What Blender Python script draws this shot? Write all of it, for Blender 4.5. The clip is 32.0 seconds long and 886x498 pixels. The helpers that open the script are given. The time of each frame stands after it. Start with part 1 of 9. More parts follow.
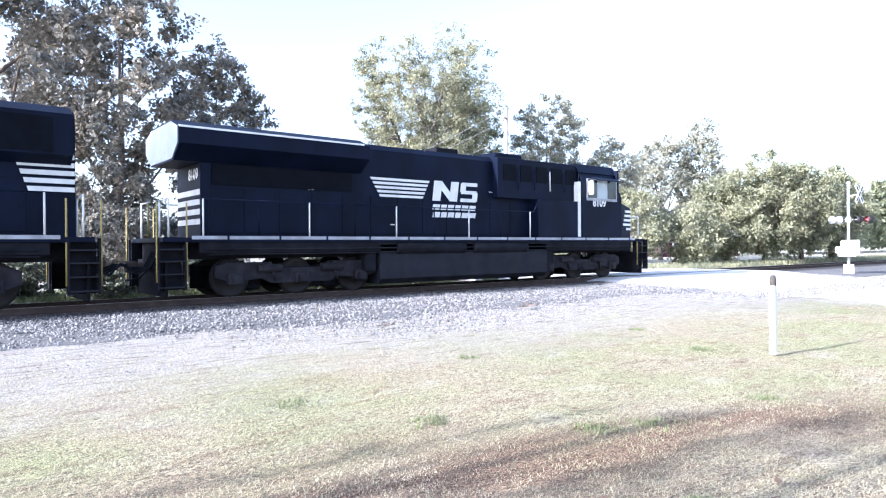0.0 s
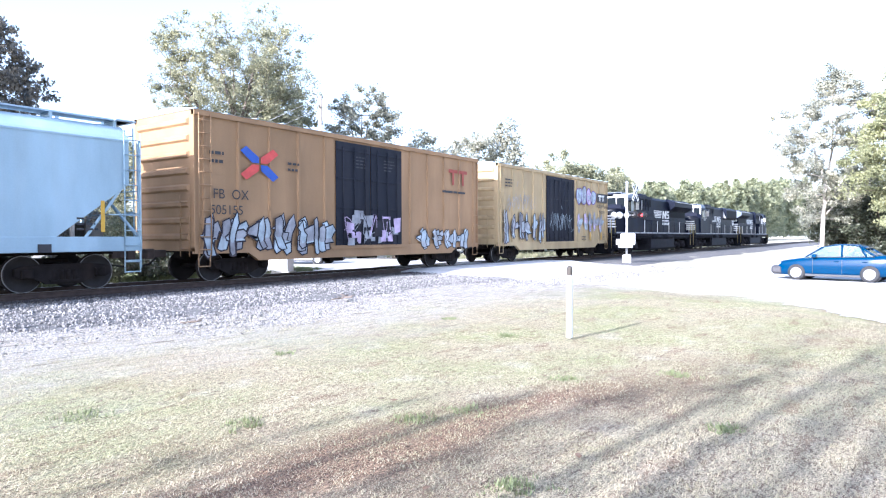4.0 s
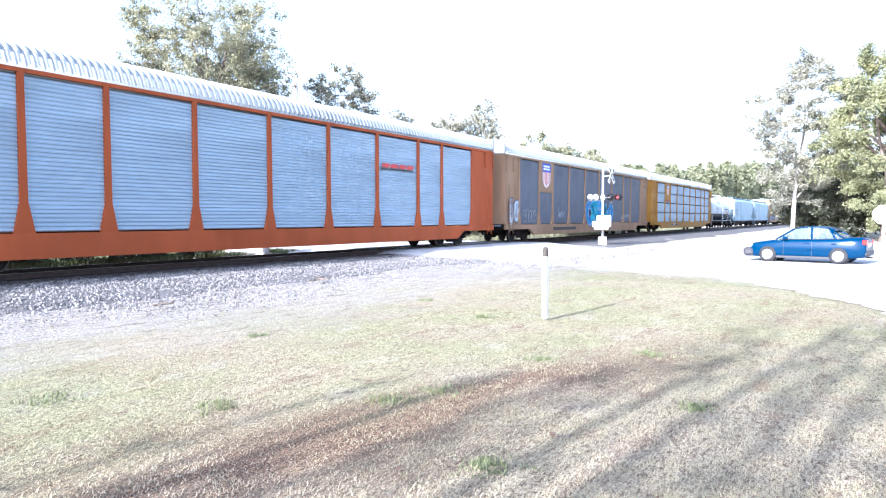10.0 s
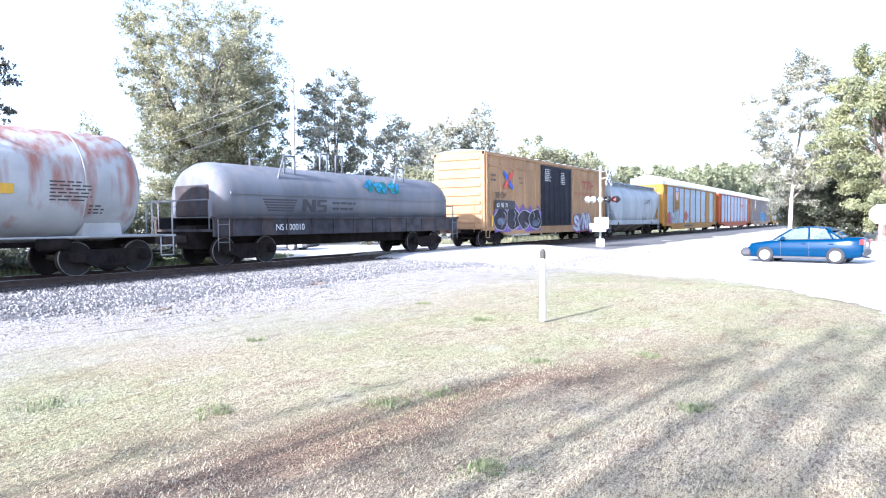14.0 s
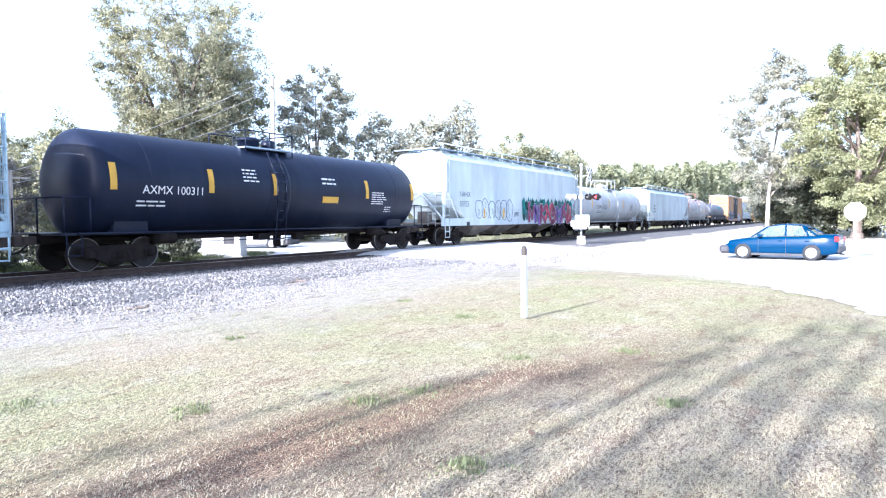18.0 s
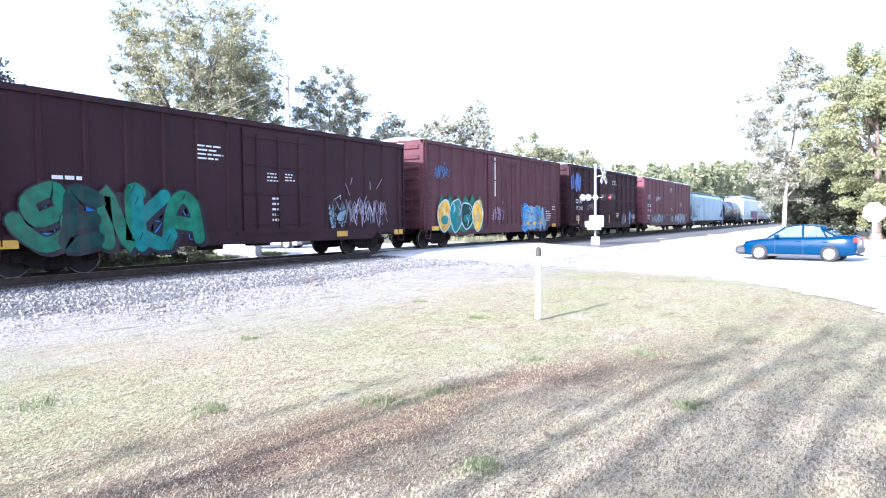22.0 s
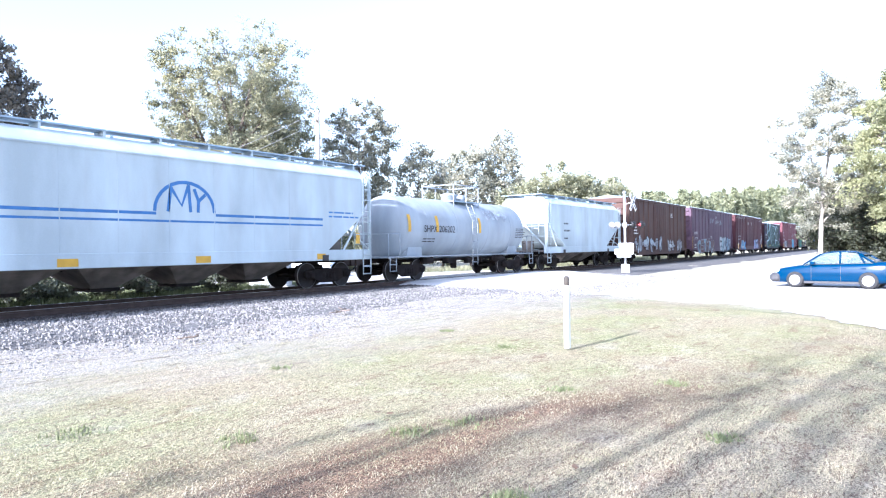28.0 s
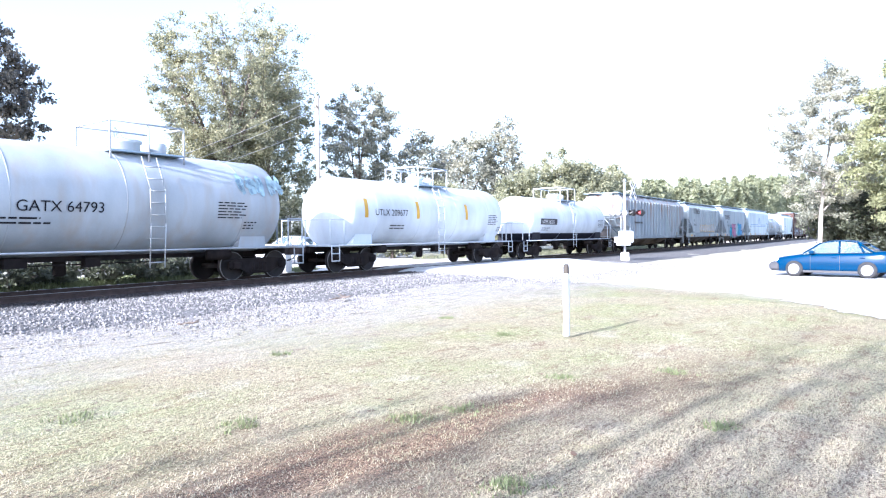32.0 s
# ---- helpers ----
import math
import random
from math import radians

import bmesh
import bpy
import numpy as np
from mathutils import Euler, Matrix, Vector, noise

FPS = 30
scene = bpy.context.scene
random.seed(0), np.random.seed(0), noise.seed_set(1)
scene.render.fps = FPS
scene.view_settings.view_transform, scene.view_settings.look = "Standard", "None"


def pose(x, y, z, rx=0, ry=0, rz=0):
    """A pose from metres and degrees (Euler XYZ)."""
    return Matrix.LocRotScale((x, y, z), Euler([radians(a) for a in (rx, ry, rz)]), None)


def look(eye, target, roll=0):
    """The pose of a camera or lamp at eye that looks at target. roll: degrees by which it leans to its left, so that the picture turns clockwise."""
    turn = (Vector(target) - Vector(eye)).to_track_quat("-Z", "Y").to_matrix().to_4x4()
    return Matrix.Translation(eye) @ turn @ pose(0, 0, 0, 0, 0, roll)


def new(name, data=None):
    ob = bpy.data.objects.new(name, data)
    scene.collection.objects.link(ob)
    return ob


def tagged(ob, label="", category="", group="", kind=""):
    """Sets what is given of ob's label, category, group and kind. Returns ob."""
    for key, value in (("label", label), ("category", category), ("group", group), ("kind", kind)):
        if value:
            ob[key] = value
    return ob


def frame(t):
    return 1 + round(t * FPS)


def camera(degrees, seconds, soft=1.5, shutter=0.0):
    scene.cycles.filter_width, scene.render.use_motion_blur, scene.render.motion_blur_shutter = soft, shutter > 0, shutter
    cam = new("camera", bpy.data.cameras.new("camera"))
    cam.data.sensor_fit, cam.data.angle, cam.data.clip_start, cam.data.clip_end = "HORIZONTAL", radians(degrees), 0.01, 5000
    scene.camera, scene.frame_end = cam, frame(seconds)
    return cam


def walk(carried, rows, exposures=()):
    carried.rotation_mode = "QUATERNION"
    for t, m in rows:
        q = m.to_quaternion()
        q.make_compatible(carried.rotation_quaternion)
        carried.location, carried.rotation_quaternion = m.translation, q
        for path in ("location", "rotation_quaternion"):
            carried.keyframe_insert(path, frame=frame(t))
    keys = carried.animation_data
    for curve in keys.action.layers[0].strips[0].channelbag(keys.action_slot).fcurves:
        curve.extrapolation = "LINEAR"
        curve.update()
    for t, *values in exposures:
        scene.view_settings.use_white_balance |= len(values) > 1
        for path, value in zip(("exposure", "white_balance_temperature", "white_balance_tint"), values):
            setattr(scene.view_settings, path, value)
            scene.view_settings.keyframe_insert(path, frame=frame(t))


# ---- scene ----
cam = camera(68.57, 32.0, soft=1.18)
PATH = [
    (0.0, pose(-0.059, -0.092, 1.602, 89.79, 0.40, -38.46)),
    (0.5, pose(-0.068, -0.034, 1.644, 89.74, 0.81, -47.62)),
    (1.0, pose(-0.110, -0.051, 1.664, 89.62, 0.80, -50.50)),
    (1.5, pose(-0.092, -0.046, 1.662, 89.65, 0.50, -52.64)),
    (2.0, pose(-0.090, -0.040, 1.661, 89.34, 0.65, -53.55)),
    (2.5, pose(-0.055, -0.023, 1.634, 89.36, 0.50, -53.87)),
    (4.5, pose(-0.042, 0.001, 1.625, 88.47, 0.07, -55.01)),
    (5.0, pose(-0.036, -0.003, 1.624, 87.86, 0.14, -55.07)),
    (5.5, pose(-0.029, 0.003, 1.621, 87.62, 0.22, -55.56)),
    (6.0, pose(-0.001, 0.006, 1.611, 87.23, 0.25, -56.22)),
    (6.5, pose(0.002, 0.013, 1.613, 87.22, 0.28, -56.57)),
    (7.0, pose(0.004, 0.009, 1.616, 87.18, 0.35, -56.31)),
    (7.5, pose(-0.004, 0.003, 1.618, 87.35, 0.41, -56.16)),
    (8.0, pose(-0.005, -0.001, 1.622, 87.51, 0.45, -56.40)),
    (8.5, pose(0.015, 0.011, 1.610, 87.62, 0.34, -56.89)),
    (9.0, pose(0.008, -0.000, 1.610, 87.47, 0.36, -56.80)),
    (9.5, pose(0.004, 0.008, 1.605, 87.37, 0.27, -57.02)),
    (10.0, pose(0.009, 0.012, 1.606, 87.32, 0.03, -56.75)),
    (10.5, pose(0.012, 0.019, 1.603, 87.27, 0.12, -56.73)),
    (11.0, pose(0.006, 0.010, 1.607, 87.37, 0.12, -56.74)),
    (11.5, pose(0.010, 0.011, 1.605, 87.41, 0.23, -56.94)),
    (12.0, pose(0.015, 0.013, 1.604, 87.46, 0.29, -56.97)),
    (12.5, pose(0.014, 0.008, 1.608, 87.61, 0.41, -56.89)),
    (13.0, pose(0.010, 0.005, 1.601, 87.82, 0.47, -56.80)),
    (13.5, pose(0.008, 0.007, 1.605, 87.78, 0.43, -56.67)),
    (14.0, pose(0.017, -0.003, 1.599, 87.63, 0.52, -56.92)),
    (14.5, pose(0.033, 0.011, 1.592, 87.10, 0.44, -57.63)),
    (16.5, pose(0.042, 0.028, 1.584, 86.98, 0.16, -58.53)),
    (17.0, pose(0.036, 0.028, 1.590, 86.92, 0.32, -58.48)),
    (17.5, pose(0.046, 0.022, 1.588, 87.07, 0.60, -58.53)),
    (18.0, pose(0.051, 0.011, 1.586, 87.41, 0.52, -58.53)),
    (18.5, pose(0.057, 0.015, 1.577, 87.58, 0.34, -58.37)),
    (19.0, pose(0.041, 0.021, 1.587, 87.70, 0.25, -58.27)),
    (19.5, pose(0.038, 0.019, 1.591, 87.69, 0.28, -58.20)),
    (20.0, pose(0.033, 0.015, 1.593, 87.48, 0.35, -57.84)),
    (20.5, pose(0.039, 0.028, 1.588, 87.47, 0.32, -58.08)),
    (21.0, pose(0.039, 0.023, 1.585, 87.25, 0.27, -57.68)),
    (21.5, pose(0.025, 0.014, 1.599, 87.29, 0.37, -57.50)),
    (22.0, pose(0.030, 0.013, 1.595, 87.45, 0.50, -57.35)),
    (22.5, pose(0.030, 0.004, 1.597, 87.62, 0.53, -57.25)),
    (23.0, pose(0.041, 0.011, 1.590, 88.00, 0.58, -57.52)),
    (23.5, pose(0.040, 0.009, 1.592, 88.32, 0.64, -57.39)),
    (24.0, pose(0.017, -0.003, 1.599, 88.66, 0.83, -56.70)),
    (24.5, pose(0.011, 0.007, 1.601, 88.83, 0.66, -56.16)),
    (25.0, pose(0.004, -0.003, 1.606, 88.82, 0.65, -55.96)),
    (25.5, pose(-0.004, -0.010, 1.614, 88.89, 0.60, -55.78)),
    (27.5, pose(-0.004, -0.028, 1.616, 89.78, 0.91, -55.11)),
    (28.0, pose(-0.000, -0.029, 1.615, 89.98, 0.89, -54.83)),
    (28.5, pose(-0.015, -0.033, 1.628, 89.83, 0.99, -54.70)),
    (29.0, pose(-0.005, -0.037, 1.623, 89.46, 0.86, -54.97)),
    (29.5, pose(0.000, -0.019, 1.618, 89.79, 0.12, -55.72)),
    (30.0, pose(-0.005, -0.021, 1.614, 89.73, 0.04, -55.31)),
    (30.5, pose(-0.013, -0.022, 1.621, 89.11, 0.39, -55.31)),
    (31.0, pose(-0.005, -0.027, 1.621, 88.90, 0.65, -55.29)),
    (31.5, pose(0.005, -0.018, 1.616, 88.78, 0.69, -55.35)),
    (32.0, pose(-0.014, -0.027, 1.625, 88.82, 0.57, -54.87)),
]
walk(cam, PATH, exposures=[(0.0, 1.55, 5280, 17), (32.0, 1.55, 5280, 17)])

# ---- light ----
SUN_EL, SUN_SIDE = 25.0, 7.5
world = bpy.data.worlds.new("sky")
scene.world = world
world.use_nodes = True
wn = world.node_tree.nodes
sky = wn.new("ShaderNodeTexSky")
sky.sky_type, sky.sun_disc = "NISHITA", False
sky.sun_elevation, sky.sun_rotation = radians(SUN_EL), radians(-90 + SUN_SIDE)
sky.air_density, sky.dust_density, sky.ozone_density = 1.0, 2.2, 1.0
wn["Background"].inputs["Strength"].default_value = 0.15
# a thin high haze pales the blue
haze = wn.new("ShaderNodeHueSaturation")
haze.inputs["Saturation"].default_value, haze.inputs["Value"].default_value = 0.70, 1.2
world.node_tree.links.new(sky.outputs[0], haze.inputs["Color"])
world.node_tree.links.new(haze.outputs[0], wn["Background"].inputs["Color"])
sun_data = bpy.data.lights.new("sun", "SUN")
sun_data.energy, sun_data.angle, sun_data.color = 5.0, radians(0.55), (1.0, 0.915, 0.80)
sun = new("sun", sun_data)
c_el, s_el = math.cos(radians(SUN_EL)), math.sin(radians(SUN_EL))
SUN_FROM = Vector((-c_el * math.cos(radians(SUN_SIDE)), c_el * math.sin(radians(SUN_SIDE)), s_el))
sun.matrix_world = look(SUN_FROM * 60, (0, 0, 0))


# ---- materials ----
def material(name, color, rough=0.6, metal=0.0, vary=0.25, scale=1.5, stretch=(1, 1, 1), bump=0.0, bump_scale=40.0,
             dark=None, dirt=0.0, dirt_color=(0.12, 0.08, 0.05), spec=0.5, island=0.0, oil_shade=None, dirt_from=0.48, dirt_to=0.75, rust_top=None):
    m = bpy.data.materials.new(name)
    m.use_nodes = True
    n, l = m.node_tree.nodes, m.node_tree.links
    b = n["Principled BSDF"]
    b.inputs["Roughness"].default_value, b.inputs["Metallic"].default_value = rough, metal
    b.inputs["Specular IOR Level"].default_value = spec
    tc, mp = n.new("ShaderNodeTexCoord"), n.new("ShaderNodeMapping")
    mp.inputs["Scale"].default_value = stretch
    l.new(tc.outputs["Object"], mp.inputs["Vector"])
    big = n.new("ShaderNodeTexNoise")
    big.inputs["Scale"].default_value, big.inputs["Detail"].default_value = scale, 6
    l.new(mp.outputs[0], big.inputs["Vector"])
    fine = n.new("ShaderNodeTexNoise")
    fine.inputs["Scale"].default_value, fine.inputs["Detail"].default_value = bump_scale, 4
    l.new(tc.outputs["Object"], fine.inputs["Vector"])
    mix = n.new("ShaderNodeMix")
    mix.data_type = "RGBA"
    lo = dark or tuple(c * (1 - vary) for c in color)
    hi = tuple(min(1, c * (1 + vary * 0.6)) for c in color)
    mix.inputs["A"].default_value, mix.inputs["B"].default_value = (*lo, 1), (*hi, 1)
    add = n.new("ShaderNodeMath")
    add.operation = "MULTIPLY_ADD"
    add.inputs[1].default_value = 0.35
    l.new(fine.outputs["Fac"], add.inputs[0])
    ramp = n.new("ShaderNodeMapRange")
    ramp.inputs[1].default_value, ramp.inputs[2].default_value = 0.35, 0.7
    l.new(big.outputs["Fac"], ramp.inputs[0])
    sub = n.new("ShaderNodeMath")
    sub.operation = "SUBTRACT"
    sub.inputs[1].default_value = 0.17
    l.new(ramp.outputs[0], sub.inputs[0])
    l.new(sub.outputs[0], add.inputs[2])
    l.new(add.outputs[0], mix.inputs["Factor"])
    out = mix.outputs["Result"]
    if island:
        geo, hsv = n.new("ShaderNodeNewGeometry"), n.new("ShaderNodeHueSaturation")
        mr = n.new("ShaderNodeMapRange")
        mr.inputs[3].default_value, mr.inputs[4].default_value = 1 - island, 1 + island
        l.new(geo.outputs["Random Per Island"], mr.inputs[0])
        l.new(mr.outputs[0], hsv.inputs["Value"])
        l.new(out, hsv.inputs["Color"])
        out = hsv.outputs[0]
    if dirt:
        streak, smp = n.new("ShaderNodeTexNoise"), n.new("ShaderNodeMapping")
        smp.inputs["Scale"].default_value = (1.6, 1.6, 0.16)
        l.new(tc.outputs["Object"], smp.inputs["Vector"])
        l.new(smp.outputs[0], streak.inputs["Vector"])
        streak.inputs["Scale"].default_value, streak.inputs["Detail"].default_value = 1.7, 8
        sr = n.new("ShaderNodeMapRange")
        sr.inputs[1].default_value, sr.inputs[2].default_value, sr.inputs[4].default_value = dirt_from, dirt_to, dirt
        if rust_top:
            # rust bleeds down from the top seams
            zs, za = n.new("ShaderNodeSeparateXYZ"), n.new("ShaderNodeMath")
            l.new(tc.outputs["Object"], zs.inputs[0])
            za.operation, za.inputs[1].default_value = "MULTIPLY_ADD", rust_top
            l.new(zs.outputs["Z"], za.inputs[0])
            l.new(streak.outputs["Fac"], za.inputs[2])
            l.new(za.outputs[0], sr.inputs[0])
        else:
            l.new(streak.outputs["Fac"], sr.inputs[0])
        dm = n.new("ShaderNodeMix")
        dm.data_type = "RGBA"
        dm.inputs["B"].default_value = (*dirt_color, 1)
        l.new(sr.outputs[0], dm.inputs["Factor"])
        l.new(out, dm.inputs["A"])
        out = dm.outputs["Result"]
    if oil_shade:
        # oil and brake dust along the middle of the track, plus painted train shade
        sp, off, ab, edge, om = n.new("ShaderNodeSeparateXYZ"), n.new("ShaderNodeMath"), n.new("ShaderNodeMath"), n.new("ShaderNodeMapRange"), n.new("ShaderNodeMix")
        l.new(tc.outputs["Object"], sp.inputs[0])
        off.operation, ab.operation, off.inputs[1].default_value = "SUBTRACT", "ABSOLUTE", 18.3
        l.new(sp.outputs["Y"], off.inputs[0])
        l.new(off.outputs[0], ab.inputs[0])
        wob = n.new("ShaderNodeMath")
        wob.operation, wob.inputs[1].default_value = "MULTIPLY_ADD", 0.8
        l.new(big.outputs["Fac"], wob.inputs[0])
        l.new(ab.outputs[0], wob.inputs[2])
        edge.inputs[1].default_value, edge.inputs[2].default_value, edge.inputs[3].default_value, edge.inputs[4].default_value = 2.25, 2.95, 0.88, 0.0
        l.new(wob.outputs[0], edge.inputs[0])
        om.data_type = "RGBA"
        om.inputs["B"].default_value = (*oil_shade, 1)
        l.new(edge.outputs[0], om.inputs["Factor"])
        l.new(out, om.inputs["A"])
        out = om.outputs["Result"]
    l.new(out, b.inputs["Base Color"])
    if bump:
        bp = n.new("ShaderNodeBump")
        bp.inputs["Strength"].default_value, bp.inputs["Distance"].default_value = bump, 0.02
        l.new(fine.outputs["Fac"], bp.inputs["Height"])
        l.new(bp.outputs[0], b.inputs["Normal"])
    return m


def paint(name, color, dirt=0.25, rough=0.6, dirt_color=(0.16, 0.12, 0.09), vary=0.2):
    return material(name, color, rough, 0, vary, 0.9, (1, 1, 0.35), 0.08, 26, dirt=dirt, dirt_color=dirt_color, spec=0.16)


def leaf_material(name, color, color2, translucent=0.35):
    m = bpy.data.materials.new(name)
    m.use_nodes = True
    n, l = m.node_tree.nodes, m.node_tree.links
    b, out = n["Principled BSDF"], n["Material Output"]
    b.inputs["Roughness"].default_value, b.inputs["Specular IOR Level"].default_value = 0.5, 0.4
    geo, mix, tr, ms = n.new("ShaderNodeNewGeometry"), n.new("ShaderNodeMix"), n.new("ShaderNodeBsdfTranslucent"), n.new("ShaderNodeMixShader")
    tc, nz, ma = n.new("ShaderNodeTexCoord"), n.new("ShaderNodeTexNoise"), n.new("ShaderNodeMath")
    nz.inputs["Scale"].default_value = 0.45
    l.new(tc.outputs["Object"], nz.inputs["Vector"])
    ma.operation = "MULTIPLY_ADD"
    ma.inputs[1].default_value = 0.5
    l.new(geo.outputs["Random Per Island"], ma.inputs[0])
    mr = n.new("ShaderNodeMapRange")
    mr.inputs[1].default_value, mr.inputs[2].default_value, mr.inputs[4].default_value = 0.35, 0.68, 0.6
    l.new(nz.outputs["Fac"], mr.inputs[0])
    l.new(mr.outputs[0], ma.inputs[2])
    mix.data_type = "RGBA"
    mix.inputs["A"].default_value, mix.inputs["B"].default_value = (*color, 1), (*color2, 1)
    l.new(ma.outputs[0], mix.inputs["Factor"])
    l.new(mix.outputs["Result"], b.inputs["Base Color"])
    l.new(mix.outputs["Result"], tr.inputs["Color"])
    ms.inputs[0].default_value = translucent
    l.new(b.outputs[0], ms.inputs[1])
    l.new(tr.outputs[0], ms.inputs[2])
    l.new(ms.outputs[0], out.inputs["Surface"])
    return m


def glow(name, color, strength):
    m = bpy.data.materials.new(name)
    m.use_nodes = True
    b = m.node_tree.nodes["Principled BSDF"]
    b.inputs["Base Color"].default_value = (*color, 1)
    b.inputs["Emission Color"].default_value, b.inputs["Emission Strength"].default_value = (*color, 1), strength
    return m


def glass_material(name, color=(0.6, 0.7, 0.75), dark=0.75):
    m = bpy.data.materials.new(name)
    m.use_nodes = True
    b = m.node_tree.nodes["Principled BSDF"]
    b.inputs["Base Color"].default_value = (*color, 1)
    b.inputs["Roughness"].default_value, b.inputs["IOR"].default_value = 0.04, 1.45
    b.inputs["Transmission Weight"].default_value = dark
    return m


def ground_material():
    m = bpy.data.materials.new("dry_lawn")
    m.use_nodes = True
    n, l = m.node_tree.nodes, m.node_tree.links
    b = n["Principled BSDF"]
    b.inputs["Roughness"].default_value, b.inputs["Specular IOR Level"].default_value = 0.95, 0.1
    tc = n.new("ShaderNodeTexCoord")

    def nz(scale, detail=6, stretch=None):
        t = n.new("ShaderNodeTexNoise")
        t.inputs["Scale"].default_value, t.inputs["Detail"].default_value = scale, detail
        if stretch:
            mp = n.new("ShaderNodeMapping")
            mp.inputs["Scale"].default_value = stretch
            l.new(tc.outputs["Object"], mp.inputs["Vector"])
            l.new(mp.outputs[0], t.inputs["Vector"])
        else:
            l.new(tc.outputs["Object"], t.inputs["Vector"])
        return t.outputs["Fac"]

    def band(v, lo, hi, top=1.0):
        r = n.new("ShaderNodeMapRange")
        r.inputs[1].default_value, r.inputs[2].default_value, r.inputs[4].default_value = lo, hi, top
        l.new(v, r.inputs[0])
        return r.outputs[0]

    def mixed(fac, a, c):
        x = n.new("ShaderNodeMix")
        x.data_type = "RGBA"
        l.new(fac, x.inputs["Factor"])
        for key, v in (("A", a), ("B", c)):
            if isinstance(v, tuple):
                x.inputs[key].default_value = (*v, 1)
            else:
                l.new(v, x.inputs[key])
        return x.outputs["Result"]

    sp = n.new("ShaderNodeSeparateXYZ")
    l.new(tc.outputs["Object"], sp.inputs[0])

    def slope(v, k, rest):
        """v * k + rest."""
        x = n.new("ShaderNodeMath")
        x.operation, x.inputs[1].default_value = "MULTIPLY_ADD", k
        l.new(v, x.inputs[0])
        if isinstance(rest, float):
            x.inputs[2].default_value = rest
        else:
            l.new(rest, x.inputs[2])
        return x.outputs[0]

    straw = mixed(band(nz(70, 4), 0.38, 0.62), (0.13, 0.105, 0.066), (0.56, 0.50, 0.33))
    green = mixed(band(nz(75, 4), 0.38, 0.62), (0.10, 0.106, 0.05), (0.49, 0.50, 0.26))
    brown = mixed(band(nz(65, 4), 0.38, 0.64), (0.045, 0.027, 0.018), (0.35, 0.23, 0.15))
    pale = mixed(band(nz(70, 4), 0.36, 0.6), (0.19, 0.17, 0.125), (0.64, 0.605, 0.47))
    rut = mixed(band(nz(70, 4), 0.38, 0.62), (0.06, 0.042, 0.03), (0.23, 0.165, 0.12))
    # green comes through the straw in patches, more of it away from the worn belt
    col = mixed(band(nz(0.5, 6), 0.40, 0.62, 0.85), straw, green)
    col = mixed(band(nz(1.6, 6), 0.55, 0.72, 0.55), col, pale)
    # the worn reddish belt that crosses the near lawn aslant
    along = slope(sp.outputs["X"], 0.27, sp.outputs["Y"])
    wander = slope(nz(0.9, 7, (0.5, 1.5, 1)), 2.6, along)
    side = n.new("ShaderNodeMath")
    side.operation, side.inputs[1].default_value = "SUBTRACT", 5.6
    l.new(wander, side.inputs[0])
    away = n.new("ShaderNodeMath")
    away.operation = "ABSOLUTE"
    l.new(side.outputs[0], away.inputs[0])
    worn = n.new("ShaderNodeMapRange")
    worn.inputs[1].default_value, worn.inputs[2].default_value, worn.inputs[3].default_value, worn.inputs[4].default_value = 0.1, 1.15, 0.92, 0.0
    l.new(away.outputs[0], worn.inputs[0])
    near = n.new("ShaderNodeMapRange")
    near.inputs[1].default_value, near.inputs[2].default_value, near.inputs[3].default_value, near.inputs[4].default_value = 6.0, 9.5, 1.0, 0.2
    l.new(sp.outputs["X"], near.inputs[0])
    belt = n.new("ShaderNodeMath")
    belt.operation = "MULTIPLY"
    l.new(worn.outputs[0], belt.inputs[0])
    l.new(near.outputs[0], belt.inputs[1])
    # rosier dead thatch on the near side of the belt
    rose = mixed(band(nz(68, 4), 0.38, 0.62), (0.13, 0.10, 0.07), (0.55, 0.465, 0.345))
    inner = n.new("ShaderNodeMapRange")
    inner.inputs[1].default_value, inner.inputs[2].default_value, inner.inputs[3].default_value, inner.inputs[4].default_value = 5.4, 7.0, 0.6, 0.0
    l.new(wander, inner.inputs[0])
    rosy = n.new("ShaderNodeMath")
    rosy.operation = "MULTIPLY"
    l.new(inner.outputs[0], rosy.inputs[0])
    l.new(near.outputs[0], rosy.inputs[1])
    col = mixed(rosy.outputs[0], col, rose)
    col = mixed(belt.outputs[0], col, brown)
    col = mixed(band(nz(2.4, 7, (0.5, 1.6, 1)), 0.56, 0.70, 0.6), col, brown)
    # thin thatch hollows and small bare specks
    col = mixed(band(nz(26, 6, (0.45, 1.7, 1)), 0.52, 0.66, 0.82), col, rut)
    col = mixed(band(nz(7.5, 3), 0.66, 0.72, 0.8), col, rut)
    col = mixed(band(nz(9, 7, (0.6, 1.6, 1)), 0.55, 0.68, 0.45), col, rut)
    # stone dust spread from the track bed over the lawn's edge, with dark scrapes through it
    dusty = slope(nz(0.7, 7, (0.5, 1.3, 1)), 5.0, sp.outputs["Y"])
    dust = mixed(band(nz(60, 6, (0.6, 1.4, 1)), 0.36, 0.62), (0.15, 0.135, 0.115), (0.53, 0.50, 0.45))
    dust = mixed(band(nz(5.0, 8, (0.3, 1.8, 1)), 0.53, 0.66, 0.85), dust, mixed(band(nz(40, 4), 0.4, 0.6), (0.07, 0.058, 0.05), (0.22, 0.185, 0.155)))
    col = mixed(band(dusty, 8.6, 12.4, 0.92), col, dust)
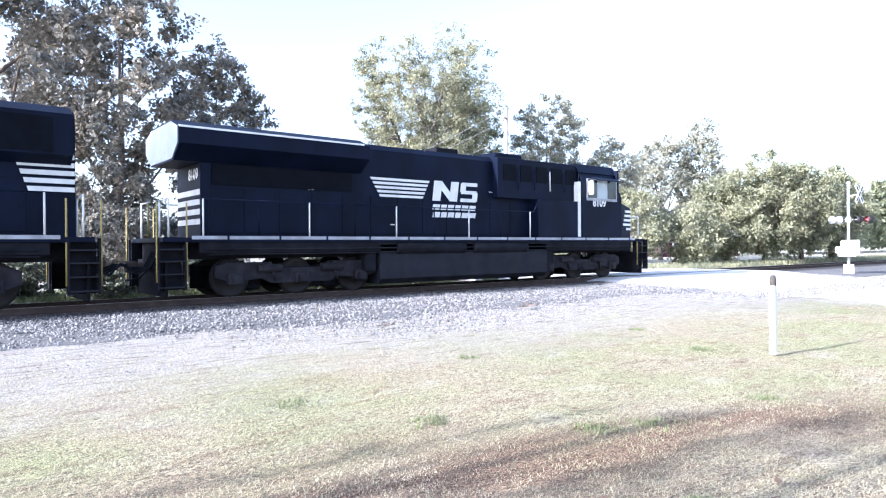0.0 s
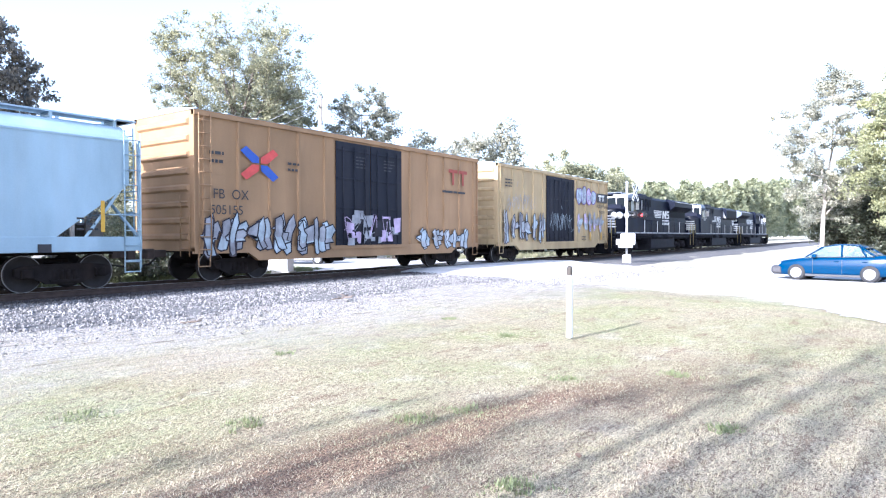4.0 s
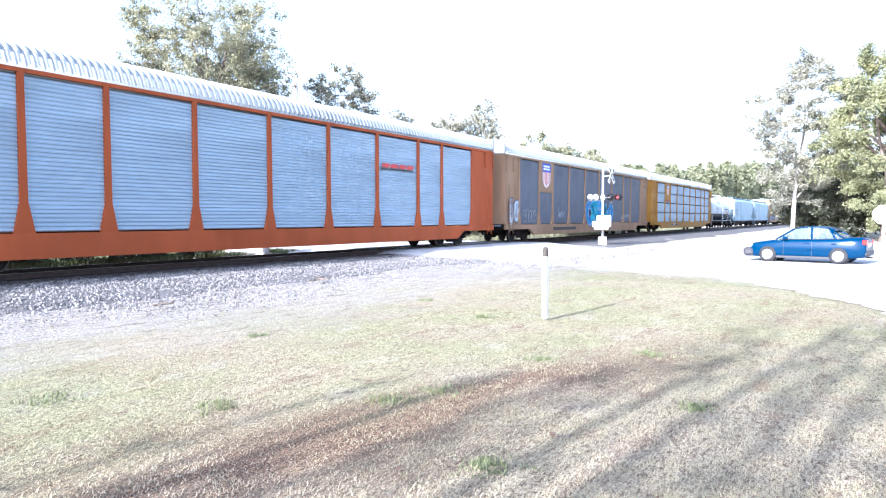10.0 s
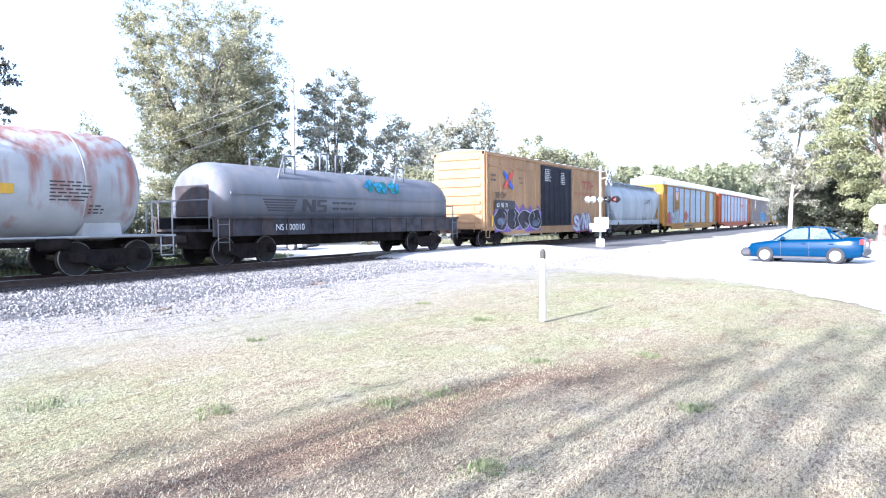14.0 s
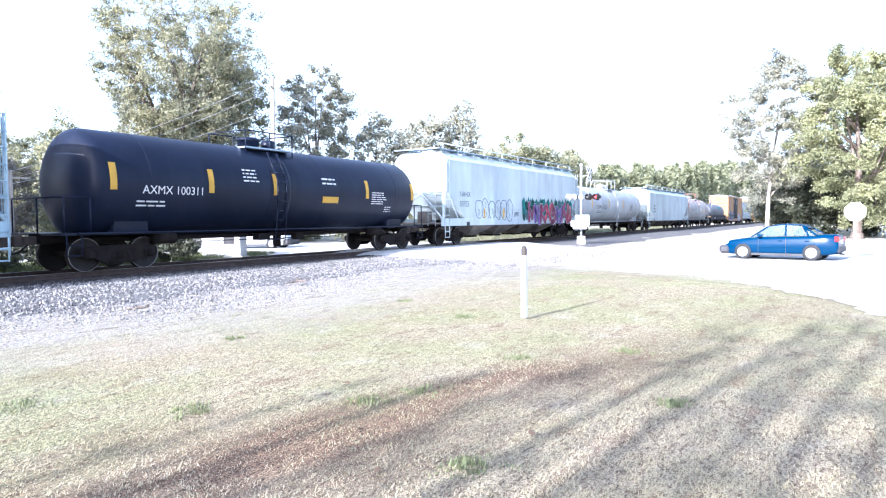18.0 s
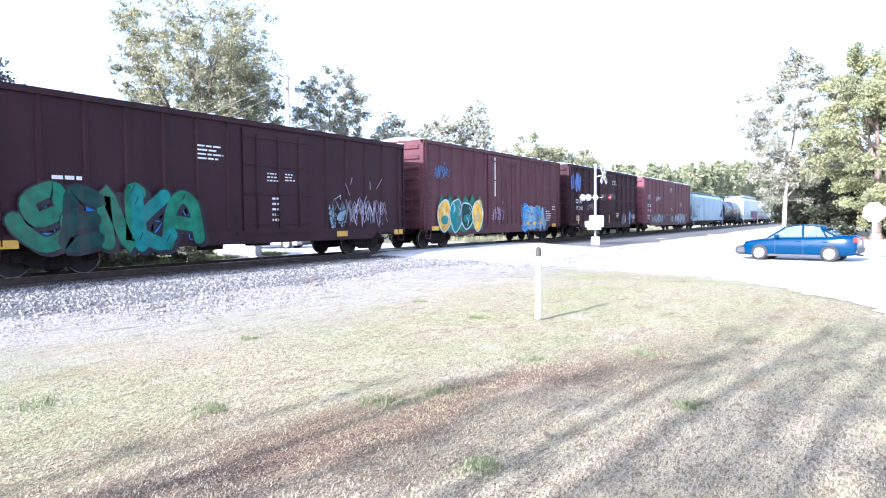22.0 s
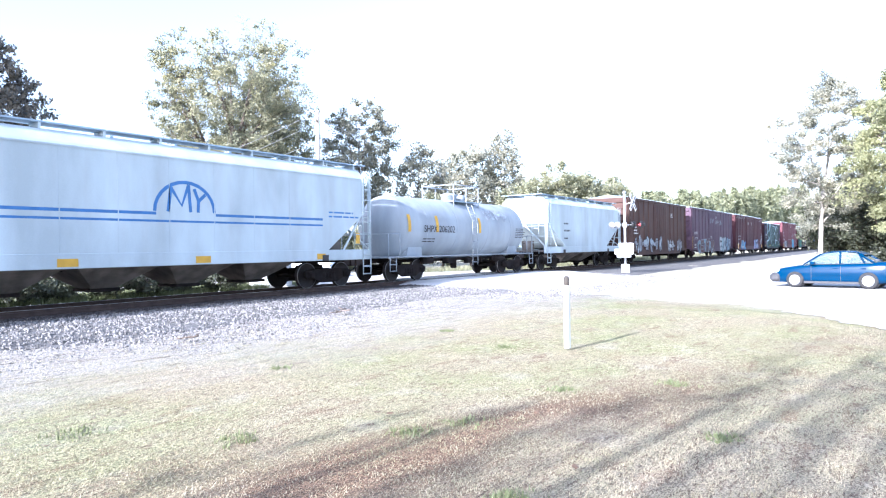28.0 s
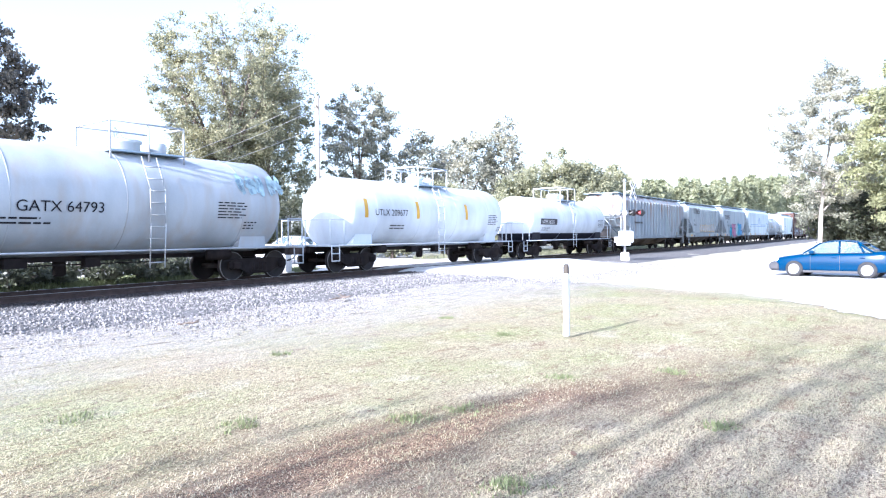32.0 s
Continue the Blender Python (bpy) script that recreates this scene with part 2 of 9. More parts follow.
    # the same dust drifts in from the pale lot
    lot_side = slope(nz(1.1, 6), 4.0, slope(sp.outputs["Y"], -0.45, sp.outputs["X"]))
    col = mixed(band(lot_side, 18.5, 21.5, 0.8), col, pale)
    l.new(col, b.inputs["Base Color"])
    bp = n.new("ShaderNodeBump")
    bp.inputs["Strength"].default_value, bp.inputs["Distance"].default_value = 0.9, 0.05
    l.new(nz(26, 10, (0.6, 1.5, 1)), bp.inputs["Height"])
    l.new(bp.outputs[0], b.inputs["Normal"])
    return m


M = {}
M["lawn"] = ground_material()
M["blade"] = leaf_material("grass_blade", (0.52, 0.445, 0.315), (0.29, 0.275, 0.15), 0.2)
M["tuft"] = leaf_material("green_tuft", (0.15, 0.18, 0.08), (0.24, 0.26, 0.125), 0.25)
M["fallen"] = material("dry_leaf", (0.20, 0.12, 0.07), 0.7, 0, 0.3, 20)
M["ballast"] = material("ballast_bed", (0.165, 0.16, 0.155), 0.95, 0, 0.45, 14, bump=0.9, bump_scale=22, spec=0.2, oil_shade=(0.035, 0.03, 0.028))
M["stone"] = material("crushed_stone", (0.255, 0.245, 0.235), 0.9, 0, 0.3, 3, bump=0.3, island=0.5, spec=0.15, oil_shade=(0.035, 0.03, 0.028))
M["lot"] = material("pale_gravel", (0.52, 0.50, 0.47), 0.95, 0, 0.25, 0.7, bump=0.5, bump_scale=18, spec=0.2)
M["asphalt"] = material("worn_asphalt", (0.55, 0.54, 0.52), 0.9, 0, 0.22, 0.8, bump=0.4, bump_scale=45, spec=0.3)
M["kerb"] = material("concrete_kerb", (0.45, 0.43, 0.39), 0.9, 0, 0.2, 2, bump=0.3)
M["rail"] = material("rusty_rail", (0.075, 0.05, 0.04), 0.7, 0.3, 0.3, 4, bump=0.3)
M["railhead"] = material("worn_railhead", (0.42, 0.41, 0.40), 0.28, 0.9, 0.2, 3)
M["tie"] = material("creosoted_wood", (0.045, 0.035, 0.03), 0.9, 0, 0.4, 3, (0.6, 6, 6), 0.5, 30)
M["bark"] = material("grey_bark", (0.20, 0.16, 0.13), 0.95, 0, 0.4, 5, (1, 1, 0.3), 0.8, 18)
M["palebark"] = material("pale_bark", (0.48, 0.44, 0.39), 0.9, 0, 0.3, 3, (1, 1, 0.4), 0.5, 14)
M["leaf_olive"] = leaf_material("olive_leaves", (0.14, 0.16, 0.12), (0.48, 0.455, 0.27), 0.36)
M["leaf_rust"] = leaf_material("rusty_autumn_leaves", (0.125, 0.14, 0.14), (0.31, 0.265, 0.195), 0.35)
# dark green; on the thickets it also stands for shade under the trees
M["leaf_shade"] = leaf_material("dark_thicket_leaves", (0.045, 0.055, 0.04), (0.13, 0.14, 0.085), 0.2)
M["leaf_grey"] = leaf_material("grey_green_leaves", (0.20, 0.215, 0.18), (0.44, 0.42, 0.31), 0.4)
M["leaf_green"] = leaf_material("green_leaves", (0.165, 0.185, 0.105), (0.43, 0.43, 0.23), 0.37)
M["leaf_bush"] = leaf_material("bush_leaves", (0.20, 0.215, 0.14), (0.43, 0.42, 0.26), 0.42)
M["leaf_pine"] = leaf_material("pine_needles", (0.20, 0.225, 0.14), (0.37, 0.38, 0.235), 0.45)
M["pole"] = material("weathered_pole", (0.42, 0.37, 0.31), 0.9, 0, 0.3, 3, (4, 4, 0.5), 0.4, 30)
M["wire"] = material("wire", (0.55, 0.55, 0.54), 0.45, 0.3)
M["white"] = paint("white_paint", (0.78, 0.78, 0.76), 0.06)
M["marker"] = material("dark_cap", (0.07, 0.06, 0.05), 0.8, 0, 0.3, 8)
M["black"] = material("matt_black", (0.018, 0.018, 0.019), 0.55, 0, 0.3, 4)
M["red_lens"] = material("dark_red_lens", (0.06, 0.006, 0.006), 0.15, 0, 0.1)
M["red_lamp"] = glow("lit_red_lens", (0.9, 0.05, 0.06), 0.6)
M["alu"] = material("aluminium_sheet", (0.62, 0.63, 0.64), 0.45, 0.7, 0.2, 2)
# rolling stock
M["loco"] = material("black_engine_paint", (0.0042, 0.0076, 0.021), 0.5, 0, 0.35, 1.2, (1, 1, 0.5), 0.04, 20, dirt=0.10, dirt_color=(0.009, 0.0085, 0.009), spec=0.08)
M["loco_dark"] = material("black_grille", (0.0038, 0.005, 0.009), 0.6, 0, 0.3, 3, spec=0.05)
M["wing_grey"] = material("dusty_grey_sheet", (0.13, 0.16, 0.195), 0.6, 0, 0.2, 2, dirt=0.3)
M["loco_under"] = material("grimy_underframe", (0.0125, 0.013, 0.0175), 0.85, 0, 0.4, 2, bump=0.3, bump_scale=20, spec=0.12)
M["engine_frame"] = material("dusty_engine_frame", (0.030, 0.028, 0.033), 0.85, 0, 0.4, 3, bump=0.3, bump_scale=20, spec=0.15)
M["tankgrey"] = material("dusty_fuel_tank", (0.019, 0.020, 0.027), 0.7, 0, 0.3, 2, bump=0.1, dirt=0.3, dirt_color=(0.035, 0.031, 0.03), spec=0.15)
M["sill"] = material("dulled_white_stripe", (0.36, 0.37, 0.40), 0.6, 0, 0.2, 3, dirt=0.5, dirt_color=(0.16, 0.15, 0.15))
M["trim"] = material("white_trim", (0.72, 0.72, 0.70), 0.5, 0, 0.12, 3, dirt=0.1)
M["yellow"] = material("safety_yellow", (0.62, 0.36, 0.03), 0.5, 0, 0.15, 3, dirt=0.15)
M["rail_yellow"] = material("worn_yellow_handrail", (0.34, 0.27, 0.08), 0.6, 0, 0.3, 3, dirt=0.4)
M["glass"] = material("dark_cab_glass", (0.012, 0.016, 0.02), 0.08, 0, 0.1, 2)
M["cabpane"] = glass_material("clear_cab_glass", (0.5, 0.56, 0.58), 0.3)
M["truck"] = material("rusty_bogie_steel", (0.019, 0.0155, 0.015), 0.9, 0, 0.4, 3, bump=0.4, bump_scale=25, spec=0.15, dirt=0.35, dirt_color=(0.05, 0.035, 0.028))
M["wheel"] = material("wheel_steel", (0.026, 0.021, 0.02), 0.75, 0.2, 0.35, 4, bump=0.2)
M["tread"] = material("bright_tread", (0.26, 0.25, 0.24), 0.4, 0.9, 0.15, 4)
M["coupler"] = material("rusty_coupler", (0.07, 0.05, 0.04), 0.85, 0, 0.4, 5)
M["hop_white"] = paint("white_hopper_paint", (0.50, 0.575, 0.60), 0.18, dirt_color=(0.40, 0.38, 0.36))
M["hop_grey"] = paint("grey_hopper_paint", (0.36, 0.405, 0.44), 0.25, dirt_color=(0.28, 0.26, 0.24))
M["hop_soft"] = paint("pale_blue_hopper_paint", (0.35, 0.47, 0.545), 0.12, dirt_color=(0.35, 0.34, 0.33))
M["hop_rust"] = material("rust_streaked_paint", (0.27, 0.315, 0.35), 0.65, 0, 0.2, 0.9, (1, 1, 0.35), 0.08, 26, dirt=0.85, dirt_color=(0.20, 0.11, 0.07), spec=0.16, dirt_from=0.62, dirt_to=0.82, rust_top=0.042)
M["chute_tan"] = material("brown_dusted_chutes", (0.21, 0.165, 0.115), 0.85, 0, 0.5, 1.2, bump=0.2, dirt=0.7, dirt_color=(0.05, 0.04, 0.035))
M["coil_dark"] = material("grimy_coil_car_frame", (0.055, 0.055, 0.062), 0.8, 0, 0.4, 2, dirt=0.5, dirt_color=(0.10, 0.06, 0.04), spec=0.15)
M["hop_dirty"] = paint("dusty_white_paint", (0.33, 0.385, 0.42), 0.45, dirt_color=(0.30, 0.26, 0.22))
M["chute"] = material("dirty_outlet_gates", (0.21, 0.185, 0.16), 0.85, 0, 0.4, 2, bump=0.2, dirt=0.5, dirt_color=(0.045, 0.038, 0.034))
M["tan"] = paint("tan_boxcar_paint", (0.331, 0.209, 0.112), 0.22, dirt_color=(0.24, 0.15, 0.09))
M["cream"] = paint("faded_yellow_paint", (0.437, 0.335, 0.187), 0.45, dirt_color=(0.32, 0.22, 0.13))
M["boxred"] = paint("oxide_red_paint", (0.125, 0.04, 0.044), 0.3, dirt_color=(0.15, 0.07, 0.055))
M["boxrose"] = paint("faded_red_paint", (0.14, 0.055, 0.068), 0.3, dirt_color=(0.2, 0.1, 0.085))
M["boxdark"] = paint("dark_brown_paint", (0.034, 0.014, 0.019), 0.25, dirt_color=(0.052, 0.024, 0.023))
M["boxbrown"] = paint("brown_boxcar_paint", (0.085, 0.034, 0.042), 0.3, dirt_color=(0.11, 0.06, 0.045))
M["boxumber"] = paint("umber_boxcar_paint", (0.088, 0.052, 0.044), 0.35, dirt_color=(0.12, 0.075, 0.06))
M["boxplum"] = paint("faded_plum_paint", (0.122, 0.080, 0.112), 0.3, dirt_color=(0.15, 0.09, 0.1))
M["boxnavy"] = paint("dark_navy_paint", (0.014, 0.016, 0.025), 0.3, dirt_color=(0.05, 0.045, 0.045))
M["galv"] = material("galvanised_sheet", (0.35, 0.45, 0.54), 0.5, 0.3, 0.16, 0.7, (1, 1, 3), 0.05, 20, dirt=0.22, dirt_color=(0.36, 0.34, 0.33))
M["greypanel"] = paint("grey_painted_panel", (0.118, 0.136, 0.17), 0.35, dirt_color=(0.27, 0.24, 0.21))
M["roofwhite"] = paint("white_roof_paint", (0.42, 0.45, 0.455), 0.2, dirt_color=(0.33, 0.31, 0.29))
M["racktan"] = paint("tan_rack_paint", (0.301, 0.196, 0.119), 0.35, dirt_color=(0.25, 0.16, 0.1))
M["rackyellow"] = paint("yellow_rack_paint", (0.37, 0.19, 0.03), 0.22, dirt_color=(0.33, 0.18, 0.05))
M["rackorange"] = paint("orange_rack_paint", (0.375, 0.086, 0.026), 0.22, dirt_color=(0.28, 0.08, 0.04))
M["tank_white"] = paint("white_tank_paint", (0.575, 0.62, 0.655), 0.16, dirt_color=(0.45, 0.4, 0.36))
M["tank_dull"] = paint("dull_white_tank_paint", (0.42, 0.455, 0.48), 0.5, dirt_color=(0.38, 0.31, 0.24))
M["tank_rust"] = material("rust_bleeding_tank_paint", (0.40, 0.405, 0.40), 0.6, 0, 0.2, 1.0, dirt=0.85, dirt_color=(0.27, 0.10, 0.065), spec=0.16, dirt_from=0.70, dirt_to=0.9, rust_top=0.085)
M["tank_black"] = paint("black_tank_paint", (0.011, 0.016, 0.034), 0.12, 0.35, (0.06, 0.055, 0.05))
M["tank_grey"] = paint("grey_tank_paint", (0.33, 0.37, 0.40), 0.25, dirt_color=(0.33, 0.31, 0.29))
M["coil"] = paint("grey_coil_hood_paint", (0.15, 0.16, 0.18), 0.5, dirt_color=(0.25, 0.21, 0.18))
M["ink"] = material("black_lettering", (0.03, 0.03, 0.035), 0.6, 0, 0.2, 6)
M["chalk"] = material("white_lettering", (0.74, 0.74, 0.73), 0.6, 0, 0.15, 6)
M["stencil_red"] = material("dull_red_lettering", (0.30, 0.05, 0.03), 0.6, 0, 0.2, 6)
M["deepblue"] = material("deep_blue_paint", (0.02, 0.08, 0.42), 0.5, 0, 0.15, 4)
M["bluemark"] = material("blue_mark_paint", (0.05, 0.17, 0.42), 0.5, 0, 0.15, 4)
M["redmark"] = material("red_mark_paint", (0.55, 0.06, 0.05), 0.5, 0, 0.15, 4)
for spray, rgb in dict(sky=(0.06, 0.27, 0.56), teal=(0.02, 0.20, 0.19), lilac=(0.55, 0.44, 0.62), violet=(0.17, 0.10, 0.32), pale=(0.42, 0.49, 0.54),
                       pink=(0.42, 0.16, 0.28), crimson=(0.45, 0.05, 0.10), amber=(0.70, 0.42, 0.06), forest=(0.010, 0.048, 0.043), white=(0.50, 0.53, 0.56),
                       dark=(0.025, 0.025, 0.035), grey=(0.34, 0.35, 0.38), green=(0.02, 0.17, 0.10), steel=(0.24, 0.34, 0.42), boxed=(0.16, 0.09, 0.09), plum=(0.22, 0.06, 0.12), bright=(0.03, 0.34, 0.50), dullred=(0.42, 0.12, 0.11), leaf=(0.02, 0.15, 0.10), deepsky=(0.03, 0.20, 0.52), frost=(0.40, 0.55, 0.60), steelink=(0.10, 0.13, 0.18)).items():
    M["g_" + spray] = material("spray_" + spray, rgb, 0.65, 0, 0.35, 2.5, bump_scale=12, spec=0.2, dirt=0.45, dirt_color=(0.10, 0.07, 0.07))
M["carblue"] = material("blue_car_paint", (0.0008, 0.030, 0.082), 0.22, 0.0, 0.05, 3, spec=0.22)
M["carwhite"] = material("pale_car_paint", (0.62, 0.68, 0.74), 0.25, 0.1, 0.05, 3)
M["tyre"] = material("tyre_rubber", (0.03, 0.03, 0.032), 0.85, 0, 0.2, 5)
M["hub"] = material("silver_hubcap", (0.40, 0.41, 0.42), 0.35, 0.4, 0.1, 5)
M["carglass"] = glass_material("car_glass", (0.22, 0.30, 0.33), 0.6)
M["cartrim"] = material("car_trim_plastic", (0.05, 0.05, 0.055), 0.6, 0, 0.15, 5)
M["tail"] = material("tail_lamp_red", (0.55, 0.03, 0.03), 0.2, 0, 0.1)
M["seat"] = material("seat_cloth", (0.12, 0.12, 0.13), 0.9, 0, 0.2, 8)


# ---- mesh helpers ----
def part(name, bm, mat, parent, label="", smooth=False, loc=None):
    """Links a bmesh, or mesh data that is shared, as one object under a thing or a part."""
    if isinstance(bm, bmesh.types.BMesh):
        me = bpy.data.meshes.new(name)
        if smooth:
            for fc in bm.faces:
                fc.smooth = True
        bm.to_mesh(me)
        bm.free()
    else:
        me = bm
    for one in (mat if isinstance(mat, (list, tuple)) else [mat]) if mat else []:
        if one.name not in me.materials:
            me.materials.append(one)
    ob = new(name, me)
    ob.parent = parent
    if loc:
        ob.location = loc
    if label:
        ob["label"] = label
    return ob


def thing(name, label, category, group="", kind="", loc=(0, 0, 0), turn=0.0):
    ob = new(name)
    ob.matrix_basis = pose(*loc, 0, 0, turn)
    return tagged(ob, label, category, group, kind)


def box(bm, x0, x1, y0, y1, z0, z1, bevel=0.0, mi=0):
    vs = [bm.verts.new(p) for p in ((x0, y0, z0), (x1, y0, z0), (x1, y1, z0), (x0, y1, z0), (x0, y0, z1), (x1, y0, z1), (x1, y1, z1), (x0, y1, z1))]
    fs = [bm.faces.new([vs[i] for i in q]) for q in ((3, 2, 1, 0), (4, 5, 6, 7), (0, 1, 5, 4), (1, 2, 6, 5), (2, 3, 7, 6), (3, 0, 4, 7))]
    for fc in fs:
        fc.material_index = mi
    if bevel:
        es = list({e for fc in fs for e in fc.edges})
        bmesh.ops.bevel(bm, geom=es, offset=bevel, segments=1, affect="EDGES", profile=0.5)


def boxes(*rows, bevel=0.0):
    bm = bmesh.new()
    for r in rows:
        box(bm, *r, bevel=bevel)
    return bm


def rod(bm, a, b, r, n=8, r2=None, mi=0):
    a, b = Vector(a), Vector(b)
    d = (b - a)
    q = d.to_track_quat("Z", "Y")
    r2 = r if r2 is None else r2
    ring = [[bm.verts.new(p + q @ Vector((rr * math.cos(2 * math.pi * i / n), rr * math.sin(2 * math.pi * i / n), 0))) for i in range(n)] for p, rr in ((a, r), (b, r2))]
    for i in range(n):
        fc = bm.faces.new((ring[0][i], ring[0][(i + 1) % n], ring[1][(i + 1) % n], ring[1][i]))
        fc.smooth, fc.material_index = True, mi
    for rg, rev in ((ring[0], True), (ring[1], False)):
        fc = bm.faces.new(rg[::-1] if rev else rg)
        fc.material_index = mi


def rods(rows, r, n=6):
    bm = bmesh.new()
    for a, b in rows:
        rod(bm, a, b, r, n)
    return bm


def loft(stations, close=True, caps=True, smooth=False, mi=0):
    """Rings of equally many points, joined one to the next."""
    bm = bmesh.new()
    rings = [[bm.verts.new(p) for p in s] for s in stations]
    n = len(rings[0])
    for a, b in zip(rings, rings[1:]):
        for i in range(n if close else n - 1):
            fc = bm.faces.new((a[i], a[(i + 1) % n], b[(i + 1) % n], b[i]))
            fc.smooth = smooth
    if caps:
        bm.faces.new(rings[0][::-1])
        bm.faces.new(rings[-1])
    bmesh.ops.recalc_face_normals(bm, faces=bm.faces)
    return bm


def slab(profile, x0, x1, axis="x"):
    """A prism: profile of (y, z) along x, or of (x, z) along y."""
    if axis == "x":
        return loft([[(x0, y, z) for y, z in profile], [(x1, y, z) for y, z in profile]])
    return loft([[(x, x0, z) for x, z in profile], [(x, x1, z) for x, z in profile]])


def lathe(profile, n=24, axis="y", smooth=True, caps=True):
    """profile of (offset along the axis, radius)."""
    st = []
    for o, r in profile:
        ring = []
        for i in range(n):
            a = 2 * math.pi * i / n
            c, s = r * math.cos(a), r * math.sin(a)
            ring.append({"y": (c, o, s), "x": (o, c, s), "z": (c, s, o)}[axis])
        st.append(ring)
    return loft(st, smooth=smooth, caps=caps)


SHARED = {}


def shared(key, build, mats, smooth=False):
    """Mesh data made once and used by many parts."""
    if key not in SHARED:
        bm = build()
        me = bpy.data.meshes.new(key)
        if smooth:
            for fc in bm.faces:
                fc.smooth = True
        bm.to_mesh(me)
        bm.free()
        for m in mats:
            me.materials.append(m)
        SHARED[key] = me
    return SHARED[key]


def letters(text, size, x, z, y, mat, parent, name="lettering", bold=0.0, width=1.0, tank=None, label=""):
    """Flat lettering on a side that faces -y. (x, z): the left end of its base line. tank: (axis height, radius) to wrap it round a tank."""
    cu = bpy.data.curves.new("lettering", "FONT")
    cu.body, cu.size, cu.offset = text, size, bold
    ob = bpy.data.objects.new("lettering", cu)
    me = bpy.data.meshes.new_from_object(ob)
    bpy.data.objects.remove(ob)
    bpy.data.curves.remove(cu)
    for v in me.vertices:
        px, pz = v.co.x * width + x, v.co.y + z
        if tank:
            zc, r = tank
            a = (pz - zc) / r
            v.co = (px, -(r + 0.014) * math.cos(a), zc + (r + 0.014) * math.sin(a))
        else:
            v.co = (px, y, pz)
    me.name = name
    me.materials.append(mat)
    ob = new(name, me)
    ob.parent = parent
    if label:
        ob["label"] = label
    return ob


def bars(rows, y, mat, parent, name="stencil", tank=None, label=""):
    """Small print too fine to read, as plain bars: rows of (x0, x1, z0, z1)."""
    bm = bmesh.new()
    for x0, x1, z0, z1 in rows:
        if tank:
            zc, r = tank[0], tank[1] + 0.008
            k = max(1, math.ceil((z1 - z0) / 0.12))
            rings = [[bm.verts.new((px, -r * math.cos((z0 + (z1 - z0) * i / k - zc) / r), zc + r * math.sin((z0 + (z1 - z0) * i / k - zc) / r))) for px in (x0, x1)] for i in range(k + 1)]
            for a, b in zip(rings, rings[1:]):
                bm.faces.new((a[0], a[1], b[1], b[0]))
        else:
            polygon(bm, ((x0, z0), (x1, z0), (x1, z1), (x0, z1)), y)
    ob = part(name, bm, mat, parent, label)
    return tagged(ob, kind="stuff") if name == "stencil" else ob


def print_block(x, z, w, h, n, seed=0):
    """Bars for a block of n lines."""
    rng, out = random.Random(seed), []
    step = h / n
    for i in range(n):
        px = x
        end = x + w * rng.uniform(0.7, 1.0)
        while px < end - 0.02:
            q = min(end, px + rng.uniform(0.1, 0.35) * max(w, 0.5))
            out.append((px, q, z - (i + 0.68) * step, z - (i + 0.3) * step))
            px = q + 0.05
    return out


def polygon(bm, pts, y, mi=0):
    fc = bm.faces.new([bm.verts.new((px, y, pz)) for px, pz in pts])
    fc.material_index = mi


def stroke(bm, a, b, w, y, mi, n=5):
    """A thick flat bar with round ends from a to b (x, z)."""
    (ax, az), (bx, bz) = a, b
    d = math.atan2(bz - az, bx - ax)
    pts = [(bx + w * math.cos(d + math.pi * (i / n - 0.5)), bz + w * math.sin(d + math.pi * (i / n - 0.5))) for i in range(n + 1)]
    pts += [(ax - w * math.cos(d + math.pi * (i / n - 0.5)), az - w * math.sin(d + math.pi * (i / n - 0.5))) for i in range(n + 1)]
    polygon(bm, pts, y, mi)


def curve(pts, closed=True, k=5):
    """Points along a smooth line through pts."""
    out, n = [], len(pts)
    for i in range(n if closed else n - 1):
        p = [pts[(i + j) % n] if closed else pts[min(n - 1, max(0, i + j))] for j in (-1, 0, 1, 2)]
        for j in range(k):
            t = j / k
            out.append(tuple(0.5 * (2 * p[1][a] + (p[2][a] - p[0][a]) * t + (2 * p[0][a] - 5 * p[1][a] + 4 * p[2][a] - p[3][a]) * t * t + (3 * p[1][a] - p[0][a] - 3 * p[2][a] + p[3][a]) * t ** 3) for a in (0, 1)))
    return out if closed else out + [pts[-1]]


def ribbon(bm, pts, w, y, mi=0, closed=False, taper=False):
    """A flat sprayed line of half width w through pts."""
    n = len(pts)
    prev = first = None
    for i in range(n):
        a, b = (pts[i - 1], pts[(i + 1) % n]) if closed else (pts[max(0, i - 1)], pts[min(n - 1, i + 1)])
        d = math.hypot(b[0] - a[0], b[1] - a[1]) or 1
        nx, nz = -(b[1] - a[1]) / d, (b[0] - a[0]) / d
        ww = w * (0.35 + 0.65 * math.sin(math.pi * (i + 0.5) / n)) if taper else w
        pair = [bm.verts.new((pts[i][0] + s * nx * ww, y, pts[i][1] + s * nz * ww)) for s in (-1, 1)]
        if prev:
            bm.faces.new((prev[0], pair[0], pair[1], prev[1])).material_index = mi
        first = first or pair
        prev = pair
    if closed:
        bm.faces.new((prev[0], first[0], first[1], prev[1])).material_index = mi


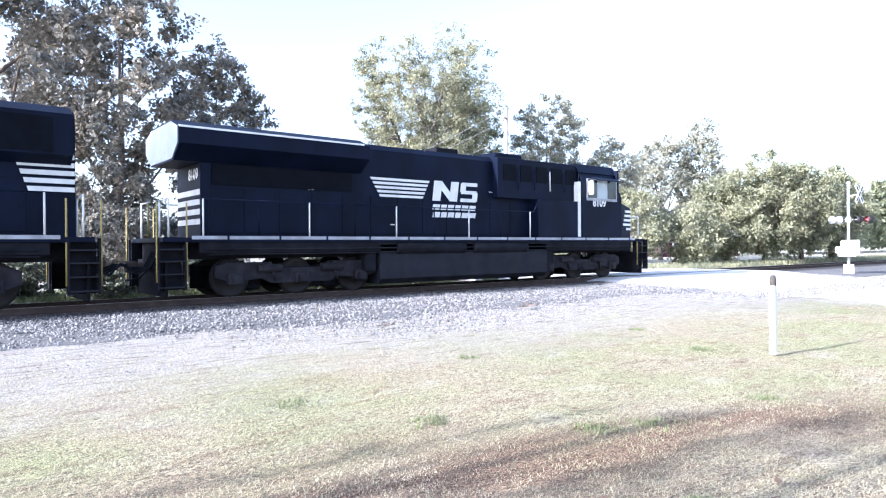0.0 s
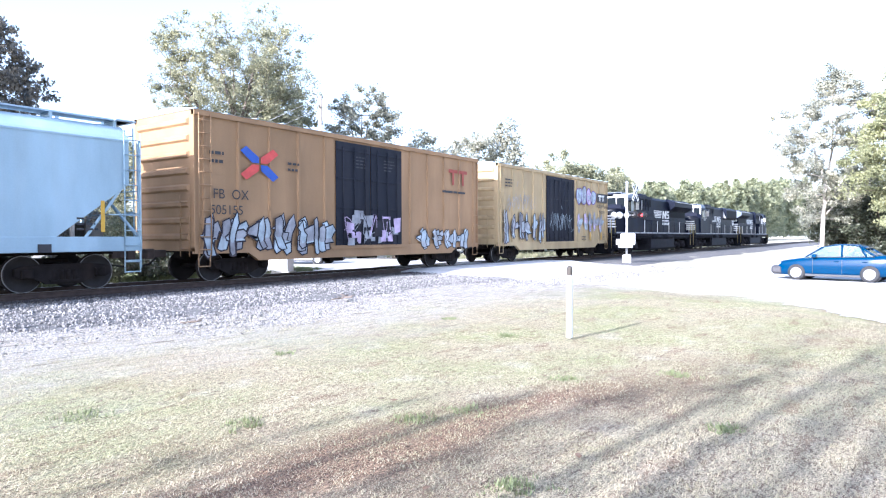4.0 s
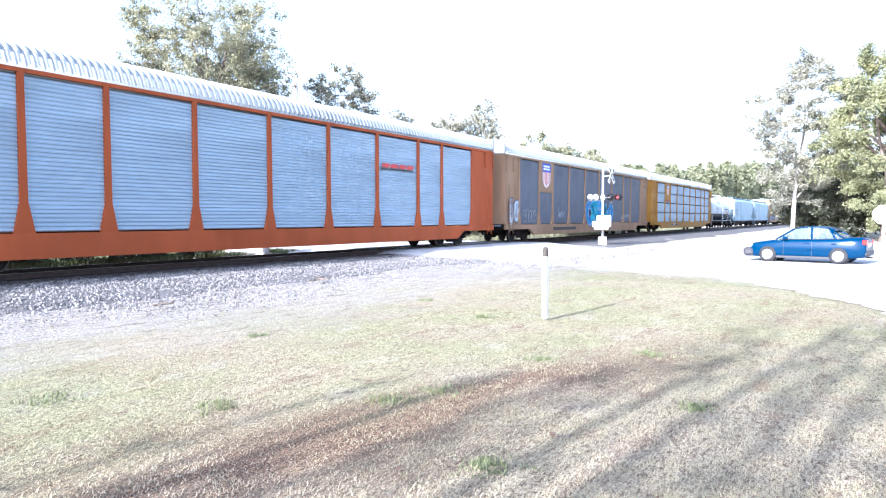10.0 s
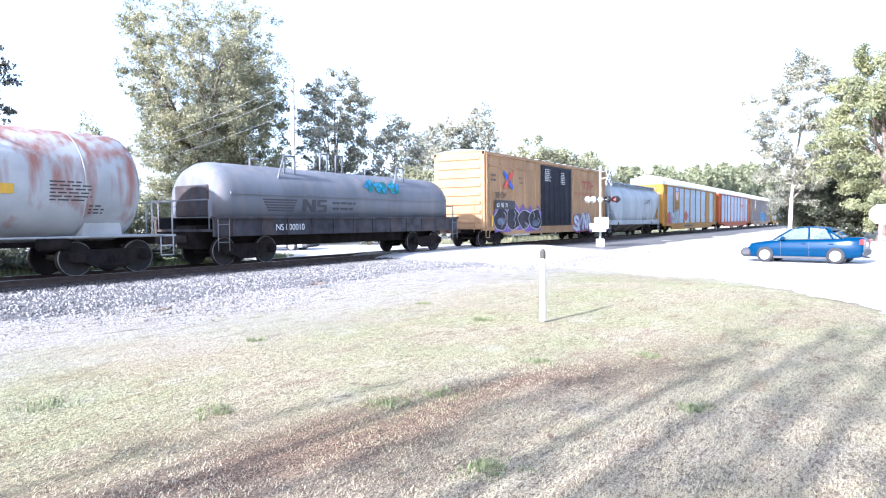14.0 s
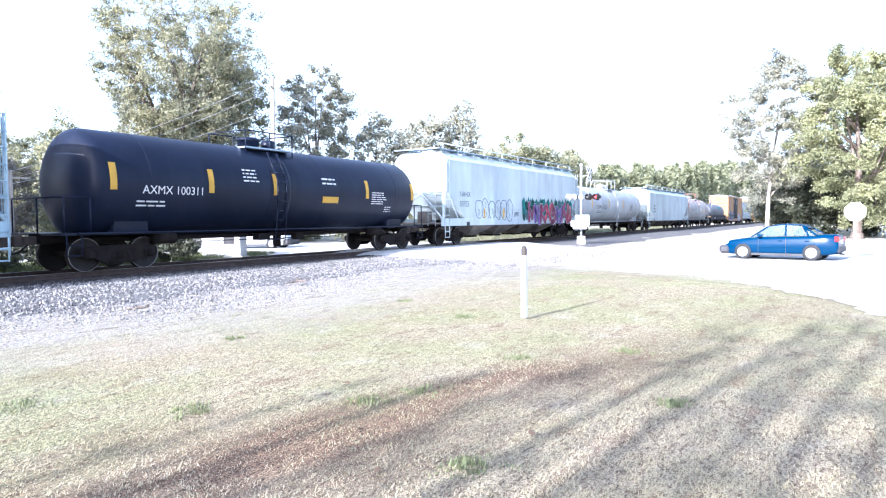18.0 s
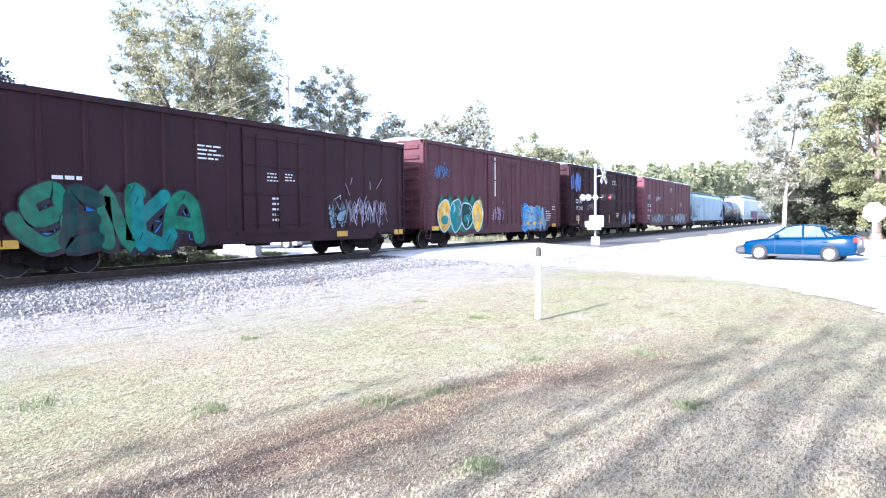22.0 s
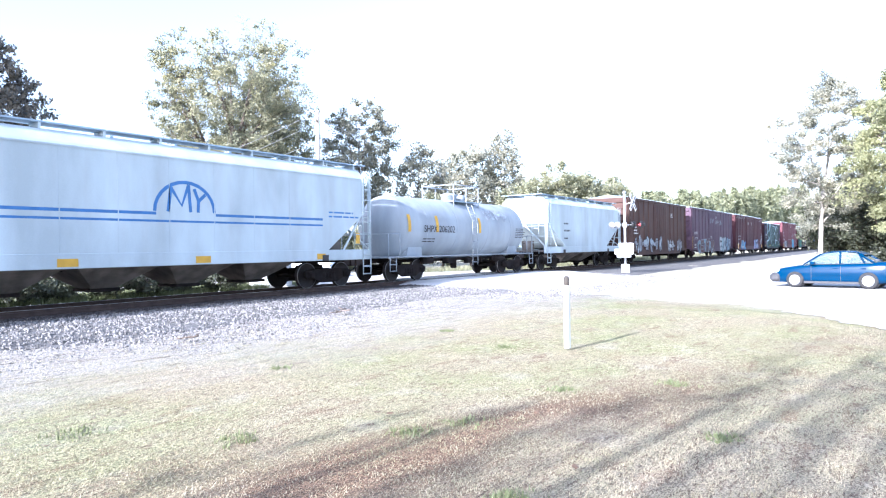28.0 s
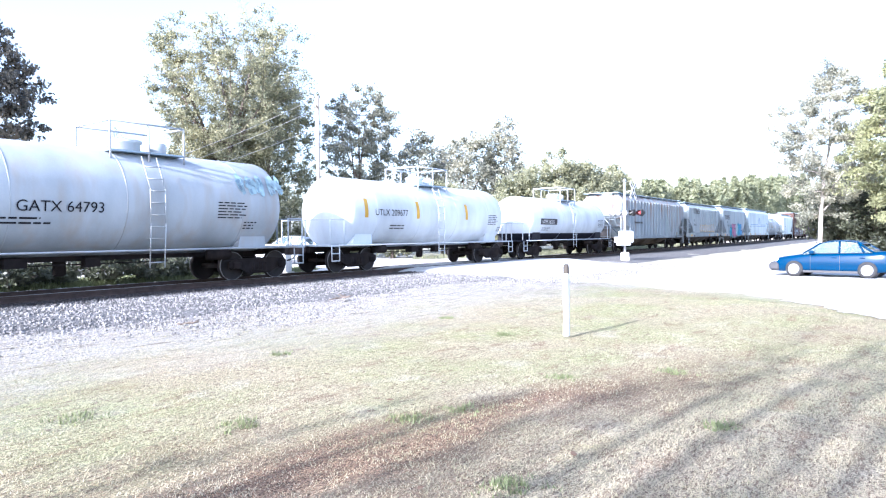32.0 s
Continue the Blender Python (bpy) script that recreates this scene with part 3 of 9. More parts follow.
def graffiti(parent, x0, x1, z0, z1, y, fills, outline, seed, count, back=None, fat=0.2, label="", spikes=0, tank=None, style="wild"):
    """Sprayed shapes with no readable word. wild: jagged shards with an edge line; bubble: round lobes; patch: worn blocks."""
    rng = random.Random(seed)
    bm, h, w = bmesh.new(), z1 - z0, (x1 - x0) / count
    names = list(dict.fromkeys([outline, *fills, *([back] if back else [])]))
    mats = [M["g_" + c] for c in names]
    pool = [names.index(c) for c in fills] or [0]
    bi, nf = names.index(back) if back else 0, len(pool)
    level = [0]

    def lay():
        level[0] += 1
        return y - 0.004 - 0.0005 * level[0]
    if back:
        k = 3 * count
        top = [(x0 - 0.1 * w + (x1 - x0 + 0.2 * w) * i / k, z1 + h * (rng.uniform(0.02, 0.2) if i % 2 else rng.uniform(-0.35, -0.1))) for i in range(k + 1)]
        low = [(x0 + (x1 - x0) * i / k, z0 + h * rng.uniform(-0.02, 0.1)) for i in range(k, -1, -1)]
        polygon(bm, top + low, lay(), bi)
        for i in range(count):
            cx, cz, r = rng.uniform(x0, x1), z1 - h * rng.uniform(0.0, 0.25), h * rng.uniform(0.08, 0.16)
            polygon(bm, curve([(cx + r * rng.uniform(0.7, 1.2) * math.cos(a), cz + r * rng.uniform(0.7, 1.2) * math.sin(a)) for a in (0, 1.05, 2.1, 3.14, 4.2, 5.2)], k=3), lay(), rng.choice(pool))
    if style == "patch":
        for i in range(count * 7):
            pw, ph = rng.uniform(0.1, 0.42) * w * 1.6, rng.uniform(0.12, 0.5) * h
            px, pz = rng.uniform(x0, x1 - pw), z0 + rng.random() ** 1.3 * (h - ph)
            j = [rng.uniform(-0.14, 0.14) * min(pw, ph) for _ in range(8)]
            polygon(bm, [(px + j[0], pz + j[1]), (px + pw + j[2], pz + j[3]), (px + pw + j[4], pz + ph + j[5]), (px + j[6], pz + ph + j[7])], lay(), 0 if i % 6 == 0 else rng.choice(pool))
        for i in range(count * 3):
            px = rng.uniform(x0, x1)
            ribbon(bm, curve([(px + rng.uniform(-0.3, 0.3) * w, z0 + h * rng.random()) for _ in range(4)], False, 3), 0.018, lay(), pool[i % nf], taper=True)
    elif style == "bubble":
        for c in range(count):
            cx, cz, hh = x0 + w * (c + 0.5), (z0 + z1) / 2, h * rng.uniform(0.42, 0.5)
            m = 9
            pts = curve([(cx + w * rng.uniform(0.46, 0.66) * math.cos(2 * math.pi * i / m + 0.3), cz + hh * rng.uniform(0.78, 1.1) * math.sin(2 * math.pi * i / m + 0.3)) for i in range(m)], k=4)
            if fills:
                f = rng.randrange(nf)
                polygon(bm, pts, lay(), pool[f])
                hz = cz + hh * rng.uniform(-0.5, 0.0)
                polygon(bm, curve([(cx + w * 0.34 * math.cos(a), hz + hh * 0.3 * math.sin(a)) for a in (0, 1.3, 2.6, 3.9, 5.2)], k=3), lay(), pool[(f + rng.randrange(nf)) % nf])
            ribbon(bm, pts, 0.02 + 0.008 * h if fills else 0.014 + 0.003 * h, lay(), 0, True)
            for k in range(2):
                a, b = rng.uniform(-0.25, 0.25) * w, rng.uniform(-0.6, 0.5) * hh
                ribbon(bm, curve([(cx + a, cz + b - hh * 0.3), (cx + a + 0.14 * w, cz + b), (cx + a - 0.05 * w, cz + b + hh * 0.32)], False, 4), (0.016 + 0.008 * h) if fills else 0.016, lay(), 0, taper=True)
    else:
        for c in range(count):
            cx = x0 + w * (c + 0.5)
            for k in range(3 + rng.randrange(2)):
                lean, ww = rng.uniform(-0.3, 0.3) * w, w * rng.uniform(0.13, 0.24) * (0.7 + fat)
                zb, zt = z0 + h * rng.uniform(0, 0.22), z1 - h * rng.uniform(0, 0.25)
                if k == 2:
                    zb, zt = z0 + h * rng.uniform(0.3, 0.5), z0 + h * rng.uniform(0.62, 0.8)
                    lean, ww = rng.uniform(-0.4, 0.4) * w, w * rng.uniform(0.3, 0.45)
                bx = cx + rng.uniform(-0.4, 0.3) * w
                tx, e = bx + lean, rng.uniform(0.04, 0.16) * h
                bend = rng.uniform(-0.12, 0.12) * w
                mx, mz = (bx + tx) / 2 + bend, (zb + zt) / 2
                pts = [(bx - ww, zb + e * 0.6), (bx - ww * 0.2, zb - e * 0.3), (bx + ww, zb + e * 0.2), (mx + ww * 0.75, mz - e), (mx + ww * 1.05, mz + e * 0.4), (tx + ww, zt - e), (tx + ww * 0.5, zt + e), (tx - ww * 0.9, zt - e * 0.3), (mx - ww * 0.8, mz + e), (mx - ww * 1.1, mz - e * 0.2)]
                f = rng.randrange(nf)
                polygon(bm, pts, lay(), pool[f])
                polygon(bm, [pts[0], pts[1], pts[2], pts[3], (mx - ww * 0.3, mz - e * 1.3), pts[9]], lay(), pool[(f + 1) % nf])
                ribbon(bm, pts, 0.012 + 0.011 * h, lay(), 0, True)
                if k == 0:
                    ribbon(bm, [(tx - ww * 0.4, zt - e * 1.2), (mx - ww * 0.4, mz + e)], 0.012, lay(), pool[(f + 2) % nf])
    for i in range(spikes):
        cx, cz, a = rng.uniform(x0, x1), rng.uniform(z0, z1 + h * 0.2), rng.uniform(0, 3.1)
        ribbon(bm, [(cx, cz), (cx + 0.2 * h * math.cos(a), cz + 0.2 * h * math.sin(a))], 0.012, lay(), 0)
    if tank:
        zc, r = tank
        for v in bm.verts:
            a, rr = (v.co.z - zc) / r, r + (y - v.co.y) + 0.004
            v.co = (v.co.x, -rr * math.cos(a), zc + rr * math.sin(a))
    return tagged(part("graffiti", bm, mats, parent, label), kind="stuff")


def scrawl(parent, x, z, w, h, y, color, seed, n=9):
    """A thin sprayed tag of looping lines with ticks."""
    rng, bm = random.Random(seed), bmesh.new()
    for run in range(3):
        m = n + 3
        pts = []
        for i in range(m):
            up = 0.5 + (0.42 if i % 2 else -0.42) * rng.uniform(0.4, 1.0)
            pts.append((x + w * (i + rng.uniform(-0.9, 0.9)) / m, z + h * (0.28 + 0.5 * up if run == 0 else up * (0.8 if run == 1 else 0.5))))
        if run == 2:
            pts = pts[: max(3, m // 3)]
        ribbon(bm, curve(pts, False, 4), 0.011 + 0.006 * run * rng.random(), y - 0.004 - 0.001 * run, 0, taper=True)
    for i in range(4):
        px, pz = x + w * rng.random(), z + h * rng.random()
        ribbon(bm, [(px, pz), (px + rng.uniform(-0.12, 0.2) * w, pz + rng.uniform(0.1, 0.3) * h)], 0.012, y - 0.008 - 0.001 * i)
    return tagged(part("scrawl", bm, M["g_" + color], parent), kind="stuff")


def sprayed_letter(parent, strokes, w, y, fill, edge, shift, name, label):
    """One fat sprayed letter: strokes of smooth lines, with a pale edge showing at one side."""
    bm = bmesh.new()
    for j, (dx, dz, ww, mi) in enumerate(((shift[0], shift[1], w + 0.02, 1), (0, 0, w + 0.015, 1), (0.02, -0.02, w - 0.025, 0))):
        for i, st in enumerate(strokes):
            pts = [(px + dx, pz + dz) for px, pz in curve(st, False, 6)]
            yy = y - 0.005 - 0.004 * j - 0.0007 * i
            ribbon(bm, pts, ww, yy, mi)
            for p in (pts[0], pts[-1]):
                polygon(bm, [(p[0] + ww * math.cos(a * math.pi / 6), p[1] + ww * math.sin(a * math.pi / 6)) for a in range(12)], yy - 0.0003, mi)
    return part(name, bm, [M["g_" + fill], M["g_" + edge]], parent, label)


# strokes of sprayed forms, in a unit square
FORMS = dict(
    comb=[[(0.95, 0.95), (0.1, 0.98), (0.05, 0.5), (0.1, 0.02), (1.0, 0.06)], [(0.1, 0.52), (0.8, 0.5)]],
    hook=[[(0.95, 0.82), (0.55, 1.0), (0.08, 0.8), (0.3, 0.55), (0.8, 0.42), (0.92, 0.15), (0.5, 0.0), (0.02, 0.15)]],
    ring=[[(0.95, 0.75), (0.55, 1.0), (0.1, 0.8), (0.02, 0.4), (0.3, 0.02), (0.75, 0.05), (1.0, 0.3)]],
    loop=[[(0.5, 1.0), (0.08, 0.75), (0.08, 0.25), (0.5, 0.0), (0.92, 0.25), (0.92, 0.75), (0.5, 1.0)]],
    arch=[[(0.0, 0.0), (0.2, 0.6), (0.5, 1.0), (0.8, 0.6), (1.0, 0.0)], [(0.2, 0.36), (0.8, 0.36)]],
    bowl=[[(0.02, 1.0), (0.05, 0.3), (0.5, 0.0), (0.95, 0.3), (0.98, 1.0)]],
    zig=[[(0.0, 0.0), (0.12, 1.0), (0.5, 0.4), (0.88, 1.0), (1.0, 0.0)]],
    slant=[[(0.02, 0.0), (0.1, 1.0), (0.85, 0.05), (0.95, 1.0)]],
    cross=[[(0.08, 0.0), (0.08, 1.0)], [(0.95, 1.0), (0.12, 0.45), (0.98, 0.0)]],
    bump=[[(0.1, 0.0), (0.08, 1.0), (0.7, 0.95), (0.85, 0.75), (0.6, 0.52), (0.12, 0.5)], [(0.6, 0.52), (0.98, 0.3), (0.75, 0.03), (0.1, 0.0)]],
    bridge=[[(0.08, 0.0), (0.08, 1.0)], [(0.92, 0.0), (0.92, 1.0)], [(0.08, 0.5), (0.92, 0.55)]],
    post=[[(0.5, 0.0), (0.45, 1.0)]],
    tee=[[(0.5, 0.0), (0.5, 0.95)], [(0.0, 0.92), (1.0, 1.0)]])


def sprayed_row(parent, forms, x0, x1, z0, z1, y, fills, edge, w, seed, shade=None, sharp=False, label="", rim=0.045, jig=0.16):
    """A row of fat sprayed forms, each a part of its own: a shade that falls to one side, an edge, the fill and a streak of light."""
    rng, n = random.Random(seed), len(forms)
    wide = (x1 - x0) / n
    for i, name in enumerate(forms):
        tilt, dz, grow = rng.uniform(-0.12, 0.12), rng.uniform(-0.06, 0.06) * (z1 - z0), rng.uniform(0.92, 1.06)
        bm, fill = bmesh.new(), fills[i % len(fills)]
        names = list(dict.fromkeys([fill, edge] + ([shade] if shade else [])))
        lines = []
        for st in FORMS[name]:
            bent = [(px + rng.uniform(-jig, jig), pz + rng.uniform(-jig, jig) * 0.7) for px, pz in st]
            if rng.random() < 0.5:
                bent.append((bent[-1][0] + rng.uniform(-0.5, 0.5), bent[-1][1] + rng.uniform(-0.12, 0.2)))
            pts = [(x0 + wide * (i + 0.02 + 0.98 * px) + tilt * (pz - 0.5), z0 + dz + w * 0.6 + (z1 - z0 - 1.2 * w) * min(1.05, max(-0.03, pz)) * grow) for px, pz in bent]
            lines.append(pts if sharp else curve(pts, False, 5))
        layers = ([(0.09, -0.07, w + rim, shade)] if shade else []) + [(0, 0, w + rim, edge), (0, 0, w, fill)]
        for j, (dx, dy, ww, colour) in enumerate(layers):
            for k, pts in enumerate(lines):
                yy = y - 0.006 - 0.0022 * j - 0.0004 * k - 0.0008 * (i % 2)
                moved = [(px + dx, pz + dy) for px, pz in pts]
                ribbon(bm, moved, ww, yy, names.index(colour))
                for p in moved if sharp else (moved[0], moved[-1]):
                    m = 4 if sharp else 10
                    polygon(bm, [(p[0] + ww * 1.05 * math.cos((a + 0.5) * 2 * math.pi / m), p[1] + ww * 1.05 * math.sin((a + 0.5) * 2 * math.pi / m)) for a in range(m)], yy - 0.0001, names.index(colour))
        for k in range(3):
            a = lines[0][rng.randrange(len(lines[0]))]
            ribbon(bm, [(a[0] - 0.3 * w, a[1] - 0.5 * w), (a[0] + 0.3 * w, a[1] + 0.6 * w)], 0.018, y - 0.0135 - 0.0003 * k, names.index(rng.choice(names)), taper=True)
        tagged(part("sprayed_form", bm, [M["g_" + c] for c in names], parent, label), kind="stuff")


# ---- ground, track and road ----
TRACK_Y, RAIL_Z = 18.3, 0.26
# where the lawn gives way to the pale lot
EDGE = [(9.6, -3.6), (12.0, -1.6), (14.15, -0.32), (15.82, 0.5), (17.44, 1.48), (19.4, 3.1), (20.3, 4.3), (21.1, 5.7), (22.2, 8.3), (22.9, 10.6), (23.6, 12.4)]


def graded(lo, hi, near_lo, near_hi, step, grow=1.35):
    vals, v, s = [], near_lo, step
    while v < near_hi:
        vals.append(v)
        v += step
    while v < hi:
        vals.append(v)
        s *= grow
        v += s
    vals.append(hi)
    v, s = near_lo, step
    while v > lo:
        s *= grow
        v -= s
        vals.append(max(v, lo))
    return sorted(set(vals))


def ground_height(x, y):
    near = max(0.0, 1 - max(0, abs(y - 2) - 14) / 12) * max(0.0, 1 - max(0, abs(x - 12) - 20) / 20)
    edge = float(np.interp(y, [q for _, q in EDGE], [p for p, _ in EDGE]))
    drop = -0.14 * min(1, max(0, (x - edge + 2.6) / 2.4)) * min(1, max(0, (13.5 - y) / 2.5))
    near *= 1 + drop / 0.14 * 0.9
    return drop + near * (0.05 * noise.noise((x * 0.22, y * 0.22, 1.3)) + 0.018 * noise.noise((x * 1.1, y * 1.1, 4.0)) + 0.006 * noise.noise((x * 4, y * 4, 7.0))) - 0.03 * near


def build_ground():
    xs, ys = graded(-2500, 3500, -6, 34, 0.4), graded(-2500, 2500, -8, 16, 0.4)
    vs = [(x, y, ground_height(x, y)) for y in ys for x in xs]
    nx = len(xs)
    fs = [(j * nx + i, j * nx + i + 1, (j + 1) * nx + i + 1, (j + 1) * nx + i) for j in range(len(ys) - 1) for i in range(nx - 1)]
    me = bpy.data.meshes.new("ground")
    me.from_pydata(vs, [], fs)
    for p in me.polygons:
        p.use_smooth = True
    me.materials.append(M["lawn"])
    return tagged(new("ground", me), "sunlit dry straw lawn with green and brown patches", "ground", kind="structure")


ground = build_ground()


def strip_mesh(name, rings, mat, label, category, kind="structure"):
    bm = loft(rings, close=False, caps=False, smooth=True)
    me = bpy.data.meshes.new(name)
    bm.to_mesh(me)
    bm.free()
    me.materials.append(mat)
    return tagged(new(name, me), label, category, kind=kind)


BALLAST = [(-6.0, -0.06), (-5.2, 0.0), (-4.4, 0.03), (-3.2, 0.07), (-2.2, 0.095), (-1.4, 0.10), (0, 0.09), (1.4, 0.10), (2.2, 0.095), (3.2, 0.05), (4.6, 0.0), (5.4, -0.04)]


def ballast_ring(x):
    out = []
    for i, (dy, z) in enumerate(BALLAST):
        n = noise.noise((x * 0.35, dy, 2.0))
        out.append((x, TRACK_Y + dy + (0.7 * n if i in (0, 1) else 0.25 * n if i == 2 else 0), z + 0.02 * noise.noise((x * 0.9, dy * 2, 5.0)) * (1 if abs(dy) > 1.5 else 0)))
    return out


bx = [-900, -300, -100, -40] + [-20 + 0.7 * i for i in range(110)] + [60 + 4 * i for i in range(20)] + [160, 260, 500, 1500, 3000]
ballast = strip_mesh("ballast_bed", [ballast_ring(x) for x in bx], M["ballast"], "grey crushed stone bed under the railway track", "track bed")


def scatter_stones(name, count, area, size, seed, label, mat, height):
    """Loose angular stones, all in one mesh."""
    rng = np.random.default_rng(seed)
    base = np.array([(1, 0, 0), (-1, 0, 0), (0, 1, 0), (0, -1, 0), (0, 0, 1), (0, 0, -1)], float)
    tri = np.array([(0, 2, 4), (2, 1, 4), (1, 3, 4), (3, 0, 4), (2, 0, 5), (1, 2, 5), (3, 1, 5), (0, 3, 5)])
    vs, fs = [], []
    for i in range(count):
        x, y = area(rng)
        s = size * rng.uniform(0.55, 1.4)
        q = Euler(rng.uniform(0, 6.28, 3)).to_matrix()
        sh = base * rng.uniform(0.55, 1.15, (6, 1)) * s
        z = height(x, y) + s * 0.25
        vs.append(sh @ np.array(q).T + (x, y, z))
        fs.append(tri + 6 * i)
    me = bpy.data.meshes.new(name)
    me.from_pydata(np.concatenate(vs).tolist(), [], np.concatenate(fs).tolist())
    me.materials.append(mat)
    return tagged(new(name, me), label, "gravel", kind="stuff")


def ballast_height(x, y):
    d = y - TRACK_Y
    return float(np.interp(d, [b[0] for b in BALLAST], [b[1] for b in BALLAST]))


def ballast_spot(rng):
    while True:
        x, d = rng.uniform(0, 36), -1.3 - 8.0 * rng.random() ** 1.9
        if not (22.6 < x < 34.6 and d > -4.5):
            return x, TRACK_Y + d


scatter_stones("ballast_stones", 38000, ballast_spot, 0.031, 3, "loose grey angular ballast stones beside the rails", M["stone"], ballast_height)


def far_ballast_spot(rng):
    return rng.uniform(0, 60), TRACK_Y + 1.2 + 2.2 * rng.random()


scatter_stones("far_ballast_stones", 2500, far_ballast_spot, 0.045, 4, "loose grey ballast stones behind the rails", M["stone"], ballast_height)

# rails
RAIL = [(-0.075, 0), (0.075, 0), (0.07, 0.015), (0.012, 0.03), (0.012, 0.125), (0.036, 0.135), (0.036, 0.165), (0.028, 0.171), (-0.028, 0.171), (-0.036, 0.165), (-0.036, 0.135), (-0.012, 0.125), (-0.012, 0.03), (-0.07, 0.015)]
for side, tone in ((-1, "near"), (1, "far")):
    yc = TRACK_Y + side * 0.7535
    track_rail = tagged(new("rail"), "long dark rusty steel rail with a worn bright head", "rail", "rails of the track", "structure")
    part("web", slab([(yc + a, RAIL_Z - 0.171 + b) for a, b in RAIL], -900, 3000), M["rail"], track_rail)
    part("running_surface", boxes((-900, 3000, yc - 0.027, yc + 0.027, RAIL_Z - 0.001, RAIL_Z + 0.003)), M["railhead"], track_rail, "worn bright steel")

# sleepers: the near stretch one by one, the rest joined
tie_mesh = shared("sleeper", lambda: boxes((-0.115, 0.115, -1.3, 1.3, -0.09, 0.0), bevel=0.012), [M["tie"]])
sleepers = tagged(new("sleepers"), "dark creosoted wooden sleepers under the rails", "sleepers", kind="structure")
rng = random.Random(5)
for i in range(150):
    x = -8 + 0.5 * i
    if 22.8 < x < 34.2:
        continue
    tie = new("sleeper", tie_mesh)
    tie.parent = sleepers
    tie.matrix_basis = pose(x + rng.uniform(-0.03, 0.03), TRACK_Y + rng.uniform(-0.06, 0.06), RAIL_Z - 0.168, 0, 0, rng.uniform(-1.2, 1.2))
rest = [(x, x + 0.23, TRACK_Y - 1.3, TRACK_Y + 1.3, 0.02, 0.09) for x in [67 + 0.55 * i for i in range(220)]]
tagged(part("more_sleepers", boxes(*rest), M["tie"], sleepers), kind="stuff")
plates = [(x - 0.09, x + 0.09, TRACK_Y + s * 0.7535 - 0.17, TRACK_Y + s * 0.7535 + 0.17, 0.086, 0.104) for x in [-8 + 0.5 * i for i in range(62)] for s in (-1, 1)]
tagged(part("tie_plates", boxes(*plates), M["rail"], sleepers, "rusty steel tie plates"), kind="stuff")

# pale lot and road beside the lawn
LOT_FAR = [(24, 12.6), (36, 12.4), (60, 12.6), (120, 13.0), (400, 13.2), (400, 7.5), (120, 7.6), (62, 6.8), (60, 4.0), (57, 0.6), (58, -1.5), (60, -3.0), (140, -3.5), (140, -11), (9, -11)]


def flat_sheet(name, outline, z, mat, label, category, rough_edge=0.0):
    bm, pts = bmesh.new(), []
    n = len(outline)
    for i, (x, y) in enumerate(outline):
        x2, y2 = outline[(i + 1) % n]
        k = max(1, int(math.hypot(x2 - x, y2 - y) / 0.18)) if rough_edge and math.hypot(x2 - x, y2 - y) < 5 else 1
        for j in range(k):
            px, py = x + (x2 - x) * j / k, y + (y2 - y) * j / k
            w = rough_edge * (noise.noise((px * 0.9, py * 0.9, 9.0)) + 0.6 * noise.noise((px * 3.1, py * 3.1, 9.0)))
            pts.append((px + w, py + rough_edge * (noise.noise((px * 0.9, py * 0.9, 3.0)) + 0.6 * noise.noise((px * 3.1, py * 3.1, 3.0))), z))
    fc = bm.faces.new([bm.verts.new(p) for p in pts])
    if fc.normal.z < 0:
        fc.normal_flip()
    bmesh.ops.triangulate(bm, faces=[fc])
    me = bpy.data.meshes.new(name)
    bm.to_mesh(me)
    bm.free()
    me.materials.append(mat)
    return tagged(new(name, me), label, category, kind="structure")


lot = flat_sheet("pavement", EDGE + LOT_FAR, -0.128, M["lot"], "sun-bleached pale gravel and concrete lot beside the lawn", "pavement", 0.5)


def road_z(y):
    return float(np.interp(y, [-30, 9.5, 12.5, 15.4, 21.2, 24.5, 28, 60], [-0.119, -0.119, 0.02, RAIL_Z - 0.012, RAIL_Z - 0.012, 0.12, 0.035, 0.03]))


def road_ring(y):
    """Across the road: sloped shoulders of fill on both sides of the worn surface."""
    a = 22.9 + 0.5 * noise.noise((y * 0.4, 1, 1)) - (2.0 if y < 8 else 0.0)
    b, z = 34.2 + 0.4 * noise.noise((y * 0.4, 5, 1)), road_z(y)
    low = max(-0.16, z - 0.3)
    return [(a - 2.4, y, low), (a - 0.8, y, z - 0.06), (a, y, z), (28.5, y, z + 0.004), (b, y, z), (b + 0.8, y, z - 0.06), (b + 2.4, y, low)]


road_rings = [road_ring(y) for y in (-10.5, -6, -3, 0, 3, 6, 8, 10, 12.5, 14, 15.4, 17.44, 18.3, 19.16, 21.2, 22.8, 24.5, 26, 28, 31, 34)]
road = strip_mesh("road", road_rings, M["asphalt"], "worn pale asphalt road over the level crossing", "road")
for y in (17.36, 19.24):
    part("flangeway_board", boxes((22.9, 34.2, y - 0.06, y + 0.06, RAIL_Z - 0.2, RAIL_Z - 0.006)), M["tie"], road, "dark timber beside the rail")
stop_line = part("stop_line", boxes((25.2, 28.3, 8.6, 9.05, road_z(8.8) + 0.008, road_z(8.8) + 0.013)), M["white"], road, "worn white stop line")
tagged(road, kind="structure")
# far-side street and verge
flat_sheet("far_street", [(13, 27.6), (18, 27.2), (34, 27.2), (44, 27.8), (42, 33.6), (34, 33.5), (14, 33.2)], 0.012, M["lot"], "pale sunlit street behind the railway", "road")

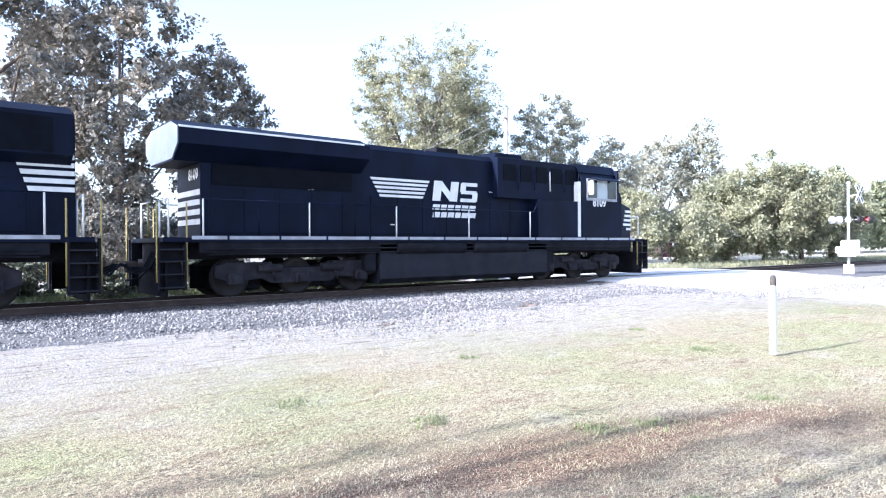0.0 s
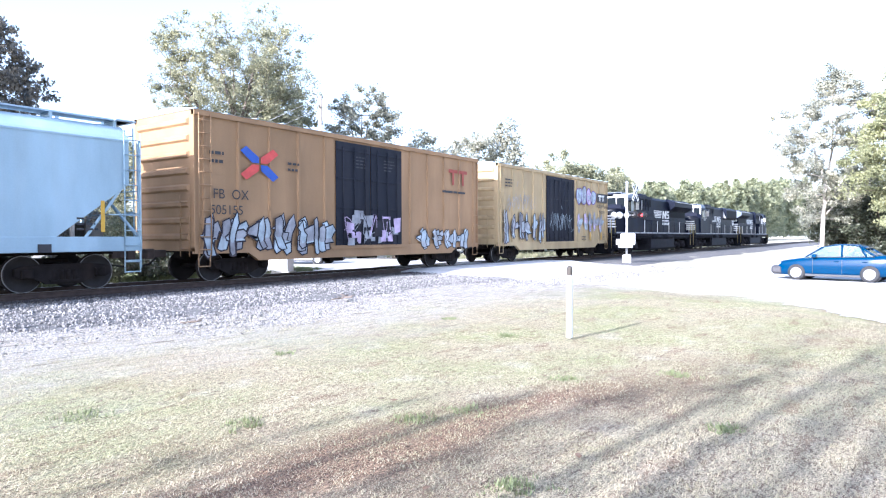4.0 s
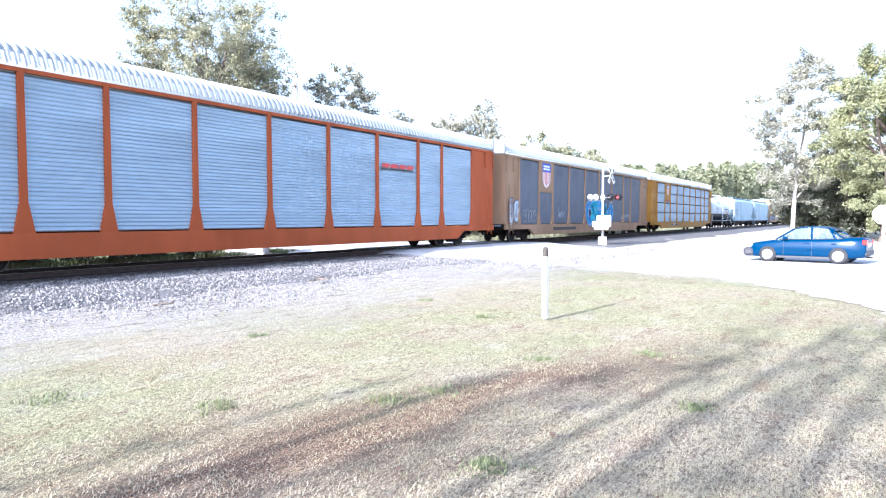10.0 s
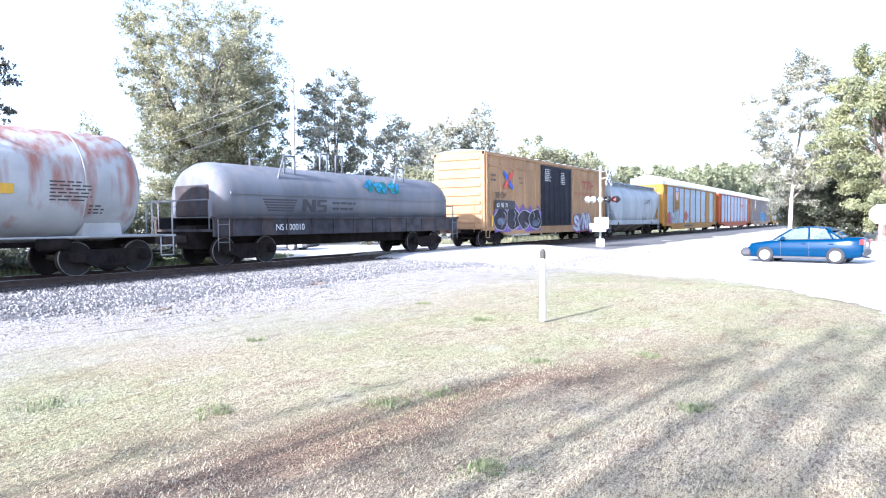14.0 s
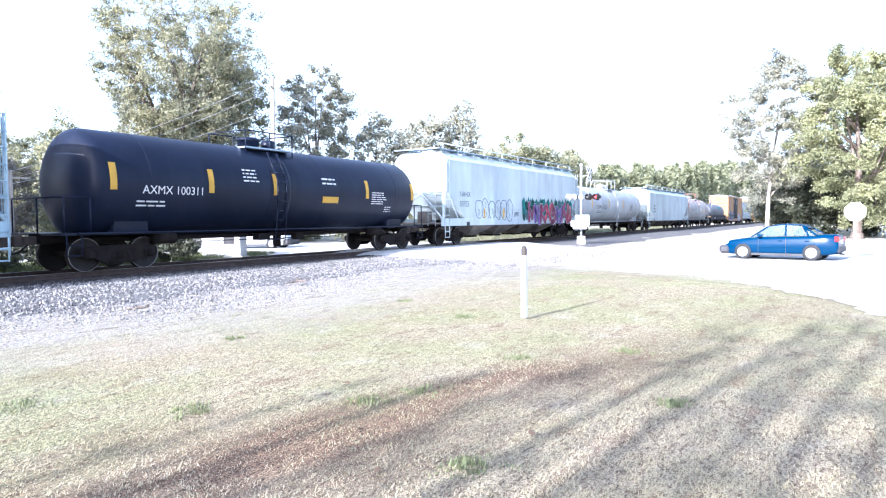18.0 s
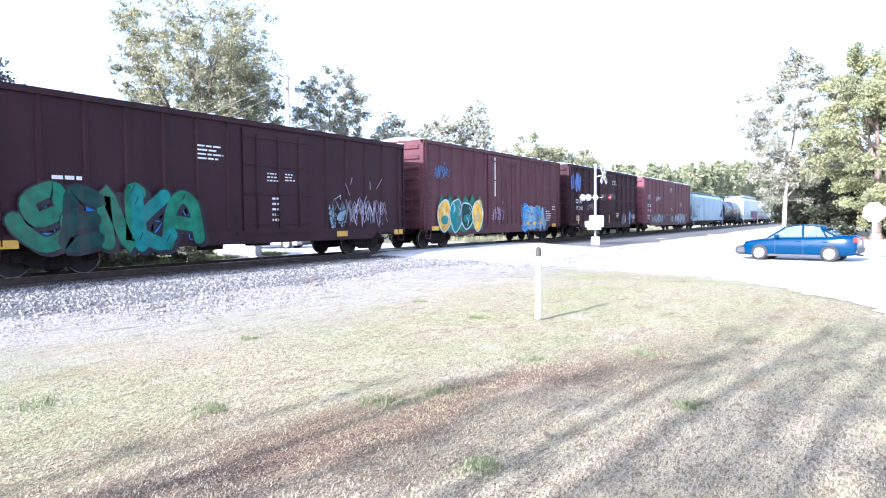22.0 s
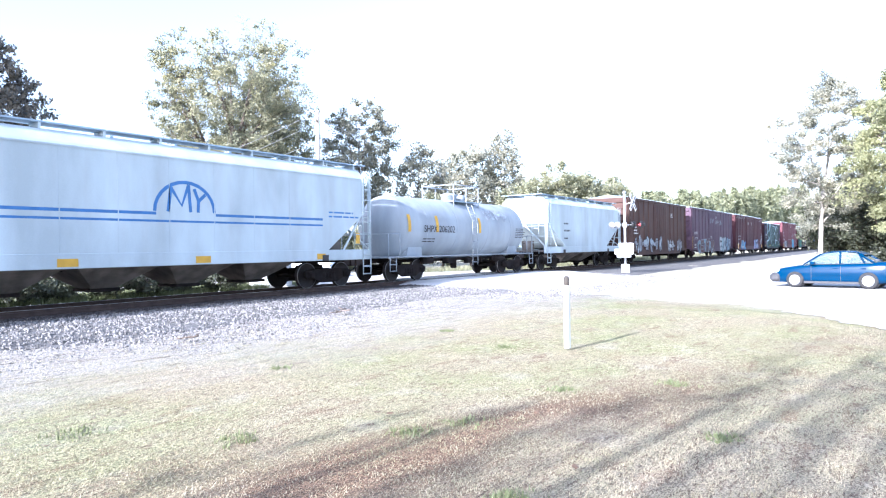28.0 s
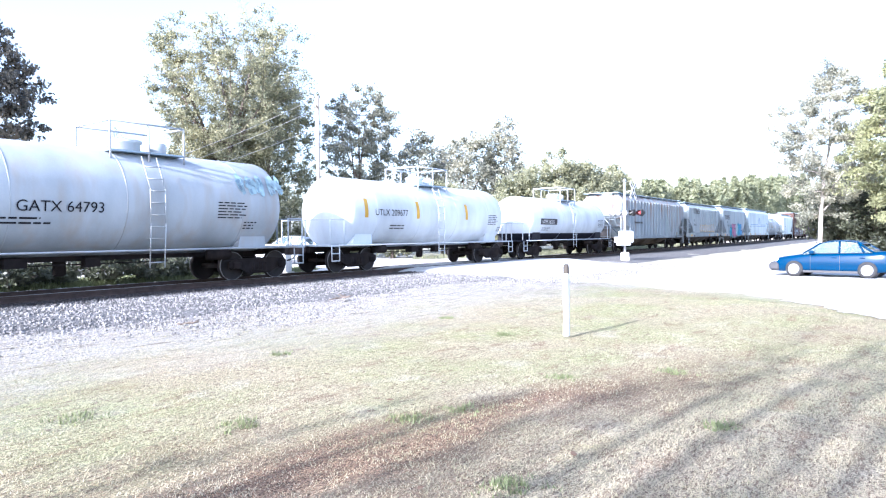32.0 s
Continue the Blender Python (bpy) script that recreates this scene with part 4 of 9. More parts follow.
# grass
def blades(name, count, spot, h, seed, label, mat, per=3, lean=0.6, width=0.006, base_height=ground_height):
    rng = np.random.default_rng(seed)
    vs, fs, k = [], [], 0
    for i in range(count):
        x, y = spot(rng)
        z = base_height(x, y) - 0.004
        for j in range(per):
            a, hh = rng.uniform(0, 6.28), h * rng.uniform(0.5, 1.3)
            dx, dy = math.cos(a), math.sin(a)
            ox, oy = x + rng.normal(0, 0.02), y + rng.normal(0, 0.02)
            ln = lean * rng.uniform(0.3, 1.3) * hh
            w = width * rng.uniform(0.7, 1.4)
            vs += [(ox - dy * w, oy + dx * w, z), (ox + dy * w, oy - dx * w, z), (ox + dx * ln, oy + dy * ln, z + hh)]
            fs.append((k, k + 1, k + 2))
            k += 3
    me = bpy.data.meshes.new(name)
    me.from_pydata(vs, [], fs)
    me.materials.append(mat)
    return tagged(new(name, me), label, "grass", kind="stuff")


def in_lot(x, y):
    inside, pts = False, EDGE + LOT_FAR
    j = len(pts) - 1
    for i in range(len(pts)):
        (xi, yi), (xj, yj) = pts[i], pts[j]
        if (yi > y) != (yj > y) and x < (xj - xi) * (y - yi) / (yj - yi) + xi:
            inside = not inside
        j = i
    return inside


def lawn_spot(rng):
    while True:
        d, a = 2.6 + 15 * rng.random() ** 1.5, radians(rng.uniform(2, 96))
        x, y = d * math.sin(a), d * math.cos(a)
        if y < 11.4 and not in_lot(x, y):
            return x, y


blades("lawn_grass", 70000, lawn_spot, 0.02, 11, "short dry straw-coloured mown grass", M["blade"], width=0.0035, lean=1.2)


def weed_spot(centres, r):
    def spot(rng):
        cx, cy = centres[rng.integers(len(centres))]
        return cx + rng.normal(0, r), cy + rng.normal(0, r)
    return spot


TUFTS = [(3.67, 2.05), (4.6, 3.6), (5.1, 3.4), (6.9, 3.2), (5.8, 1.2), (2.9, 6.2), (7.9, 2.2), (3.6, 4.7), (9.4, 5.4), (6.0, 7.0), (10.6, 7.4)]
blades("lawn_weeds", 420, weed_spot(TUFTS, 0.09), 0.045, 12, "small green weed tufts in the lawn", M["tuft"], per=4, width=0.007)


def verge_spot(rng):
    return rng.uniform(2, 22), TRACK_Y + 4.2 + 3.5 * rng.random()


blades("trackside_weeds", 9000, verge_spot, 0.2, 13, "tall green and straw weeds behind the track", M["tuft"], per=4, width=0.02, lean=0.7, base_height=lambda x, y: 0.0)
far_verge = blades("verge_weeds", 5000, lambda r: (r.uniform(35, 110), TRACK_Y + 4.5 + 5 * r.random()), 0.35, 14, "straw-coloured weeds on the far verge", M["leaf_bush"], per=4, width=0.03, lean=0.7, base_height=lambda x, y: 0.0)

# a fallen stick's thin line and dead clods on the gravel
clod = tagged(part("fallen_branch", rods([((11.9, 11.6, 0.05), (12.5, 11.95, 0.09)), ((12.3, 11.8, 0.07), (12.45, 12.15, 0.1)), ((12.1, 11.75, 0.06), (12.2, 11.5, 0.08))], 0.02, 6), M["bark"], None), "small dark fallen branch on the gravel edge", "branch")


# ---- trees ----
def leaf_cloud(centres, sizes, count, leaf, rng, flat=0.75):
    """Small leaf cards in uneven clumps round the limb ends."""
    pick = rng.integers(len(centres), size=count)
    pick = np.where(rng.random(count) < 0.22, pick[rng.integers(max(1, count // 60), size=count)], pick)
    c, s = np.asarray(centres)[pick], np.asarray(sizes)[pick % len(sizes)]
    d = rng.normal(size=(count, 3))
    d /= np.linalg.norm(d, axis=1)[:, None]
    p = c + d * (rng.random((count, 1)) ** 0.7) * s[:, None] * (1, 1, flat)
    u = rng.normal(size=(count, 3))
    u /= np.linalg.norm(u, axis=1)[:, None]
    v = np.cross(u, rng.normal(size=(count, 3)))
    v /= np.linalg.norm(v, axis=1)[:, None]
    sz = leaf * rng.uniform(0.6, 1.35, (count, 1))
    u, v = u * sz, v * sz * 0.6
    return np.stack([p - u, p - v * 0.9, p + u, p + v], 1)


def quads_mesh(name, quads, mat):
    me = bpy.data.meshes.new(name)
    n = len(quads)
    me.from_pydata(quads.reshape(-1, 3).tolist(), [], (np.arange(n * 4).reshape(n, 4)).tolist())
    me.materials.append(mat)
    return me


def tree(name, label, x, y, height, spread, leaf_mat, bark, seed, leaves=9000, leaf=0.13, base=0.28, trunk=0.28, clump=0.8, shape="round", group="trees", lean=(0, 0), limbs=24, flat=0.8, z=0.0, twigs=6):
    """A tapered trunk, limbs with twigs, and many small leaves in uneven clumps round the twig ends."""
    rng = np.random.default_rng(seed)
    root = thing(name, label, "tree", group, loc=(x, y, z))
    bm = bmesh.new()
    zb, k = base * height, max(5, limbs // 4)
    rz = (height - zb) / 2
    pts = [Vector((lean[0] * f * f, lean[1] * f * f, height * 0.8 * f)) + Vector((rng.normal(0, 0.12) * f, rng.normal(0, 0.12) * f, 0)) for f in (0, 0.25, 0.5, 0.75, 1.0)]
    for i in range(4):
        rod(bm, pts[i], pts[i + 1], trunk * (1 - 0.23 * i), 9, trunk * (1 - 0.23 * (i + 1)))
    rod(bm, (0, 0, -0.2), (0, 0, 0.35), trunk * 1.5, 9, trunk * 0.98)
    # sprays fill a lumpy crown; the first of them end the main limbs, the rest branch off these
    tips, nodes = [], [(p, trunk * 0.3) for p in pts[2:]]
    for i in range(limbs * (twigs + 2)):
        u = Vector(rng.normal(size=3)).normalized()
        lump = 1 + 0.30 * noise.noise(u * 1.9 + Vector((seed, 0, 0))) + 0.20 * noise.noise(u * 4.3 + Vector((0, seed, 0)))
        q = u * (0.35 + 0.65 * rng.random() ** 0.45) * lump
        g = 0.5 + 0.5 * q.z
        wide = {"round": 0.78 + 0.3 * math.sin(math.pi * min(1, max(0, g))), "cone": 1.25 - 0.9 * g, "vase": 0.45 + 0.65 * g}[shape]
        p = Vector((q.x * spread * wide + lean[0] * g, q.y * spread * wide + lean[1] * g, max(0.15, zb + rz * (1 + q.z))))
        if i < k:
            f = min(0.9, 0.25 + 0.5 * i / k)
            a0 = pts[int(f * 4)].lerp(pts[int(f * 4) + 1], f * 4 - int(f * 4))
            if a0.z > p.z:
                a0 = pts[1] * min(1.0, 0.8 * p.z / max(0.2, pts[1].z))
            p = a0.lerp(p, 0.8)
            mid = a0.lerp(p, 0.5) + Vector((0, 0, -0.06 * (p - a0).length))
            r0 = trunk * 0.42
            rod(bm, a0, mid, r0, 7, r0 * 0.7)
            rod(bm, mid, p, r0 * 0.7, 6, r0 * 0.3)
            nodes += [(mid, r0 * 0.45), (mid.lerp(p, 0.5), r0 * 0.35), (p, r0 * 0.25)]
        else:
            a0, r0 = min(nodes, key=lambda o: (o[0] - p).length + (2.0 if o[0].z > p.z + 0.3 else 0))
            rod(bm, a0, p, min(0.06, r0 * 0.5), 4, 0.012)
            if i % 3 == 0:
                nodes.append((a0.lerp(p, 0.6), r0 * 0.5))
            tips.append(a0.lerp(p, 0.72))
        tips.append(p)
    part("trunk", bm, bark, root)
    sizes = clump * rng.uniform(0.3, 1.0, 24)
    part("crown", quads_mesh("crown", leaf_cloud([tuple(t) for t in tips], sizes, leaves, leaf, rng, flat), leaf_mat), None, root)
    return root


def at(bearing, dist):
    return dist * math.sin(radians(bearing)), dist * math.cos(radians(bearing))


tree("autumn_tree", "tall tree with rusty brown and olive autumn leaves", *at(3.5, 42), 19.5, 6.0, M["leaf_rust"], M["bark"], 21, 30000, 0.14, 0.12, 0.34, 1.05, limbs=30)
tree("autumn_tree", "tall tree with rusty brown and olive autumn leaves", *at(12.0, 40), 18.0, 4.6, M["leaf_rust"], M["bark"], 22, 26000, 0.14, 0.12, 0.3, 0.95, limbs=28)
tree("autumn_tree", "thin-crowned autumn tree with rust and grey-green leaves", *at(19.2, 44), 14.6, 3.2, M["leaf_rust"], M["bark"], 23, 15000, 0.14, 0.2, 0.26, 0.85, limbs=24)
tree("big_tree", "big broad olive-green tree behind the railway", *at(36.9, 52), 18.8, 6.9, M["leaf_olive"], M["bark"], 127, 82000, 0.085, 0.2, 0.42, 0.8, "vase", limbs=60, twigs=9)
tree("big_tree", "broad olive-green tree beside the utility pole", *at(39.9, 54), 16.9, 3.7, M["leaf_olive"], M["bark"], 25, 42000, 0.09, 0.1, 0.34, 0.95, limbs=36, twigs=8)
tree("thin_tree", "thin grey-green tree with gaps in its crown", *at(47.6, 57), 15.2, 4.2, M["leaf_grey"], M["bark"], 26, 22000, 0.11, 0.2, 0.24, 0.8, "vase")
tree("thin_tree", "small grey-green tree with gaps in its crown", *at(52.8, 60), 11.6, 3.0, M["leaf_grey"], M["bark"], 27, 7500, 0.14, 0.2, 0.2, 0.8)
tree("grey_tree", "pale hazy grey-green tree beyond the crossing", *at(57.0, 74), 13.2, 4.0, M["leaf_grey"], M["bark"], 28, 12000, 0.17, 0.12, 0.25, 1.1)
tree("grey_tree", "slim pale grey-green tree beyond the crossing", *at(60.3, 76), 15.4, 2.3, M["leaf_grey"], M["bark"], 29, 8000, 0.16, 0.2, 0.22, 0.9)
for i, (bearing, dist, h, sp) in enumerate(((61.9, 58, 7.4, 3.0), (64.9, 60, 9.6, 3.4), (67.4, 63, 8.9, 3.3), (69.3, 68, 8.8, 3.4), (28.6, 64, 10.6, 3.2), (25.5, 66, 9.2, 3.2))):
    tree("roadside_bush", "dense yellow-green roadside bush tree", *at(bearing, dist), h, sp, M["leaf_bush"], M["bark"], 40 + i, 22000, 0.115, 0.03, 0.2, 1.0, group="bush trees along the railway", limbs=24)
for i in range(14):
    bearing = 2 + 4.4 * i
    tree("undergrowth", "low olive undergrowth behind the street", *at(bearing, (41 if bearing < 24 else 50) + 3 * math.sin(i * 2.1)), 4.6 + 1.4 * math.sin(i * 1.7), 2.4, M["leaf_bush"] if i > 5 else M["leaf_rust"], M["bark"], 60 + i, 9000, 0.11, 0.02, 0.1, 0.9, group="undergrowth behind the street", limbs=16)
tree("big_tree", "rounded olive-green tree between taller ones", *at(36.4, 55), 11.6, 4.6, M["leaf_olive"], M["bark"], 131, 36000, 0.09, 0.1, 0.32, 1.0, limbs=36, twigs=8)
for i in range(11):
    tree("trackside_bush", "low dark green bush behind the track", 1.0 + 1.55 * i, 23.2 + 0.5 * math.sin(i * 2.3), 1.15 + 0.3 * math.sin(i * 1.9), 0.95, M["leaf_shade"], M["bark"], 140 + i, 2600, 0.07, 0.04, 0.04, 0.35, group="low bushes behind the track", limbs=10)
tree("trackside_bush", "small round bush beside the relay cabinet", 18.0, 24.2, 1.3, 0.45, M["leaf_bush"], M["bark"], 153, 1200, 0.07, 0.04, 0.04, 0.3, group="low bushes behind the track", limbs=8)
# trackside trees on the near side, beyond the crossing
tree("pale_tree", "tall sparse tree with pale bark and grey-green leaves", *at(85.0, 62), 16.0, 4.2, M["leaf_grey"], M["palebark"], 71, 46000, 0.09, 0.16, 0.2, 0.75, "round", lean=(1.2, -1.2), limbs=28)
tree("green_tree", "broad sunlit green tree with a dense low crown", *at(91.0, 58), 14.4, 4.3, M["leaf_green"], M["bark"], 72, 70000, 0.095, 0.06, 0.36, 1.0, limbs=32)
tree("green_tree", "broad sunlit green tree with a dense low crown", *at(94.6, 60), 15.6, 4.9, M["leaf_green"], M["bark"], 73, 48000, 0.10, 0.06, 0.36, 1.1, limbs=28)
tree("low_tree", "low grey-green trees hanging over the track edge", *at(86.6, 80), 8.6, 3.0, M["leaf_grey"], M["bark"], 74, 11000, 0.15, 0.03, 0.2, 1.0, limbs=22)
tree("low_tree", "low olive tree in shade behind the parked car", *at(87.3, 74), 8.0, 3.6, M["leaf_olive"], M["bark"], 75, 11000, 0.15, 0.03, 0.22, 1.0, limbs=22)
tree("low_tree", "low olive tree in shade behind the parked car", *at(91.0, 86), 9.0, 4.6, M["leaf_olive"], M["bark"], 76, 11000, 0.16, 0.03, 0.22, 1.1, limbs=22)


# their dark leaf colour holds the deep shade under the canopy
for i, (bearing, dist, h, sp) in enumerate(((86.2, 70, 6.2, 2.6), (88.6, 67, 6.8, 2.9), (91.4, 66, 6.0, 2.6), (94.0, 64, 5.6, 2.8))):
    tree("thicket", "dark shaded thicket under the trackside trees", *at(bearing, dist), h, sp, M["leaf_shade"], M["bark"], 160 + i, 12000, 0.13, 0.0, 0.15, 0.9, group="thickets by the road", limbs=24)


# the far pines, one joined wood
def pine_wood():
    rng = np.random.default_rng(90)
    quads = []
    for i in range(190):
        f = i / 189
        x = 96 + 270 * f ** 1.15 + rng.normal(0, 4)
        y = 46 - 11 * f + rng.uniform(0, 12)
        h = (1.6 + 0.074 * math.hypot(x, y)) * rng.uniform(0.8, 1.08)
        n = 420 if f < 0.6 else 300
        hz = rng.random(n) ** 0.7
        lobe = 0.75 + 0.25 * np.sin(hz * 21 + i)
        r = (0.5 + 2.9 * (1 - hz) ** 0.6) * lobe * rng.random(n) ** 0.5
        a = rng.uniform(0, 6.28, n)
        p = np.stack([x + r * np.cos(a), y + r * np.sin(a), h * (0.06 + 0.94 * hz)], 1)
        s = 0.30 + 0.22 * f
        u = rng.normal(size=(n, 3)) * s
        v = np.cross(u, rng.normal(size=(n, 3)))
        v *= s * 0.85 / np.linalg.norm(v, axis=1)[:, None]
        quads.append(np.stack([p - u, p - v, p + u, p + v], 1))
    return tagged(new("pine_wood", quads_mesh("pine_wood", np.concatenate(quads), M["leaf_pine"])), "distant sunlit line of dark green pines", "woods", kind="stuff")


pine_wood()

# yard trees beyond the lawn's edge: their long shadows streak the near lawn
def yard_tree(x0, y5, tip, trunk, crown, leaves, seed):
    """A slim tree at x0 whose shadow passes y5 where x is 5 and ends where x is tip. crown: radius of the leafy column."""
    rng, trunk = np.random.default_rng(seed), trunk * 1.3
    h = (tip - x0) * math.tan(radians(SUN_EL)) * math.cos(radians(SUN_SIDE))
    root = thing("yard_tree", "tall slim yard tree with a thin leafy crown", "tree", "yard trees", loc=(x0, y5 + (5 - x0) * math.tan(radians(SUN_SIDE)), -0.05))
    bm, tips = bmesh.new(), []
    pts = [Vector((0, rng.normal(0, 0.05) * f, h * 0.97 * f)) for f in (0, 0.2, 0.4, 0.6, 0.8, 1.0)]
    for i in range(5):
        rod(bm, pts[i], pts[i + 1], trunk * (1 - 0.15 * i), 8, trunk * (1 - 0.15 * (i + 1)))
    for i in range(26):
        f = 0.32 + 0.66 * (i + rng.random()) / 26
        k = min(4, int(f * 5))
        a0 = pts[k].lerp(pts[k + 1], f * 5 - k)
        a, ln = i * 2.4 + rng.normal(0, 0.4), crown * rng.uniform(0.5, 1.25) * (0.7 + 0.6 * f)
        end = a0 + Vector((math.cos(a) * ln, math.sin(a) * ln, ln * rng.uniform(0.5, 1.5)))
        rod(bm, a0, end, 0.022, 5, 0.008)
        tips += [end, a0.lerp(end, 0.6)]
    part("trunk", bm, M["bark"], root)
    part("crown", quads_mesh("crown", leaf_cloud([tuple(p) for p in tips], crown * rng.uniform(0.35, 0.9, 17), leaves, 0.065, rng, 1.3), M["leaf_olive"]), None, root)


for i, (x0, y5, tip, trunk, crown, leaves) in enumerate((
        (-12, 4.05, 6.6, 0.05, 0.12, 120), (-11, 3.30, 7.2, 0.11, 0.14, 350), (-14, 3.02, 4.2, 0.10, 0.14, 200), (-13, 2.72, 8.2, 0.09, 0.16, 350), (-16, 2.30, 9.2, 0.05, 0.16, 200),
        (-12, 1.80, 11.5, 0.12, 0.14, 380), (-11, 1.18, 13.0, 0.11, 0.16, 400), (-17, 1.0, 15.0, 0.05, 0.3, 220), (-13, 0.58, 13.6, 0.11, 0.18, 420),
        (-16, 0.3, 15.2, 0.06, 0.35, 220), (-12, -0.15, 13.5, 0.10, 0.2, 350), (-15, -0.7, 14.6, 0.09, 0.3, 330), (-12, -1.4, 13.0, 0.1, 0.3, 330), (-13, 2.1, 14.0, 0.05, 0.3, 260),
        (-12, 2.48, 8.8, 0.05, 0.08, 60), (-14, 1.5, 10.5, 0.06, 0.08, 80), (-12, 0.88, 12.0, 0.07, 0.1, 120), (-13, 0.2, 12.5, 0.08, 0.1, 120), (-11, 3.55, 6.2, 0.05, 0.06, 40))):
    yard_tree(x0, y5, tip, trunk, crown, leaves, 180 + i)

# ---- fixed trackside things ----
def tube(pts, r, n=5):
    """One thin round line through pts."""
    rings = []
    for i, p in enumerate(pts):
        d = (Vector(pts[min(i + 1, len(pts) - 1)]) - Vector(pts[max(0, i - 1)])).to_track_quat("Z", "Y")
        rings.append([tuple(Vector(p) + d @ Vector((r * math.cos(2 * math.pi * k / n), r * math.sin(2 * math.pi * k / n), 0))) for k in range(n)])
    return loft(rings, smooth=True)


def pole_and_wires():
    px, py = at(44.1, 48)
    p = thing("utility_pole", "weathered wooden utility pole with a crossarm", "utility pole", loc=(px, py, 0))
    part("shaft", rods([((0, 0, 0), (0, 0, 11.8))], 0.14, 10), M["pole"], p)
    arm = part("crossarm", boxes((-1.1, 1.1, -0.05, 0.05, 10.9, 11.02), bevel=0.01), M["pole"], p)
    arm.rotation_euler = (0, 0, radians(40))
    for dx in (-1.0, -0.45, 0.45, 1.0):
        part("insulator", lathe([(11.02, 0.03), (11.08, 0.05), (11.14, 0.03), (11.18, 0.04)], 8, "z"), M["alu"], arm, loc=(dx, 0, 0))
    q = thing("utility_pole", "weathered wooden utility pole with a crossarm", "utility pole", loc=(*at(25.0, 44), 0))
    part("shaft", rods([((0, 0, 0), (0, 0, 4.6))], 0.14, 10), M["pole"], q)
    part("crossarm", boxes((-1.1, 1.1, -0.05, 0.05, 4.1, 4.22), bevel=0.01), M["pole"], q)
    lines = thing("overhead_wires", "thin pale wires slung from the utility pole", "wires")
    for k, (z0, z1, o) in enumerate(((11.6, 4.3, -0.6), (11.1, 4.3, 0.6), (9.6, 3.8, 0.0))):
        a, b = Vector((px + o * 0.7, py + o * 0.6, z0)), Vector((at(25.0, 44)[0] + o, at(25.0, 44)[1], z1))
        pts = [a.lerp(b, i / 14) - Vector((0, 0, 0.5 * (1 - (2 * i / 14 - 1) ** 2))) for i in range(15)]
        part("wire", tube(pts, 0.014), M["wire"], lines)
    for k, (z0, o) in enumerate(((11.15, -0.5), (11.15, 0.6), (9.0, 0.0))):
        a, b = Vector((px + o, py, z0)), Vector((120, 62 + 2 * o, z0 + 2.5))
        pts = [a.lerp(b, i / 14) - Vector((0, 0, 1.6 * (1 - (2 * i / 14 - 1) ** 2))) for i in range(15)]
        part("wire", tube(pts, 0.016), M["wire"], lines)
    # a wire over the road on the near side
    a, b = Vector((58, -14, 13.4)), Vector((58, 10.5, 10.4))
    pts = [a.lerp(b, i / 12) - Vector((0, 0, 0.6 * (1 - (2 * i / 12 - 1) ** 2))) for i in range(13)]
    part("wire", tube(pts, 0.018), M["black"], lines, "dark wire")


pole_and_wires()


def crossing_signal():
    s = thing("crossing_signal", "white level crossing signal with crossbuck and red flashing lamps", "crossing signal", loc=(38.6, 13.65, -0.06), turn=-70.0)
    part("mast", rods([((0, 0, 0.1), (0, 0, 4.85))], 0.07, 12), M["alu"], s, "silver painted mast")
    part("base", slab([(-0.28, 0.0), (0.28, 0.0), (0.2, 0.55), (-0.2, 0.55)], -0.24, 0.24), M["white"], s)
    part("gate_mechanism", boxes((-0.36, 0.5, -0.36, 0.36, 1.15, 1.85), bevel=0.05), M["white"], s, "white gate machine box")
    part("gate_bracket", boxes((-0.5, 0.35, -0.48, -0.36, 0.98, 1.3), bevel=0.03), M["alu"], s)
    part("counterweight", boxes((-0.62, -0.36, -0.2, 0.3, 1.15, 1.5), bevel=0.04), M["white"], s)
    part("bracket_arm", rods([((0, -0.05, 4.2), (0.5, -0.12, 4.3))], 0.03, 6), M["alu"], s)
    for k, tilt in enumerate((50, -50)):
        cb = part("crossbuck", boxes((-0.62, 0.62, -0.012, 0.012, -0.115, 0.115), bevel=0.005), M["white"], s, loc=(0.5, -0.14 - 0.03 * k, 4.3))
        cb.rotation_euler = (0, radians(tilt), radians(64))
        for m in range(3):
            part("word_bar", boxes((-0.5 + 0.36 * m, -0.22 + 0.36 * m, -0.016, -0.012, -0.05, 0.05)), M["ink"], cb)
    part("lamp_arm", rods([((-0.8, 0, 2.95), (1.0, 0, 2.95))], 0.035, 8), M["alu"], s)
    part("junction_box", boxes((-0.13, 0.13, -0.14, 0.1, 2.8, 3.1), bevel=0.03), M["alu"], s)
    for k, (dx, lit, turn) in enumerate(((-0.74, False, 150), (-0.42, False, 150), (0.5, False, -58), (0.96, True, -48))):
        lamp = part("flasher_lamp", lathe([(0.0, 0.21), (0.03, 0.215), (0.05, 0.16), (0.24, 0.1), (0.26, 0.03)], 18, "y"), M["black"] if k > 1 else M["alu"], s, loc=(dx, -0.1, 2.95))
        lamp.rotation_euler = (0, 0, radians(turn))
        part("lens", lathe([(-0.015, 0.02), (-0.012, 0.14), (0.0, 0.165)], 18, "y"), M["red_lamp"] if lit else M["red_lens"], lamp, "lit red lens" if lit else "unlit red lens")
        part("hood", lathe([(-0.22, 0.165), (-0.22, 0.172), (0.02, 0.19), (0.02, 0.18)], 18, "y", caps=False), M["black"], lamp, "black lamp hood")
    part("bell", lathe([(4.86, 0.12), (4.95, 0.1), (5.02, 0.04)], 12, "z"), M["alu"], s)


crossing_signal()


